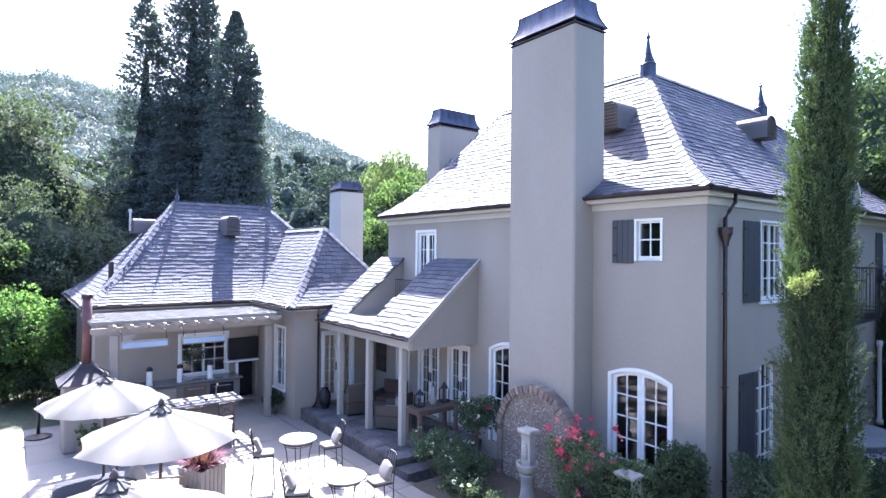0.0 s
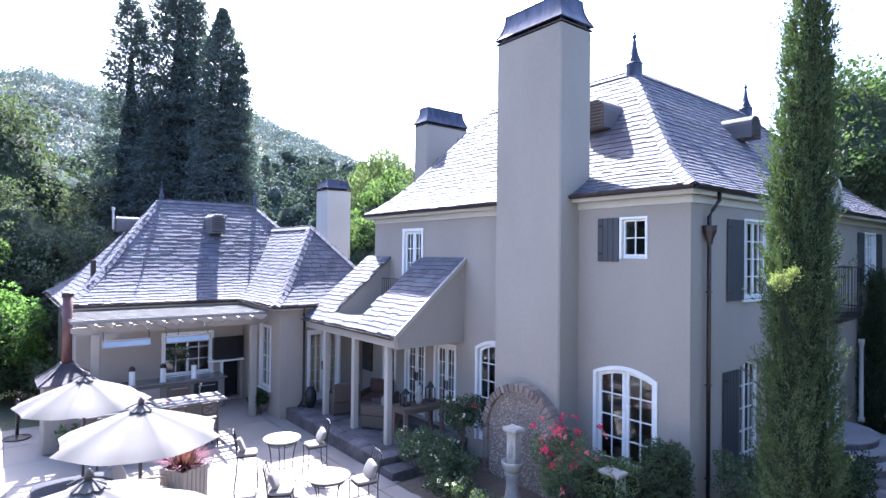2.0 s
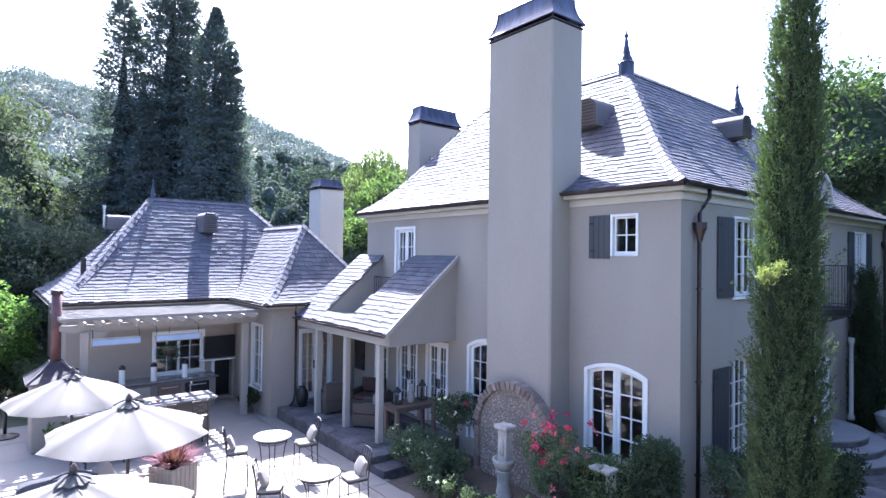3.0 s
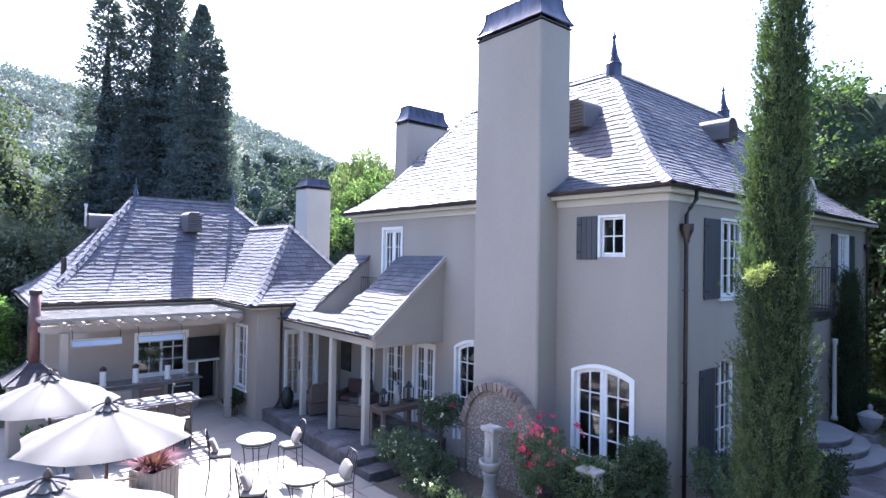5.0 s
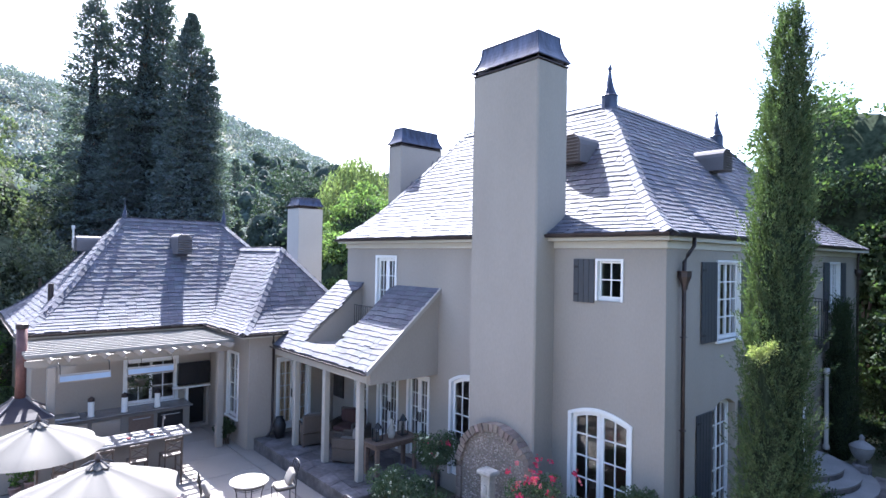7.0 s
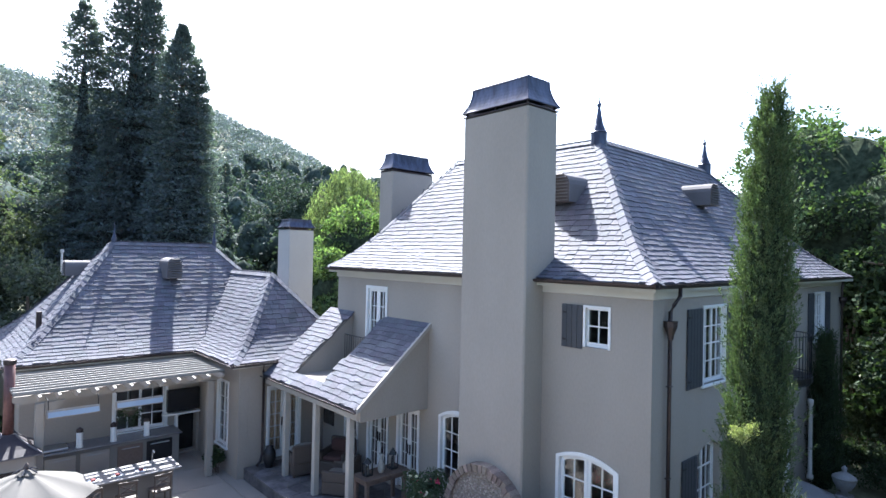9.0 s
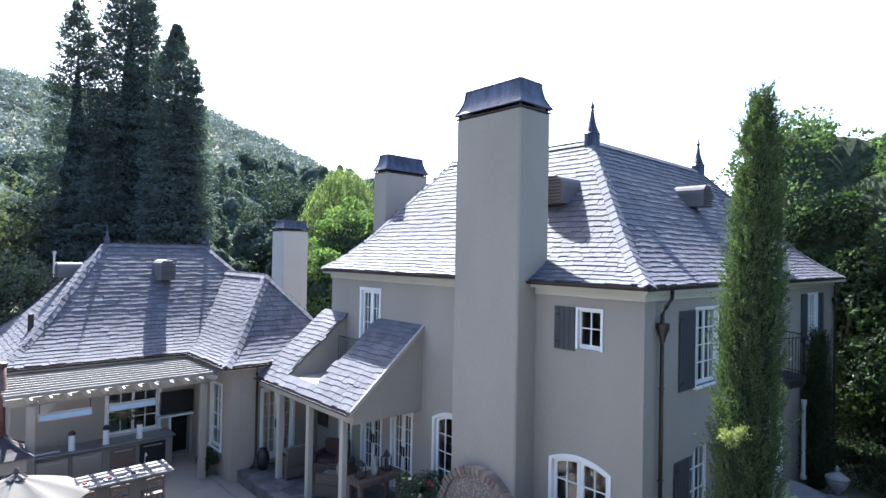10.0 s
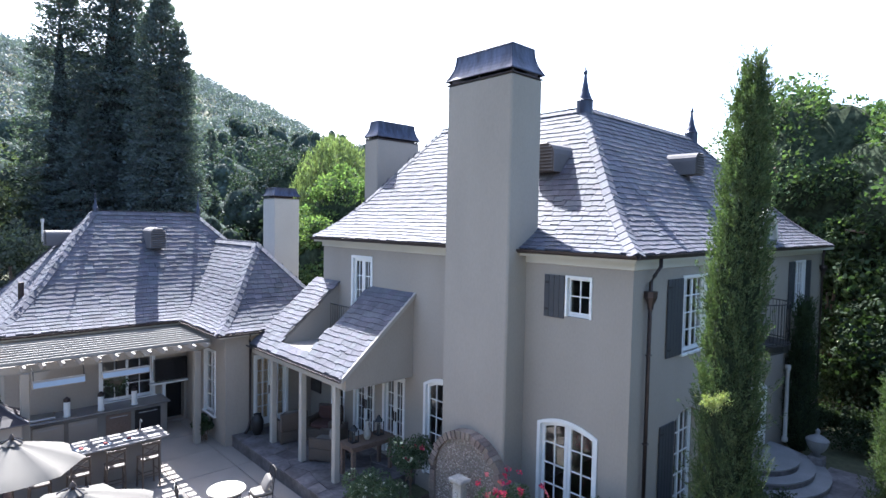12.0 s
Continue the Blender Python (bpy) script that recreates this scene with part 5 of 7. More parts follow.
def pad(x0, x1, y0, y1, z0, z1, r=0.05):
    """A soft cushion: a box with full, rounded sides."""
    g = Geo()
    n = 8
    cx, cy, cz, a, b, c = (x0 + x1) / 2, (y0 + y1) / 2, (z0 + z1) / 2, (x1 - x0) / 2, (y1 - y0) / 2, (z1 - z0) / 2
    for i in range(n + 1):
        v = -math.pi / 2 + math.pi * i / n
        for j in range(16):
            u = 2 * math.pi * j / 16

            def pw(t, e):
                return math.copysign(abs(t) ** e, t)

            g.v.append((cx + a * pw(math.cos(v), 0.4) * pw(math.cos(u), 0.35), cy + b * pw(math.cos(v), 0.4) * pw(math.sin(u), 0.35), cz + c * pw(math.sin(v), 0.6)))
    for i in range(n):
        for j in range(16):
            g.f.append((i * 16 + j, i * 16 + (j + 1) % 16, (i + 1) * 16 + (j + 1) % 16, (i + 1) * 16 + j))
    return g


def turned(g, m):
    g.v = [tuple(m @ Vector(p)) for p in g.v]
    return g


def bar_chair(spots):
    s = thing("bar_chair", (0, 0, 0), "tall wrought-iron chair with ivory seat and pillow", "chair", "chairs round the bar tables")
    part("seat", Geo().box(-0.2, 0.2, -0.2, 0.2, 0.68, 0.695, 0.004), IRON, s)
    part("cushion", pad(-0.2, 0.2, -0.2, 0.2, 0.696, 0.76), CUSHION, s, smooth=True)
    part("pillow", turned(pad(-0.17, 0.17, -0.045, 0.045, -0.15, 0.15), Matrix.Translation((0.02, 0.12, 0.89)) @ Matrix.Rotation(radians(-24), 4, "X") @ Matrix.Rotation(radians(12), 4, "Y")), CUSHION, s, smooth=True)
    for x in (-0.19, 0.19):
        part("leg", Geo().tube([(x, -0.22, 0), (x, -0.19, 0.4), (x, -0.19, 0.68)], 0.011, 6), IRON, s)
        part("leg", Geo().tube([(x, 0.25, 0), (x, 0.2, 0.35), (x, 0.19, 0.68), (x, 0.22, 0.95), (x * 0.9, 0.27, 1.16)], 0.011, 6), IRON, s)
    part("back_rail", Geo().tube([(-0.17, 0.27, 1.16), (-0.1, 0.28, 1.2), (0.1, 0.28, 1.2), (0.17, 0.27, 1.16)], 0.011, 6), IRON, s)
    for x in (-0.09, 0.0, 0.09):
        part("spindle", Geo().tube([(x, 0.195, 0.7), (x, 0.23, 0.95), (x, 0.28, 1.2)], 0.007, 5), IRON, s)
    for x in (-0.19, 0.19):
        part("stretcher", Geo().tube([(x, -0.195, 0.34), (x, 0.2, 0.34)], 0.008, 5), IRON, s)
    part("stretcher", Geo().tube([(-0.19, 0.2, 0.34), (0.19, 0.2, 0.34)], 0.008, 5), IRON, s)
    part("footrest", Geo().tube([(-0.19, -0.195, 0.34), (0.19, -0.195, 0.34)], 0.01, 6), IRON, s)
    s.matrix_basis = spots[0]
    for m in spots[1:]:
        copy_thing(s, m)


bar_chair([pose(-6.62, -5.12, 0, 0, 0, 160), pose(-6.3, -3.78, 0, 0, 0, -8), pose(-4.02, -3.92, 0, 0, 0, -5), pose(-4.45, -5.3, 0, 0, 0, 150)])

# ---- lounge set ----
sofa = thing("outdoor_daybed", (-7.42, -8.05, 0), "low dark wicker daybed with charcoal mattress", "sofa")
part("frame", Geo().box(-7.94, -6.9, -8.7, -7.4, 0.06, 0.34, 0.03), WICKER, sofa)
part("mattress", pad(-7.92, -6.92, -8.68, -7.42, 0.34, 0.54), CHARCOAL, sofa, smooth=True)
for x in (-7.84, -7.0):
    for y in (-8.6, -7.5):
        part("foot", Geo().box(x - 0.04, x + 0.04, y - 0.04, y + 0.04, 0, 0.06), DARKWOOD, sofa)
lounge = thing("lounge_chair", (-6.45, -7.05, 0), "teak lounge chair with thick ivory cushions", "chair")
lm = pose(-6.45, -7.05, 0, 0, 0, 155)
part("seat_frame", turned(Geo().box(-0.34, 0.34, -0.4, 0.35, 0.26, 0.32, 0.01), lm), TEAK, lounge)
part("seat_cushion", turned(pad(-0.31, 0.31, -0.4, 0.3, 0.32, 0.48), lm), CUSHION, lounge, smooth=True)
part("back_cushion", turned(pad(-0.31, 0.31, -0.08, 0.08, 0.0, 0.6), lm @ Matrix.Translation((0, 0.3, 0.42)) @ Matrix.Rotation(radians(-24), 4, "X")), CUSHION, lounge, smooth=True)
for x in (-0.36, 0.36):
    part("armrest", turned(Geo().box(x - 0.04, x + 0.04, -0.42, 0.38, 0.56, 0.6, 0.01), lm), TEAK, lounge)
    for y in (-0.37, 0.33):
        part("leg", turned(Geo().box(x - 0.03, x + 0.03, y - 0.03, y + 0.03, 0, 0.559, 0.006), lm), TEAK, lounge)


# ---- plants ----
def welded_mesh(name, q, mat):
    """A smooth mesh from an array of (n, 4, 3) corners, shared where they meet."""
    flat = np.round(np.asarray(q, dtype=np.float64).reshape(-1, 3), 3)
    co, index = np.unique(flat, axis=0, return_inverse=True)
    me = bpy.data.meshes.new(name)
    me.from_pydata(co.tolist(), [], np.asarray(index).reshape(-1, 4).tolist())
    me.polygons.foreach_set("use_smooth", [True] * len(me.polygons))
    me.update()
    me.materials.append(mat)
    return me


def quads_mesh(name, q, mat):
    """A mesh of single four-cornered leaves from an array of (n, 4, 3)."""
    q = np.ascontiguousarray(q, dtype=np.float32)
    n = len(q)
    me = bpy.data.meshes.new(name)
    me.vertices.add(n * 4)
    me.vertices.foreach_set("co", q.reshape(-1))
    me.loops.add(n * 4)
    me.loops.foreach_set("vertex_index", np.arange(n * 4, dtype=np.int32))
    me.polygons.add(n)
    me.polygons.foreach_set("loop_start", np.arange(0, n * 4, 4, dtype=np.int32))
    me.update(calc_edges=True)
    me.materials.append(mat)
    return me


def unit(v):
    return v / np.maximum(np.linalg.norm(v, axis=-1, keepdims=True), 1e-6)


def leaves(rs, at, size, aim=None, spread=1.0, slim=0.45, flat=False):
    """Kite-shaped leaves at points; aim: the way they point, or with flat the way they face, loosened by spread."""
    n = len(at)
    d = rs.normal(size=(n, 3))
    d = unit(d if aim is None else aim + spread * d)
    s = unit(np.cross(d, rs.normal(size=(n, 3))))
    up = unit(np.cross(d, s))
    if flat:
        d, up = up, d
    l = (size * rs.uniform(0.6, 1.4, n))[:, None]
    mid = at + d * l * 0.45 + up * l * 0.06
    return np.stack([at, mid + s * l * slim / 2, at + d * l, mid - s * l * slim / 2], 1)


def shell_points(rs, centre, r, n, flat=0.8, fill=0.55):
    d = unit(rs.normal(size=(n, 3)))
    k = fill + (1 - fill) * rs.random(n) ** 0.5
    p = d * (k * r)[:, None] * np.array([1, 1, flat])
    return np.asarray(centre) + p, d


def crown_points(rs, centre, rx, rz, clumps, r_clump, per, low=-0.6):
    """Points of a crown made of many clumps, uneven and with gaps."""
    pts, dirs, mids = [], [], []
    for _ in range(clumps):
        d = unit(rs.normal(size=3))
        d[2] = max(d[2], low)
        k = rs.uniform(0.45, 1.0) ** 0.6
        c = np.asarray(centre) + d * k * np.array([rx, rx, rz])
        r = r_clump * rs.uniform(0.6, 1.35)
        p, q = shell_points(rs, c, r, per, 0.75, 0.78)
        pts.append(p)
        dirs.append(q)
        mids.append(c)
    return np.concatenate(pts), np.concatenate(dirs), mids


def broad_tree(name, x, y, height, rx, mat, label, seed, clumps=70, per=90, leaf=0.28, base=None, trunk=True, low=-0.6, squash=0.42, inner_leaves=900, facing=True, core=0.0, lump=0.3):
    rs = np.random.RandomState(seed)
    z0 = ground_height(x, y) - 0.05
    t = thing(name, (x, y, z0), label, "tree")
    rz = height * squash
    c = (x, y, z0 + height - rz)
    p, d, mids = crown_points(rs, c, rx, rz, clumps, rx * lump, per, low)
    p[:, 2] = np.maximum(p[:, 2], z0 + 0.15)
    inner = np.asarray(c) + unit(rs.normal(size=(inner_leaves, 3))) * (rs.random((inner_leaves, 1)) ** 0.4) * np.array([rx, rx, rz]) * 0.82
    inner[:, 2] = np.maximum(inner[:, 2], z0 + 0.6)
    q = np.concatenate([leaves(rs, p, leaf, d, 0.45 if facing else 0.9, 0.6, facing), leaves(rs, inner, min(rx * 0.11, leaf * 1.5), None, 1.0, 0.7)])
    part("crown", quads_mesh("crown", q, mat), mat, t)
    # Dark solid shell that puts inner shade behind the leaf clumps.
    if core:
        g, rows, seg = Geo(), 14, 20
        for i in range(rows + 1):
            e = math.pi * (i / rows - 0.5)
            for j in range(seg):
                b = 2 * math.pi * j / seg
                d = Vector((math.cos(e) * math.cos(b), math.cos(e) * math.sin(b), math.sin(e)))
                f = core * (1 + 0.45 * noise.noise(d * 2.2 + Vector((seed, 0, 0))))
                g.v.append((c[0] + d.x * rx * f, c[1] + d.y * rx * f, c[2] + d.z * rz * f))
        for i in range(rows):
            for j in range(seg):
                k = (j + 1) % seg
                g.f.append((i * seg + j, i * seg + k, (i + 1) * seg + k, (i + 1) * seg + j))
        part("inner_growth", g, CROWN_SHADE, t, smooth=True)
    if trunk:
        g = Geo()
        fork = z0 + height * 0.3
        g.tube([(x, y, z0 - 0.1), (x + 0.1, y, z0 + height * 0.12), (x, y + 0.1, fork), (x, y, z0 + height * 0.7)], height * 0.03, 9, height * 0.008)
        for m in mids[::max(1, len(mids) // 14)]:
            a = Vector((x, y, fork + rs.uniform(-0.1, 0.25) * height))
            b = Vector(m)
            g.tube([a, a.lerp(b, 0.5) + Vector((0, 0, 0.05 * height)), b], height * 0.012, 6, height * 0.003)
        part("trunk", g, BARK, t, smooth=True)
    return t


def redwood(x, y, height, r, seed, boughs=900, name="redwood_tree", label="tall dark green redwood with drooping boughs", group="redwoods behind the wing", needle=0.17, per=100):
    """A pointed conifer: tiers of boughs that rise at the top and droop below, each a flat fan of needled branchlets."""
    rs = np.random.RandomState(seed)
    z0 = ground_height(x, y)
    t = thing(name, (x, y, z0), label, "tree", group)
    part("trunk", Geo().tube([(x, y, z0 - 0.2), (x, y, z0 + height * 0.5), (x, y, z0 + height * 0.985)], height * 0.016, 10, 0.02), BARK, t, smooth=True)

    def reach(k):
        return r * np.interp((1 - k) * height, [0, 0.5, 1, 2, 3, 5, 8, 12, 24], [0.05, 0.33, 0.6, 1.05, 1.35, 1.7, 2.1, 2.5, 2.8])

    # Dark cone inside the boughs, its colour standing for depth shade.
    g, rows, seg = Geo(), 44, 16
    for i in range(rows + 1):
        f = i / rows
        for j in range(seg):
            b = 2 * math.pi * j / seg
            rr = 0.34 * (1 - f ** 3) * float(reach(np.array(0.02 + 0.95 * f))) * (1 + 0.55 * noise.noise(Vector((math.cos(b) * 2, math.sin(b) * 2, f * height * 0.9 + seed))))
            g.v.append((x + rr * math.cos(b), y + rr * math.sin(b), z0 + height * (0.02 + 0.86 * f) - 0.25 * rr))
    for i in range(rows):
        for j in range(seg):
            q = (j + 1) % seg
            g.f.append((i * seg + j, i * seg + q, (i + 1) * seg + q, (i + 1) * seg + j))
    part("inner_growth", g, REDWOOD_SHADE, t, smooth=True)
    m = boughs
    k = np.sort(0.04 + 0.957 * (1 - (1 - rs.random(m)) ** 0.86))
    k = np.clip((np.round(k * height / 0.55) * 0.55 + 0.2 * rs.normal(size=m)) / height, 0.03, 0.995)
    a = rs.uniform(0, 2 * math.pi, m)
    tone = np.array([noise.noise(Vector((math.cos(b) * 1.3, math.sin(b) * 1.3, c * height * 0.55 + seed))) for b, c in zip(a, k)])
    rise, droop = -0.05 + 0.75 * k ** 2, 0.42 * (1 - k)
    tip = np.minimum(1.0, k + reach(k) * np.maximum(0, rise - droop) / height)
    long = reach(tip) * np.clip(0.86 + 0.15 * rs.normal(size=m) + 0.35 * tone, 0.5, 1.15) + 0.06
    out = np.stack([np.cos(a), np.sin(a), 0 * a], -1)
    across = np.stack([-np.sin(a), np.cos(a), 0 * a], -1)
    v = 0.12 + 0.88 * rs.random((m, per)) ** 0.75
    wide = (0.34 * long[:, None] * (1.25 - v) + 0.09) * (0.4 + 1.2 * np.minimum(1, (v - 0.1) * 3))
    lat = rs.uniform(-1, 1, (m, per)) * wide
    up = long[:, None] * (rise[:, None] * v - droop[:, None] * v * v) - 0.28 * np.abs(lat) + 0.05 * rs.normal(size=(m, per))
    foot = np.stack([x + 0 * k, y + 0 * k, z0 + height * k], -1)
    p = foot[:, None] + out[:, None] * (long[:, None] * v)[:, :, None] + across[:, None] * lat[:, :, None]
    p[:, :, 2] += up
    way = out[:, None] * 0.7 + across[:, None] * (np.sign(lat) * 0.7)[:, :, None] + np.array([0.0, 0.0, -0.2])
    way[:, :, 2] += (0.9 * k ** 2)[:, None]
    size = needle * np.clip(1.1 - 0.35 * np.repeat(k, per), 0.6, 1.2)
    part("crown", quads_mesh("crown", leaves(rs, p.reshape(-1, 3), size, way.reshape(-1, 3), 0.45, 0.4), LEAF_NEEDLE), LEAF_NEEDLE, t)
    g = Geo()
    for i in range(0, m, 4):
        b = foot[i] + out[i] * long[i] * 0.8
        b[2] += long[i] * (rise[i] * 0.8 - droop[i] * 0.64)
        g.tube([tuple(foot[i]), tuple(b)], 0.035, 4, 0.01, cap=False)
    part("bough", g, BARK, t, kind="stuff")


redwood(-38.0, -2.3, 22.6, 1.02, 31, 800, needle=0.24, per=50)
redwood(-37.1, 0.5, 26.6, 1.17, 32, 1500, needle=0.24, per=50)
redwood(-36.6, 1.4, 24.0, 0.6, 132, 420, needle=0.22, per=50)
redwood(-32.6, 2.05, 20.5, 0.98, 33, 1300, needle=0.21, per=50)
redwood(-32.1, 2.9, 18.5, 0.64, 133, 520, needle=0.21, per=50)
redwood(-35.5, -1.3, 13.7, 1.05, 134, 700, needle=0.22, per=50)
for cx, cy, ch, cr, cs in ((-71.8, 19.7, 13.0, 1.1, 35), (-65.1, 19.4, 11.0, 1.0, 36), (-60.0, 8.0, 12.0, 1.1, 37), (-48.0, 10.5, 9.5, 0.9, 38), (-44.0, 12.5, 8.0, 0.85, 39)):
    redwood(cx, cy, ch, cr, cs, 220, "pine_tree", "dark conifer among the far woods", "conifers in the woods", 0.34, 34)


def cypress(x, y, height, r, seed, sprays, size, tuft=None, lean=0.0, mat=None, per=56):
    """A narrow column of upright feathery sprays, in lobes with dark gaps between them, round a dark core painted as
    depth shade.
    """
    rs = np.random.RandomState(seed)
    mat = mat or LEAF_YEW
    t = thing("italian_cypress", (x, y, 0), "narrow columnar dark green cypress", "tree", "cypresses by the house")

    def stem(k):
        return x + lean * np.maximum(0, k - 0.6) / 0.4

    def girth(k):
        return r * np.interp(k, [0, 0.06, 0.28, 0.45, 0.62, 0.76, 0.85, 0.93, 0.97, 1.0], [0.95, 1.15, 1.2, 1.08, 1.0, 0.84, 0.7, 0.46, 0.24, 0.03])

    def lobes(b, c):
        v = Vector((math.cos(b) * 2.6, math.sin(b) * 2.6, c * height * 0.75 + seed))
        w = Vector((math.cos(b) * 5.5, math.sin(b) * 5.5, c * height * 1.9 + seed))
        return noise.noise(v) + 0.6 * noise.noise(w)

    # Solid core in near-black green, standing for the shade between the sprays.
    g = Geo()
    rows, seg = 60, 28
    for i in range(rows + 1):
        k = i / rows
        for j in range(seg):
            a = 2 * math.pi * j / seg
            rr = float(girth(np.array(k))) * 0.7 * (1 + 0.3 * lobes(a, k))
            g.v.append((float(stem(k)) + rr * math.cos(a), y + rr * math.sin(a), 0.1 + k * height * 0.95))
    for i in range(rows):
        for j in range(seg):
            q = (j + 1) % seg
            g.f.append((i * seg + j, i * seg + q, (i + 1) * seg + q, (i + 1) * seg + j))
    part("inner_growth", g, CYPRESS_SHADE, t, smooth=True)
    part("trunk", Geo().tube([(x, y, -0.1), (x, y, height * 0.6)], 0.12, 8, 0.04), BARK, t)

    def plumes(m, k, a, rr, long, leaf, splay):
        at = np.stack([stem(k) + rr * np.cos(a), y + rr * np.sin(a), 0.05 + k * height], -1)
        out = np.stack([np.cos(a), np.sin(a), 0 * a], -1)
        aim = unit(out * splay[:, None] + np.array([0, 0, 1.0]) + 0.2 * rs.normal(size=(m, 3)))
        side = unit(np.cross(aim, out + 0.8 * rs.normal(size=(m, 3))))
        v = rs.random((m, per)) ** 0.9
        hand = np.where(rs.random((m, per)) < 0.5, -1.0, 1.0)
        bow = (long[:, None] * v * v * 0.22)[:, :, None] * np.array([0, 0, 1.0])
        p = at[:, None] + aim[:, None] * (long[:, None] * v)[:, :, None] + bow + side[:, None] * (hand * rs.random((m, per)) * 0.2 * long[:, None] * (1.05 - v))[:, :, None]
        p = p + rs.normal(size=p.shape) * size * 0.22
        way = aim[:, None] * 1.0 + side[:, None] * (hand * 0.55)[:, :, None]
        return leaves(rs, p.reshape(-1, 3), leaf, way.reshape(-1, 3), 0.22, 0.3)

    k = rs.random(sprays) ** 0.92
    a = rs.uniform(0, 2 * math.pi, sprays)
    lump = np.array([lobes(b, c) for b, c in zip(a, k)])
    rr = girth(k) * np.clip(0.7 + 0.1 * rs.random(sprays) + 0.26 * lump, 0.35, 1.0)
    q = plumes(sprays, k, a, rr, size * rs.uniform(5, 10.5, sprays) * (1 - 0.25 * k), size, 0.3 + 0.35 * rs.random(sprays))
    m2 = sprays // 9
    k2, a2 = rs.random(m2), rs.uniform(0, 2 * math.pi, m2)
    q2 = plumes(m2, k2, a2, girth(k2) * rs.uniform(0.72, 0.92, m2), size * rs.uniform(6, 12, m2), size, 0.45 + 0.6 * rs.random(m2))
    part("crown", quads_mesh("crown", np.concatenate([q, q2]), mat), mat, t)
    if tuft:
        c = np.array(tuft)
        spots = np.array([[-0.1, 0.02, -0.03], [-0.06, 0.0, 0.0], [0.06, -0.01, 0.03], [0.1, 0.0, 0.06], [0.02, 0.02, -0.04], [-0.02, 0.0, -0.06]])
        tp = c + np.repeat(spots, 160, 0) + rs.normal(size=(960, 3)) * np.array([0.028, 0.04, 0.034])
        d = unit(c - np.array([x, y, c[2] - 0.3]))
        part("tuft", quads_mesh("tuft", leaves(rs, tp, size * 1.1, d[None] + 0 * tp, 0.6, 0.25), LEAF_TUFT), LEAF_TUFT, t, "paler tuft of new growth", kind="stuff")


cypress(2.37, -2.03, 8.22, 0.315, 41, 2600, 0.033, (2.43, -2.62, 4.57), 0.12)
# The darker leaf colour puts the shade it stands in into this cypress.
cypress(0.09, 9.72, 4.2, 0.3, 42, 900, 0.05, mat=LEAF_DARK, per=40)
cypress(3.5, 2.5, 4.4, 0.4, 43, 1300, 0.045, per=44)

rs = np.random.RandomState(77)
p, d = shell_points(rs, (-12.6, -5.05, 1.98), 0.3, 900, 0.6, 0.3)
p[:, 2] -= rs.random(900) ** 2 * 0.35
part("foliage", quads_mesh("foliage", leaves(rs, p, 0.06, d + np.array([0, 0, -0.6]), 0.7, 0.3), LEAF_SHADE), LEAF_SHADE, hang)

# woods behind
broad_tree("maple_tree", -23.4, 9.4, 10.0, 2.7, LEAF_MAPLE, "bright green leafy tree lit from behind", 51, 120, 260, 0.17, low=-0.9, squash=0.5, inner_leaves=60, facing=False, core=0.66, lump=0.22)
broad_tree("maple_tree", -21.2, 6.2, 6.6, 2.2, LEAF_MAPLE, "bright green leafy tree lit from behind", 58, 80, 220, 0.18, low=-0.9, squash=0.5, inner_leaves=60, facing=False, core=0.66, lump=0.22)
LEAF_WILLOW = leaf_material("willow_leaves", (0.115, 0.135, 0.08), 0.4)


def willow(x, y, height, r, seed):
    """A weeping crown: strands of narrow leaves that hang from a dome of boughs."""
    rs = np.random.RandomState(seed)
    z0 = ground_height(x, y) - 0.05
    t = thing("willow_tree", (x, y, z0), "pale yellow-green weeping willow among the woods", "tree")
    n, per = 900, 26
    a, e = rs.uniform(0, 2 * math.pi, n), np.arcsin(rs.random(n))
    rr = r * np.cos(e) * rs.uniform(0.55, 1.0, n)
    top = np.stack([x + rr * np.cos(a), y + rr * np.sin(a), z0 + height * (0.58 + 0.42 * np.sin(e))], -1)
    drop = height * rs.uniform(0.12, 0.4, n)
    v = rs.random((n, per))
    p = top[:, None] + np.stack([0.12 * r * v * np.cos(a)[:, None], 0.12 * r * v * np.sin(a)[:, None], -v * drop[:, None]], -1) + 0.07 * rs.normal(size=(n, per, 3))
    p = p.reshape(-1, 3)
    part("crown", quads_mesh("crown", leaves(rs, p, 0.24, np.array([0, 0, -1.0]) + 0 * p, 0.35, 0.28), LEAF_WILLOW), LEAF_WILLOW, t)
    g = Geo().tube([(x, y, z0 - 0.1), (x, y + 0.1, z0 + height * 0.4), (x, y, z0 + height * 0.8)], 0.3, 9, 0.06)
    for i in range(12):
        w = 2 * math.pi * i / 12
        g.tube([(x, y, z0 + height * 0.42), (x + 0.35 * r * math.cos(w), y + 0.35 * r * math.sin(w), z0 + height * 0.75), (x + 0.7 * r * math.cos(w), y + 0.7 * r * math.sin(w), z0 + height * 0.82)], 0.09, 6, 0.02)
    part("trunk", g, BARK, t, smooth=True)


willow(-31, 13.5, 13.0, 3.6, 52)
for ox, oy, oh, orx, seed in ((-46.0, 17.0, 12.5, 5.2, 71), (-38.5, 18.5, 9.0, 4.0, 72), (-46.0, 29.0, 13.0, 5.6, 74)):
    broad_tree("oak_tree", ox, oy, oh, orx, LEAF_FAR, "dark spreading oak at the edge of the woods", seed, 110, 160, 0.24, low=-0.9, squash=0.48, inner_leaves=30, facing=False, core=0.6, lump=0.2)
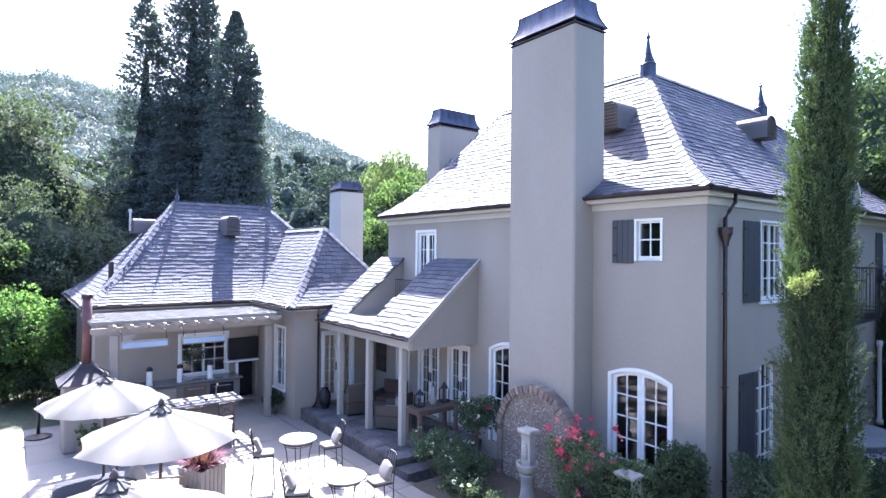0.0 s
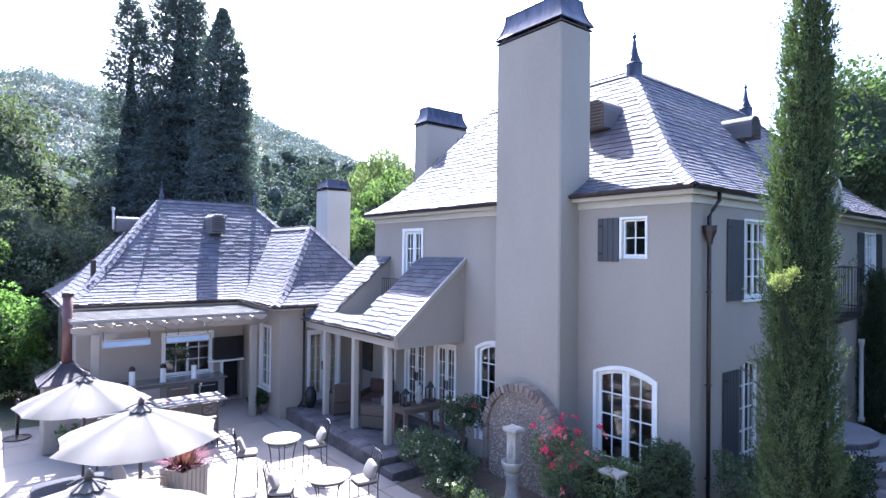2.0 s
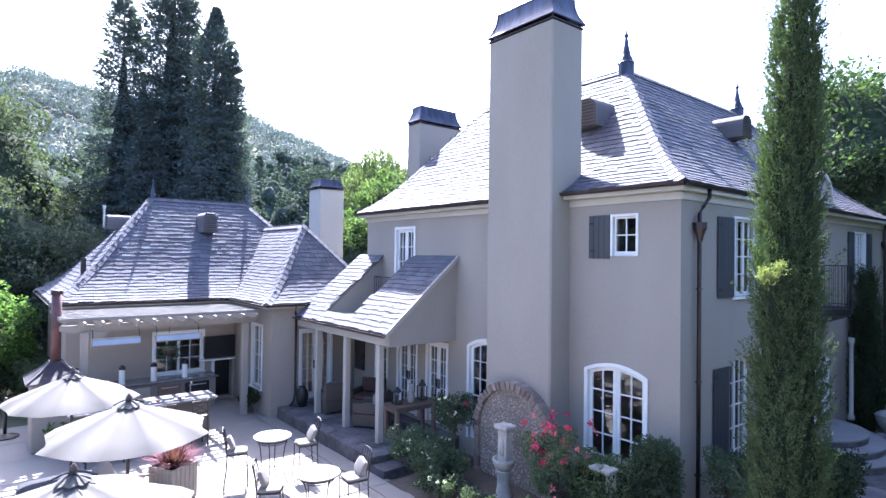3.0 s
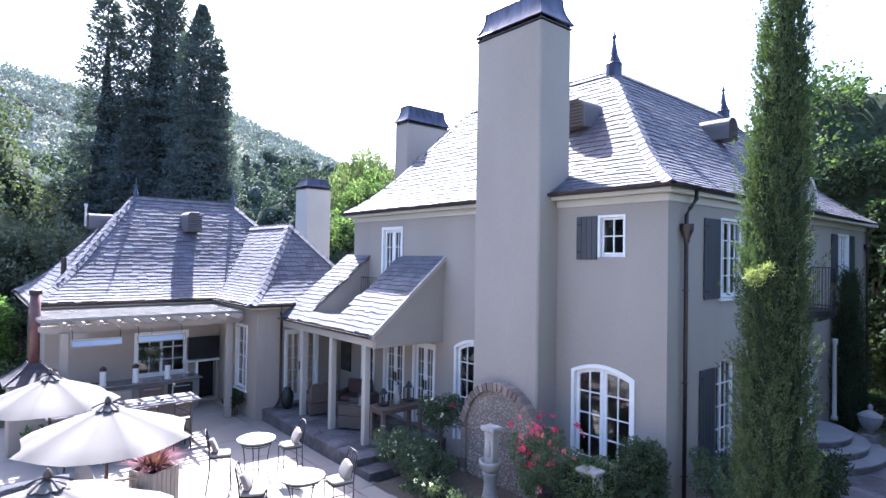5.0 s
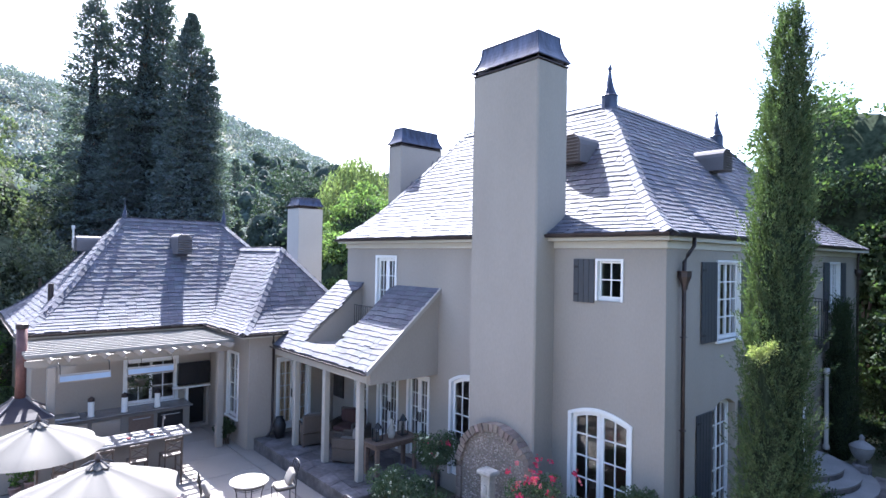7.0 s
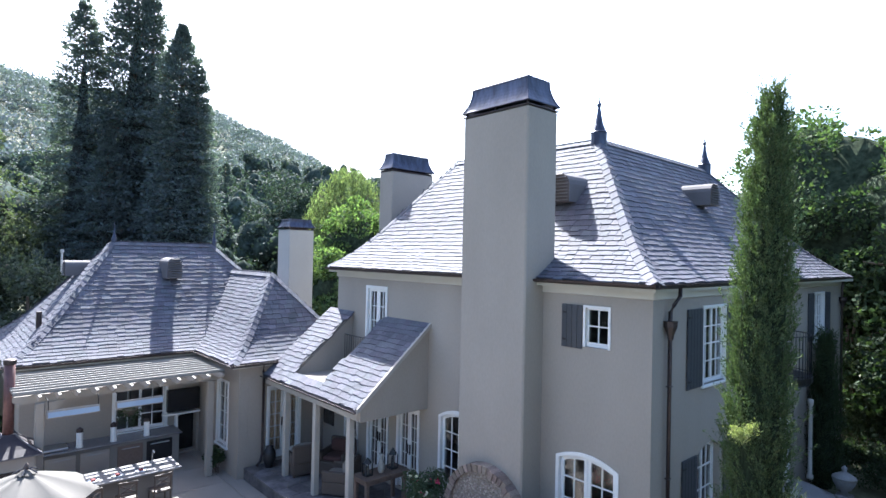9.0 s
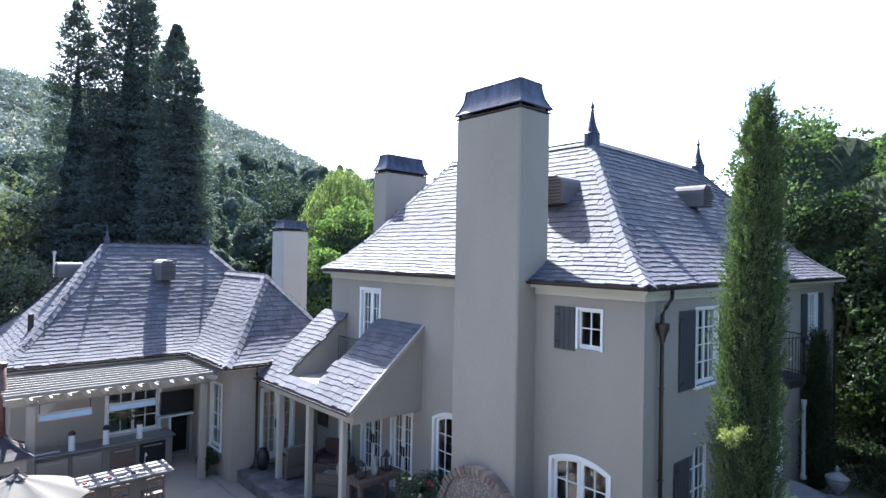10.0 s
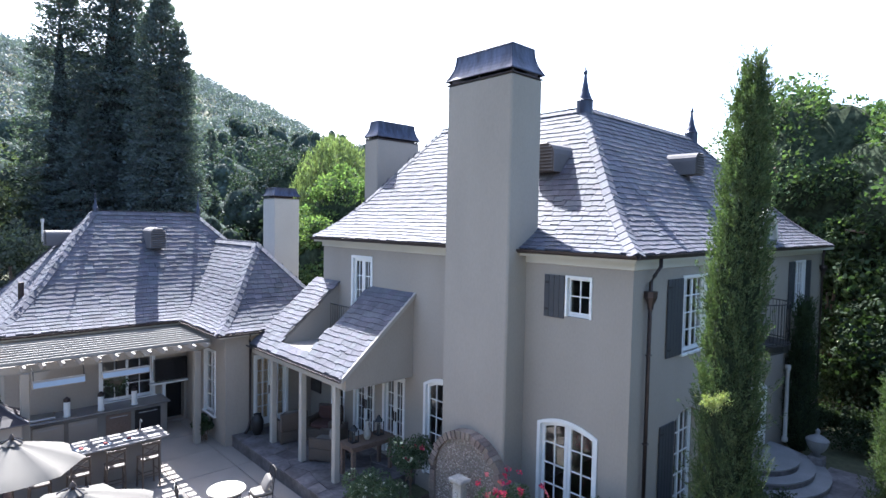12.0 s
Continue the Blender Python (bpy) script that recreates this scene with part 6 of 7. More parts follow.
broad_tree("plane_tree", -2.7, 19.8, 13.5, 4.3, LEAF_PLANE, "large broad-leaved tree lit from behind", 53, 140, 270, 0.18, low=-0.8, squash=0.46, facing=False, core=0.76, lump=0.2)
broad_tree("plane_tree", 2.4, 18.6, 12.4, 4.4, LEAF_PLANE, "large broad-leaved tree lit from behind", 54, 140, 270, 0.18, low=-0.8, squash=0.46, facing=False, core=0.76, lump=0.2)
broad_tree("plane_tree", 6.4, 13.5, 10.5, 3.6, LEAF_SHADE, "dark broad-leaved tree beside the path", 55, 100, 300, 0.17, low=-0.8, squash=0.5, core=0.66)
broad_tree("plane_tree", -6.5, 27.0, 10.4, 4.5, LEAF_OAK, "broad-leaved tree behind the house", 56, 100, 110, 0.3, low=-0.8, squash=0.46)
broad_tree("oak_tree", -38.5, -10.5, 14.5, 6.0, LEAF_OAK, "large grey-green oak behind the wing", 61, 150, 230, 0.22, low=-0.9, squash=0.5, facing=False, core=0.72, inner_leaves=60, lump=0.22)
broad_tree("oak_tree", -36.5, -16.0, 13.5, 5.5, LEAF_OAK, "large grey-green oak behind the wing", 62, 120, 230, 0.22, low=-0.9, squash=0.5, facing=False, core=0.72, inner_leaves=60, lump=0.22)
broad_tree("oak_tree", -27.5, -9.0, 8.0, 3.2, LEAF_OAK, "grey-green tree behind the wing", 63, 80, 260, 0.14, low=-0.95, squash=0.5, inner_leaves=60, facing=False, core=0.7, lump=0.25)
broad_tree("oak_tree", -24.5, -12.2, 7.2, 3.0, LEAF_MAPLE, "yellow-green tree behind the wing", 64, 70, 260, 0.14, low=-0.95, squash=0.5, inner_leaves=60, facing=False, core=0.7, lump=0.25)
broad_tree("oak_tree", -25.0, -6.2, 6.2, 2.5, LEAF_OAK, "dark green tree behind the wing", 65, 60, 240, 0.14, low=-0.95, squash=0.5)
broad_tree("young_tree", -18.2, -9.45, 3.75, 1.6, LEAF_LIME, "bright green young tree by the patio", 66, 110, 130, 0.11, low=-0.95, squash=0.5, inner_leaves=40, facing=False, core=0.5, lump=0.2)
broad_tree("young_tree", -21.0, -11.4, 4.6, 1.9, LEAF_DARK, "dark green bushy tree by the patio", 67, 60, 220, 0.13, low=-0.95, squash=0.5, inner_leaves=60)


def woodland():
    """Far woods on the slope, one mass of many crowns, and unseen crowns added to block sky light."""
    rs = np.random.RandomState(71)
    def lump_quads(c, r, rows, seg):
        """A small uneven dark dome round a point, painted as the shade inside a crown."""
        e = np.linspace(-0.9, 1.5, rows + 1)[:, None]
        w = np.linspace(0, 2 * math.pi, seg + 1)[None]
        rr = r * (1 + 0.09 * rs.normal(size=(rows + 1, seg + 1)))
        rr[:, -1] = rr[:, 0]
        q = np.asarray(c) + np.stack([rr * np.cos(e) * np.cos(w), rr * np.cos(e) * np.sin(w), rr * np.sin(e) + 0 * w], -1)
        return np.stack([q[:-1, :-1], q[:-1, 1:], q[1:, 1:], q[1:, :-1]], 2).reshape(-1, 4, 3)

    def crowns(count, clumps, per, leaf, lump, rows, seg):
        made = []
        for _ in range(count):
            p, d, mids = crown_points(rs, (0, 0, 0.58), 0.34, 0.34, clumps, lump, per, -0.9)
            lumps = [lump_quads(c, lump * 0.62, rows, seg) for c in mids] + [lump_quads((0, 0, 0.55), 0.28, rows, seg + 3)]
            made.append((leaves(rs, p, leaf, d, 0.5, 0.7, True), np.concatenate(lumps)))
        return made

    fine, middle, coarse = crowns(7, 18, 84, 0.034, 0.15, 3, 6), crowns(6, 14, 44, 0.05, 0.15, 3, 5), crowns(4, 8, 12, 0.09, 0.2, 3, 5)
    inner = []
    out, spots, tries = [], [], 0
    while len(out) < 320 and tries < 9000:
        tries += 1
        w = radians(rs.uniform(138, 186))
        r = 47 + 145 * rs.random() ** 0.8
        x, y = 4.9 + r * math.cos(w), -9 + r * math.sin(w)
        h = rs.uniform(6.5, 13.0)
        if any((x - a) ** 2 + (y - b) ** 2 < (0.34 * (h + c)) ** 2 for a, b, c in spots):
            continue
        spots.append((x, y, h))
        turn = rs.uniform(0, 6.28)
        c, s = math.cos(turn), math.sin(turn)
        wide = rs.uniform(0.85, 1.2)
        spin = np.array([[c, s, 0], [-s, c, 0], [0, 0, 1]])
        at = np.array([x, y, ground_height(x, y) - 0.3])
        leafage, lumps = fine[rs.randint(7)] if r < 84 else middle[rs.randint(6)]
        out.append((leafage * h * np.array([wide, wide, 1])) @ spin + at)
        inner.append((lumps * h * np.array([wide, wide, 1])) @ spin + at)
    # Unseen crowns round the camera side, added to cut low sky light.
    for _ in range(260):
        w, r = radians(rs.uniform(-150, 84)), rs.uniform(19, 44)
        x, y = 4.9 + r * math.cos(w), -9 + r * math.sin(w)
        at, h = np.array([x, y, ground_height(x, y) - 0.3]), rs.uniform(7, 10)
        leafage, lumps = coarse[rs.randint(4)]
        out.append(leafage * h + at)
        inner.append(lumps * h + at)
    # Row of unseen crowns, added to keep sky light off the side wall.
    for i in range(13):
        at, h = np.array([13.5 + 2.0 * (i % 2), -12 + 2.4 * i, -0.3]), rs.uniform(6.5, 8.5)
        out.append(fine[i % 7][0] * h + at)
        inner.append(fine[i % 7][1] * h + at)
    me = quads_mesh("woodland", np.concatenate(out), LEAF_FAR)
    woods = tagged(new("woodland", me), "dense green woods covering the slope behind, with unseen crowns added to block sky", "woods", "", "stuff")
    # Dark domes under the leaves put the crowns' inner shade into colour.
    part("inner_growth", welded_mesh("inner_growth", np.concatenate(inner), WOOD_SHADE), WOOD_SHADE, woods, kind="stuff")
    small = []
    stock2 = []
    for i in range(6):
        p, d, _ = crown_points(rs, (0, 0, 0.4), 0.46, 0.36, 6, 0.26, 9, -0.3)
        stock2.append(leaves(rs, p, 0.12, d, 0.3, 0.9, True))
    for _ in range(3200):
        w, r = radians(rs.uniform(144, 182)), rs.uniform(205, 450)
        x, y = 4.9 + r * math.cos(w), -9 + r * math.sin(w)
        small.append(stock2[rs.randint(6)] * rs.uniform(4, 10) + np.array([x, y, ground_height(x, y) - 0.8]))
    me = quads_mesh("hillside_scrub", np.concatenate(small), HAZED_HILL_LEAF)
    tagged(new("hillside_scrub", me), "scrub oaks dotted over the distant hill, haze put into their colour", "scrub", "", "stuff")


woodland()


def shrub(name, x, y, rx, ry, h, mat, label, seed, n=2600, leaf=0.075, blooms=(), z0=0.05, top_bloom=False):
    rs = np.random.RandomState(seed)
    t = thing(name, (x, y, z0), label, "shrub")
    mids = [np.array([x + rs.uniform(-0.7, 0.7) * rx, y + rs.uniform(-0.7, 0.7) * ry, z0 + h * rs.uniform(0.35, 0.85)]) for _ in range(26)]
    ps, ds = [], []
    for c in mids:
        p, d = shell_points(rs, c, min(rx, ry, h) * rs.uniform(0.28, 0.5), n // 26, 0.9, 0.35)
        ps.append(p)
        ds.append(d)
    p, d = np.concatenate(ps), np.concatenate(ds)
    p[:, 2] = np.maximum(p[:, 2], z0 + 0.02)
    part("foliage", quads_mesh("foliage", leaves(rs, p, leaf, d, 0.8, 0.6), mat), mat, t)
    g = Geo()
    for c in mids[:8]:
        g.tube([(x + rs.uniform(-0.1, 0.1), y + rs.uniform(-0.1, 0.1), z0 - 0.08), tuple(c)], 0.015, 5, 0.006, cap=False)
    part("stem", g, BARK, t)
    for mat_b, count, size in blooms:
        c = p[rs.choice(len(p), count)]
        face = unit(np.array([3.0, -7.0, 4.0]) + rs.normal(size=(count, 3)) * 4)
        if top_bloom:
            c[:, 2] = z0 + h * rs.uniform(0.55, 1.05, count)
        c = c + face * 0.05
        c = np.repeat(c, 12, 0) + rs.normal(size=(count * 12, 3)) * size * 0.28
        part("blossom", quads_mesh("blossom", leaves(rs, c, size * 0.6, np.repeat(face, 12, 0), 0.8, 0.9), mat_b), mat_b, t)
    return t


def clipped_hedge(x0, x1, y0, y1, h, mat, label, seed, n):
    """A trimmed hedge: small leaves over a rounded block, with a dark inside that paints its depth shade."""
    rs = np.random.RandomState(seed)
    mid, half = np.array([(x0 + x1) / 2, (y0 + y1) / 2, h / 2]), np.array([(x1 - x0) / 2, (y1 - y0) / 2, h / 2])
    t = thing("hedge", (mid[0], mid[1], 0), label, "hedge")
    d = rs.normal(size=(n, 3))
    d = d / (np.abs(d) ** 5).sum(1, keepdims=True) ** 0.2
    bulge = np.array([noise.noise(Vector(v * half * 7.0) + Vector((seed, 0, 0))) for v in d])
    p = mid + d * half * (0.97 - 0.2 * rs.random(n) ** 2 + 0.2 * bulge)[:, None]
    p[:, 2] = np.maximum(p[:, 2], 0.02)
    part("foliage", quads_mesh("foliage", leaves(rs, p, 0.034, unit(d), 0.8, 0.6), mat), mat, t)
    # Inner leaves take a darker material as the shade within the hedge.
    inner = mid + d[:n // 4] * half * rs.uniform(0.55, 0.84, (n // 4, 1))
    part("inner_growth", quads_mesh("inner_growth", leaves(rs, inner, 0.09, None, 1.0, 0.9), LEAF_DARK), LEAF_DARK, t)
    g = Geo()
    for k in range(4):
        x = x0 + (x1 - x0) * (k + 0.5) / 4
        g.tube([(x, mid[1], -0.05), (x + 0.05, mid[1], h * 0.7)], 0.02, 5, 0.008, cap=False)
    part("stem", g, BARK, t)


LEAF_HEDGE = leaf_material("hedge_leaves", (0.13, 0.165, 0.09), 0.35)
LEAF_ROSE = leaf_material("rose_leaves", (0.10, 0.13, 0.085), 0.35)
LEAF_SHRUB = leaf_material("garden_shrub_leaves", (0.07, 0.092, 0.06), 0.35)
ROSE = leaf_material("red_petals", (0.56, 0.06, 0.14), 0.3, vary=0.2, hue=0.01)
PINK = leaf_material("pink_petals", (0.70, 0.20, 0.25), 0.3, vary=0.2, hue=0.01)
PALE = leaf_material("white_petals", (0.75, 0.72, 0.66), 0.3, vary=0.1, hue=0.01)
YELLOW = leaf_material("yellow_petals", (0.7, 0.55, 0.12), 0.3, vary=0.1, hue=0.01)
shrub("rose_bush", -1.55, -1.3, 0.72, 0.5, 1.75, LEAF_ROSE, "rose bush with red blooms against the wall", 81, 9000, 0.042, ((ROSE, 32, 0.085), (PINK, 16, 0.07)), top_bloom=True)
shrub("rose_bush", -1.05, -2.0, 0.55, 0.4, 0.75, LEAF_SHRUB, "low rose bush with pink blooms", 82, 2200, 0.06, ((PINK, 14, 0.09),))
clipped_hedge(-1.42, -0.38, -1.36, -0.25, 1.24, LEAF_HEDGE, "clipped mid-green hedge under the arched door", 83, 13000)
clipped_hedge(-0.5, 0.22, -0.85, -0.15, 1.72, LEAF_SHRUB, "clipped dark green hedge at the corner", 84, 15000)
shrub("white_flower_bush", -4.95, -1.85, 0.8, 0.55, 0.95, LEAF_ROSE, "low leafy bush dotted with white flowers", 86, 9500, 0.045, ((PALE, 60, 0.045),))
shrub("white_flower_bush", -4.2, -1.75, 0.6, 0.5, 0.75, LEAF_ROSE, "low leafy bush with a few white flowers", 85, 6000, 0.045, ((PALE, 12, 0.05),))
standard = shrub("standard_rose", -4.75, -0.95, 0.52, 0.45, 0.95, LEAF_SHRUB, "rose trained on a bare stem, pink and white blooms", 87, 6500, 0.045, ((PALE, 12, 0.07), (ROSE, 5, 0.09)), z0=0.72)
part("trunk", Geo().tube([(-4.75, -0.95, -0.02), (-4.73, -0.96, 0.5), (-4.75, -0.95, 1.05)], 0.026, 7, 0.018), BARK, standard)
shrub("white_flower_bush", -3.5, -2.35, 0.6, 0.3, 0.6, LEAF_SHRUB, "low bush with white flowers", 88, 2600, 0.05, ((PALE, 18, 0.06),))
shrub("white_flower_bush", -2.4, -2.3, 0.5, 0.3, 0.55, LEAF_SHRUB, "low bush with white and yellow flowers", 89, 2200, 0.05, ((PALE, 8, 0.06), (YELLOW, 4, 0.09)))
shrub("lavender_bush", 0.75, 0.55, 0.52, 0.85, 1.75, LEAF_SHRUB, "dark grey-green rounded bush by the side wall", 90, 9000, 0.045)
shrub("lavender_bush", 1.25, 2.7, 0.75, 0.9, 1.25, LEAF_DARK, "dark grey-green rounded bush by the side wall", 91, 9000, 0.05)
shrub("lavender_bush", 0.9, 4.2, 0.6, 0.8, 0.9, LEAF_DARK, "dark rounded bush by the side wall", 92, 3000, 0.06)
shrub("hedge", -15.6, -7.9, 1.3, 0.6, 1.5, LEAF_DARK, "dark green hedge at the end of the patio", 99, 7000, 0.08)
shrub("hedge", -17.6, -8.6, 1.3, 0.6, 1.2, LEAF_DARK, "dark green hedge at the end of the patio", 100, 6000, 0.08)
shrub("corner_plant", -11.8, -3.0, 0.5, 0.2, 0.72, LEAF_DARK, "dark plant in the corner by the wing", 93, 1800, 0.07)

# ---- fountain wall ----
stone_arch = thing("fountain_arch", (-3.18, -0.72, 0), "round-topped pebble wall panel edged with cut stone", "wall panel")
AX, AZ, AR = -3.18, 1.08, 1.06
ring = [(AX - AR, -0.592, -0.05)] + [(AX - AR * math.cos(math.pi * i / 24), -0.592, AZ + AR * math.sin(math.pi * i / 24)) for i in range(25)] + [(AX + AR, -0.592, -0.05)]
part("panel", Geo().prism(ring, (0, -0.16, 0)), MORTAR, stone_arch)
for i in range(30):
    a, b = math.pi * i / 30 + 0.004, math.pi * (i + 1) / 30 - 0.004
    q = [(AX - r * math.cos(w), -0.594, AZ + r * math.sin(w)) for r, w in ((AR - 0.12, a), (AR + 0.03, a), (AR + 0.03, b), (AR - 0.12, b))]
    part("voussoir", Geo().prism(q, (0, -0.2 - 0.02 * ((i * 7) % 4), 0)), VOUSSOIR, stone_arch)
for s in (-1, 1):
    for i in range(5):
        x0, x1 = sorted((AX + s * (AR - 0.12), AX + s * (AR + 0.03)))
        part("jamb_stone", Geo().box(x0, x1, -0.815, -0.594, -0.04 + i * 0.222, 0.172 + i * 0.222, 0.012), VOUSSOIR, stone_arch)
rs = np.random.RandomState(9)
peb = Geo()
for i in range(40):
    for j in range(47):
        px, pz = AX - 0.94 + (i + 0.5 * (j % 2)) * 0.0475 + rs.uniform(-0.02, 0.02), 0.0 + j * 0.0455 + rs.uniform(-0.02, 0.02)
        if (pz > AZ and math.hypot(px - AX, pz - AZ) > AR - 0.14) or abs(px - AX) > AR - 0.14:
            continue
        a, b, c = rs.uniform(0.015, 0.032), rs.uniform(0.014, 0.026), rs.uniform(0.01, 0.026)
        peb.add([(px - a, -0.752, pz), (px, -0.752, pz - b), (px + a, -0.752, pz), (px, -0.752, pz + b), (px, -0.754 - c, pz)], [(0, 1, 4), (1, 2, 4), (2, 3, 4), (3, 0, 4)])
part("pebble_facing", peb.mesh("pebble_facing", PEBBLE), PEBBLE, stone_arch, kind="stuff")

fountain = thing("stone_fountain", (-2.85, -1.3, 0), "pale carved stone pedestal fountain with a bowl", "fountain")
part("pedestal", Geo().lathe([(0.24, -0.02), (0.24, 0.08), (0.2, 0.12), (0.16, 0.3), (0.16, 0.5), (0.19, 0.58), (0.2, 0.62)], 18, -2.85, -1.3), LIMESTONE, fountain, smooth=True)
part("bowl", Geo().lathe([(0.18, 0.62), (0.25, 0.7), (0.28, 0.78), (0.28, 0.83), (0.245, 0.83), (0.2, 0.76)], 22, -2.85, -1.3), LIMESTONE, fountain, smooth=True)
part("column", Geo().box(-3.0, -2.7, -1.38, -1.16, 0.76, 1.38, 0.015), LIMESTONE, fountain)
part("capital", Geo().box(-3.08, -2.62, -1.46, -1.08, 1.382, 1.47, 0.025), LIMESTONE, fountain)
part("panel_relief", Geo().lathe([(0.07, 0.9), (0.09, 0.95), (0.09, 1.1), (0.05, 1.2)], 10, -2.85, -1.37), LIMESTONE, fountain)
for ob in fountain.children:
    for v in ob.data.vertices:
        v.co.x, v.co.y = -2.85 + (v.co.x + 2.85) * 0.78, -1.3 + (v.co.y + 1.3) * 0.78
bench = thing("garden_table", (-0.75, -1.0, 0), "small pale stone slab table among the shrubs", "table")
part("tabletop", Geo().box(-0.96, -0.56, -1.2, -0.9, 1.16, 1.22, 0.015), LIMESTONE, bench)
for x in (-0.88, -0.64):
    part("leg", Geo().box(x - 0.06, x + 0.06, -1.1, -0.94, 0.0, 1.158, 0.015), LIMESTONE, bench)

# ---- side path and planting ----
path = thing("side_path", (2.2, 8, 0), "grey stone path along the side of the house", "path", kind="structure")
for i in range(3):
    for j in range(5):
        part("paver", Geo().box(1.0 + i * 0.85, 1.0 + i * 0.85 + 0.84, 4.5 + j * 0.95, 4.5 + j * 0.95 + 0.94, -0.1, -0.012 + 0.004 * ((i + j) % 3), 0.006), FLAG, path)
broad_tree("laurel_tree", 1.9, 14.2, 5.2, 2.1, LEAF_SHADE, "dark bushy laurel beyond the entrance", 94, 70, 110, 0.18, low=-1, squash=0.5)
broad_tree("laurel_tree", 4.6, 11.6, 4.6, 1.9, LEAF_SHADE, "dark bushy laurel beside the path", 95, 70, 110, 0.18, low=-1, squash=0.5)
broad_tree("laurel_tree", 5.2, 8.4, 3.6, 1.5, LEAF_SHADE, "dark bushy laurel beside the path", 96, 60, 110, 0.16, low=-1, squash=0.5)
broad_tree("laurel_tree", -0.8, 16.0, 6.0, 2.2, LEAF_PLANE, "dark bushy laurel behind the house", 97, 70, 110, 0.2, low=-1, squash=0.5)
shrub("ground_cover", 1.5, 11.8, 1.3, 1.7, 0.7, LEAF_DARK, "low dark ground cover beyond the entrance", 101, 6000, 0.08)
# Dark hedge and ground cover added to darken ground that the sun reaches.
shrub("hedge", 0.2, 14.4, 1.3, 0.8, 1.5, LEAF_DARK, "dark hedge beyond the entrance", 102, 6000, 0.08)
shrub("ground_cover", -0.05, 12.6, 0.9, 1.6, 0.6, LEAF_DARK, "low dark ground cover beyond the entrance", 103, 6500, 0.07)
shrub("ground_cover", 3.9, 9.5, 0.9, 3.2, 0.5, LEAF_DARK, "low dark ground cover beside the path", 98, 6000, 0.08)

# ---- pots beside the oven ----
POT_PINK = material("weathered_clay_pot", (0.22, 0.14, 0.12), 0.85, grain=0.15, grain_scale=25, stain=0.2, stain_scale=6, bump=0.15)
for px, py, h, r, seed in ((-11.0, -7.92, 0.24, 0.12, 1), (-11.0, -7.62, 0.3, 0.14, 2)):
    pot = thing("flower_pot", (px, py, 0), "weathered clay pot with a leafy plant by the oven", "pot", "pots beside the oven")
    part("body", Geo().lathe([(r * 0.62, 0.0), (r * 0.7, 0.03), (r * 0.95, h * 0.8), (r, h * 0.84), (r, h), (r * 0.88, h), (r * 0.86, h * 0.86)], 16, px, py), POT_PINK, pot, smooth=True)
    prs = np.random.RandomState(seed)
    pp = np.array([px, py, h + 0.16]) + prs.normal(size=(90, 3)) * np.array([0.06, 0.06, 0.12])
    pp[:, 2] = np.maximum(pp[:, 2], h - 0.02)
    part("foliage", quads_mesh("foliage", leaves(prs, pp, 0.12, np.array([0, 0, 0.8]) + 0 * pp, 0.9, 0.35), LEAF_LIME), LEAF_LIME, pot)

# ---- planter with red flax ----
PLANTER_WOOD = material("silvered_planter_wood", (0.27, 0.235, 0.205), 0.8, grain=0.2, grain_scale=18, stain=0.15, bump=0.2, stretch=(1, 1, 0.15))
planter = thing("wooden_planter", (-6.7, -6.3, 0), "square weathered wooden planter tub", "planter")
for i in range(6):
    for s in (0, 1, 2, 3):
        m = Matrix.Translation((-6.7, -6.3, 0)) @ Matrix.Rotation(math.pi / 2 * s + 0.5, 4, "Z")
        part("stave", turned(Geo().box(-0.3 + i * 0.1 + 0.003, -0.2 + i * 0.1 - 0.003, -0.3, -0.27, 0.02, 0.7, 0.004), m), PLANTER_WOOD, planter)
part("soil", turned(Geo().box(-0.27, 0.27, -0.265, 0.265, 0.05, 0.64), Matrix.Translation((-6.7, -6.3, 0)) @ Matrix.Rotation(0.5, 4, "Z")), SOIL, planter)
FLAX = leaf_material("red_flax_blades", (0.15, 0.062, 0.078), 0.15, vary=0.35, hue=0.02)
flax = thing("red_flax", (-6.7, -6.3, 0.64), "spiky pink-red flax plant in the planter", "plant")
rs = np.random.RandomState(12)
q = []
for _ in range(260):
    a, lean, l = rs.uniform(0, 6.28), rs.uniform(0.1, 1.5), rs.uniform(0.3, 0.58)
    d = np.array([math.cos(a) * lean, math.sin(a) * lean, 1.0])
    d /= np.linalg.norm(d)
    s = np.array([-math.sin(a), math.cos(a), 0]) * 0.014
    b = np.array([-6.7 + 0.08 * math.cos(a), -6.3 + 0.08 * math.sin(a), 0.62])
    mid = b + d * l * 0.6
    tip = b + d * l + np.array([math.cos(a), math.sin(a), -0.4]) * 0.12 * lean
    q.append([b - s * 0.7, b + s * 0.7, mid + s, mid - s])
    q.append([mid - s, mid + s, tip + s * 0.1, tip - s * 0.1])
part("blade", quads_mesh("blade", np.array(q), FLAX), FLAX, flax, kind="stuff")

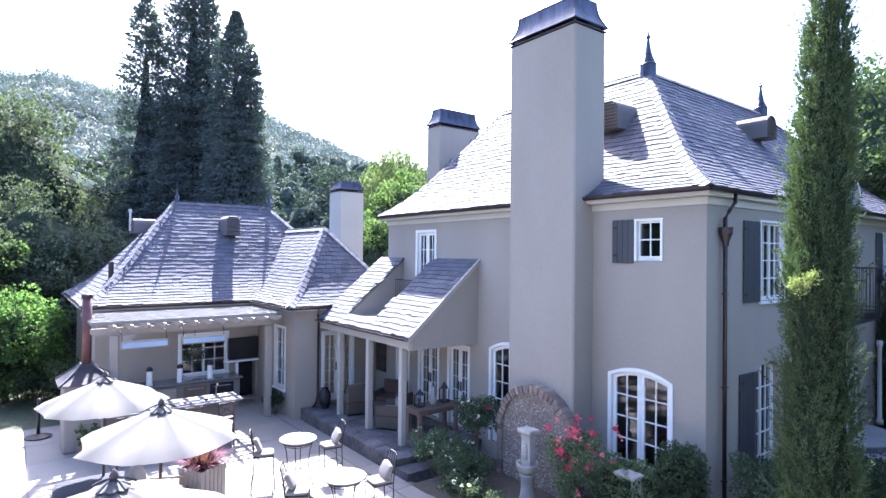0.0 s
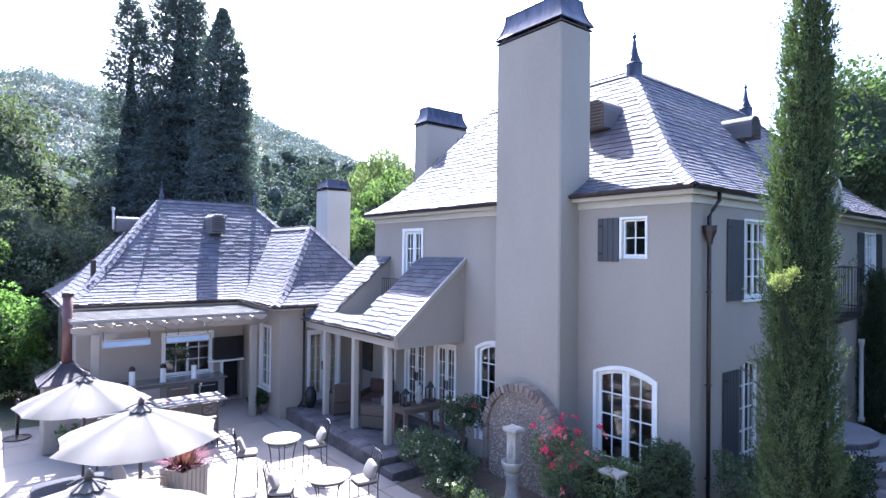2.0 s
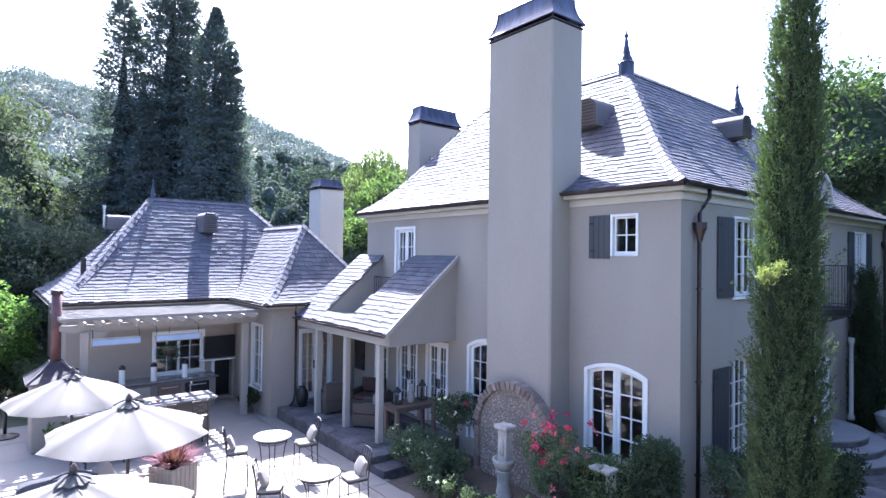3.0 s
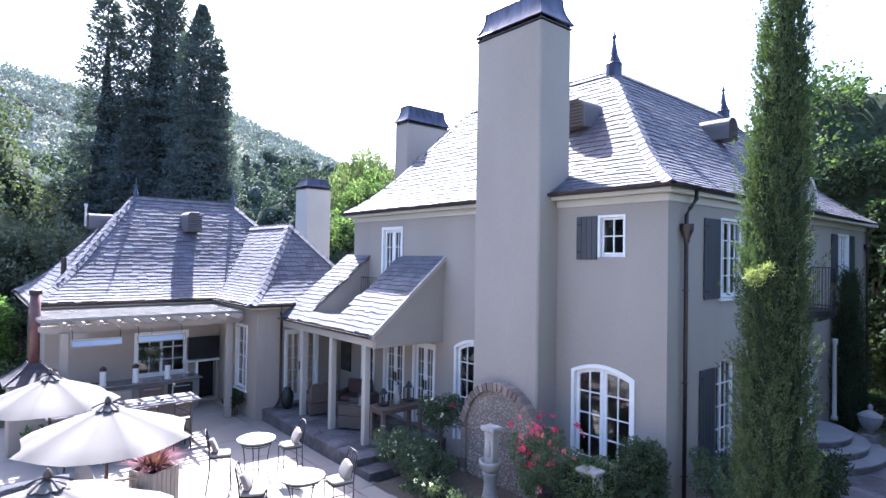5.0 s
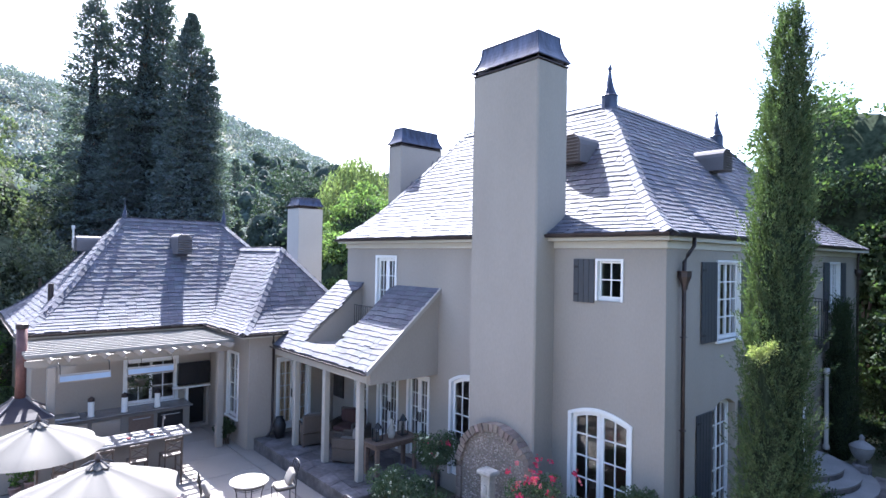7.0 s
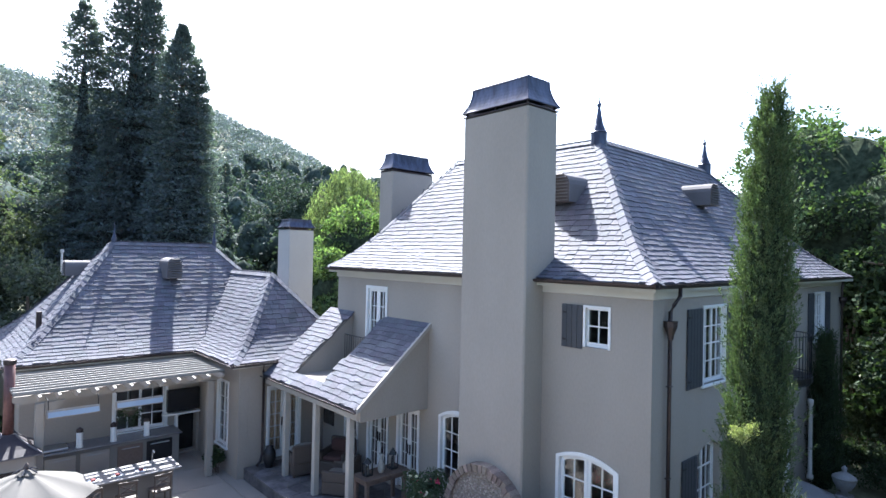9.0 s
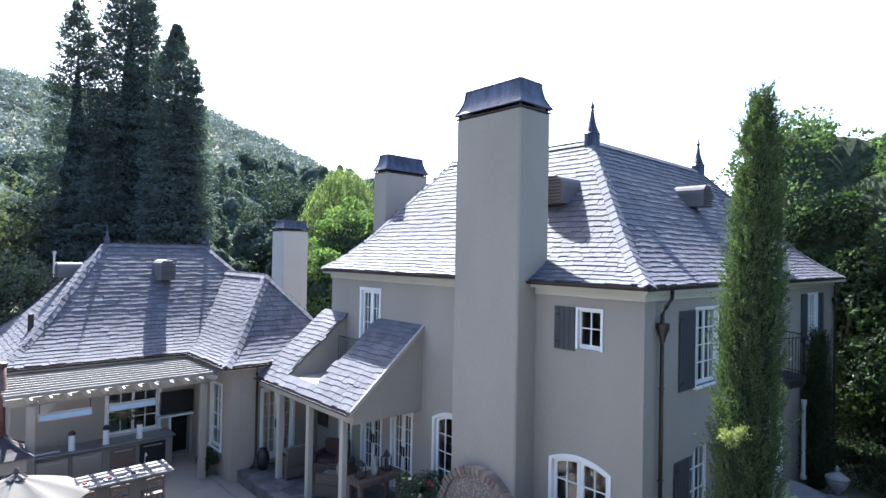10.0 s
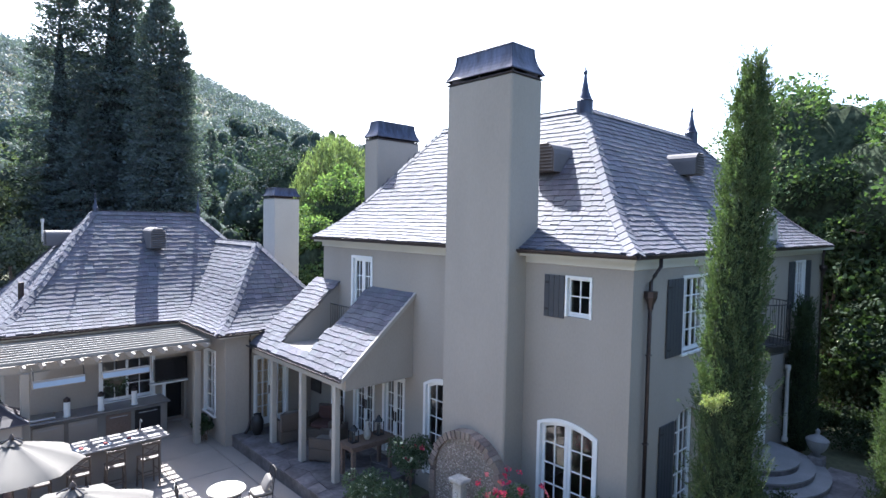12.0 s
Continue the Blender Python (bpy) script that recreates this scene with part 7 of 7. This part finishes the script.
# ---- on the porch ----
console = thing("console_table", (-6.45, -0.95, 0.3), "dark weathered wooden console table on the porch", "table")
part("tabletop", Geo().box(-6.75, -6.15, -1.6, -0.3, 1.06, 1.12, 0.01), OLDWOOD, console)
for x in (-6.68, -6.22):
    for y in (-1.5, -0.4):
        part("leg", Geo().box(x - 0.045, x + 0.045, y - 0.045, y + 0.045, 0.302, 1.058, 0.008), OLDWOOD, console)
part("apron", Geo().box(-6.7, -6.2, -1.54, -0.36, 0.96, 1.058, 0.006), OLDWOOD, console)
for y, h in ((-1.35, 0.42), (-0.6, 0.5)):
    l = thing("porch_lantern", (-6.45, y, 1.12), "dark metal candle lantern on the console", "lantern", "lanterns on the console")
    part("base", Geo().box(-6.55, -6.35, y - 0.1, y + 0.1, 1.121, 1.15, 0.006), IRON, l)
    for sx in (-1, 1):
        for sy in (-1, 1):
            part("bar", Geo().box(-6.45 + sx * 0.085 - 0.01, -6.45 + sx * 0.085 + 0.01, y + sy * 0.085 - 0.01, y + sy * 0.085 + 0.01, 1.15, 1.121 + h * 0.7), IRON, l)
    part("candle", Geo().lathe([(0.045, 1.151), (0.045, 1.15 + h * 0.4)], 10, -6.45, y), CANVAS, l)
    part("roof", Geo().lathe([(0.13, 1.122 + h * 0.7), (0.05, 1.12 + h * 0.92), (0.02, 1.12 + h)], 4, -6.45, y), IRON, l)
vase = thing("tall_vase", (-6.4, -0.98, 1.12), "slim pale ceramic vase on the console", "vase")
part("body", Geo().lathe([(0.06, 1.122), (0.09, 1.2), (0.1, 1.3), (0.05, 1.42), (0.035, 1.52), (0.06, 1.58)], 16, -6.4, -0.98), LIMESTONE, vase, smooth=True)


def armchair(x, y, a, mat, label):
    c = thing("wicker_armchair", (x, y, 0.3), label, "chair", "armchairs on the porch")
    m = Matrix.Translation((x, y, 0.3)) @ Matrix.Rotation(radians(a), 4, "Z")
    part("seat_base", turned(Geo().box(-0.38, 0.38, -0.38, 0.36, 0.04, 0.36, 0.02), m), WICKER, c)
    part("seat_cushion", turned(pad(-0.3, 0.3, -0.38, 0.26, 0.36, 0.5), m), mat, c, smooth=True)
    part("backrest", turned(Geo().box(-0.38, 0.38, 0.28, 0.4, 0.361, 0.86, 0.03), m), WICKER, c)
    for s in (-1, 1):
        part("armrest", turned(Geo().box(min(s * 0.3, s * 0.4), max(s * 0.3, s * 0.4), -0.38, 0.279, 0.361, 0.62, 0.025), m), WICKER, c)
    part("back_cushion", turned(pad(-0.29, 0.29, 0.12, 0.28, 0.48, 0.86), m), mat, c, smooth=True)
    for sx in (-0.33, 0.33):
        for sy in (-0.33, 0.31):
            part("foot", turned(Geo().box(sx - 0.03, sx + 0.03, sy - 0.03, sy + 0.03, 0.0, 0.04), m), DARKWOOD, c)


armchair(-7.75, -1.25, -55, CUSHION, "brown wicker armchair with pale cushions")
armchair(-9.0, -0.6, 30, BRICK_CLOTH, "brown wicker armchair with brick-red cushions")
armchair(-9.55, -1.4, -100, CUSHION, "brown wicker armchair with pale cushions")
jar = thing("porch_jar", (-10.45, -1.95, 0.3), "dark round-shouldered jar by the wall", "jar")
part("body", Geo().lathe([(0.1, 0.302), (0.17, 0.5), (0.18, 0.66), (0.14, 0.8), (0.09, 0.85), (0.11, 0.89)], 16, -10.45, -1.95), IRON, jar, smooth=True)
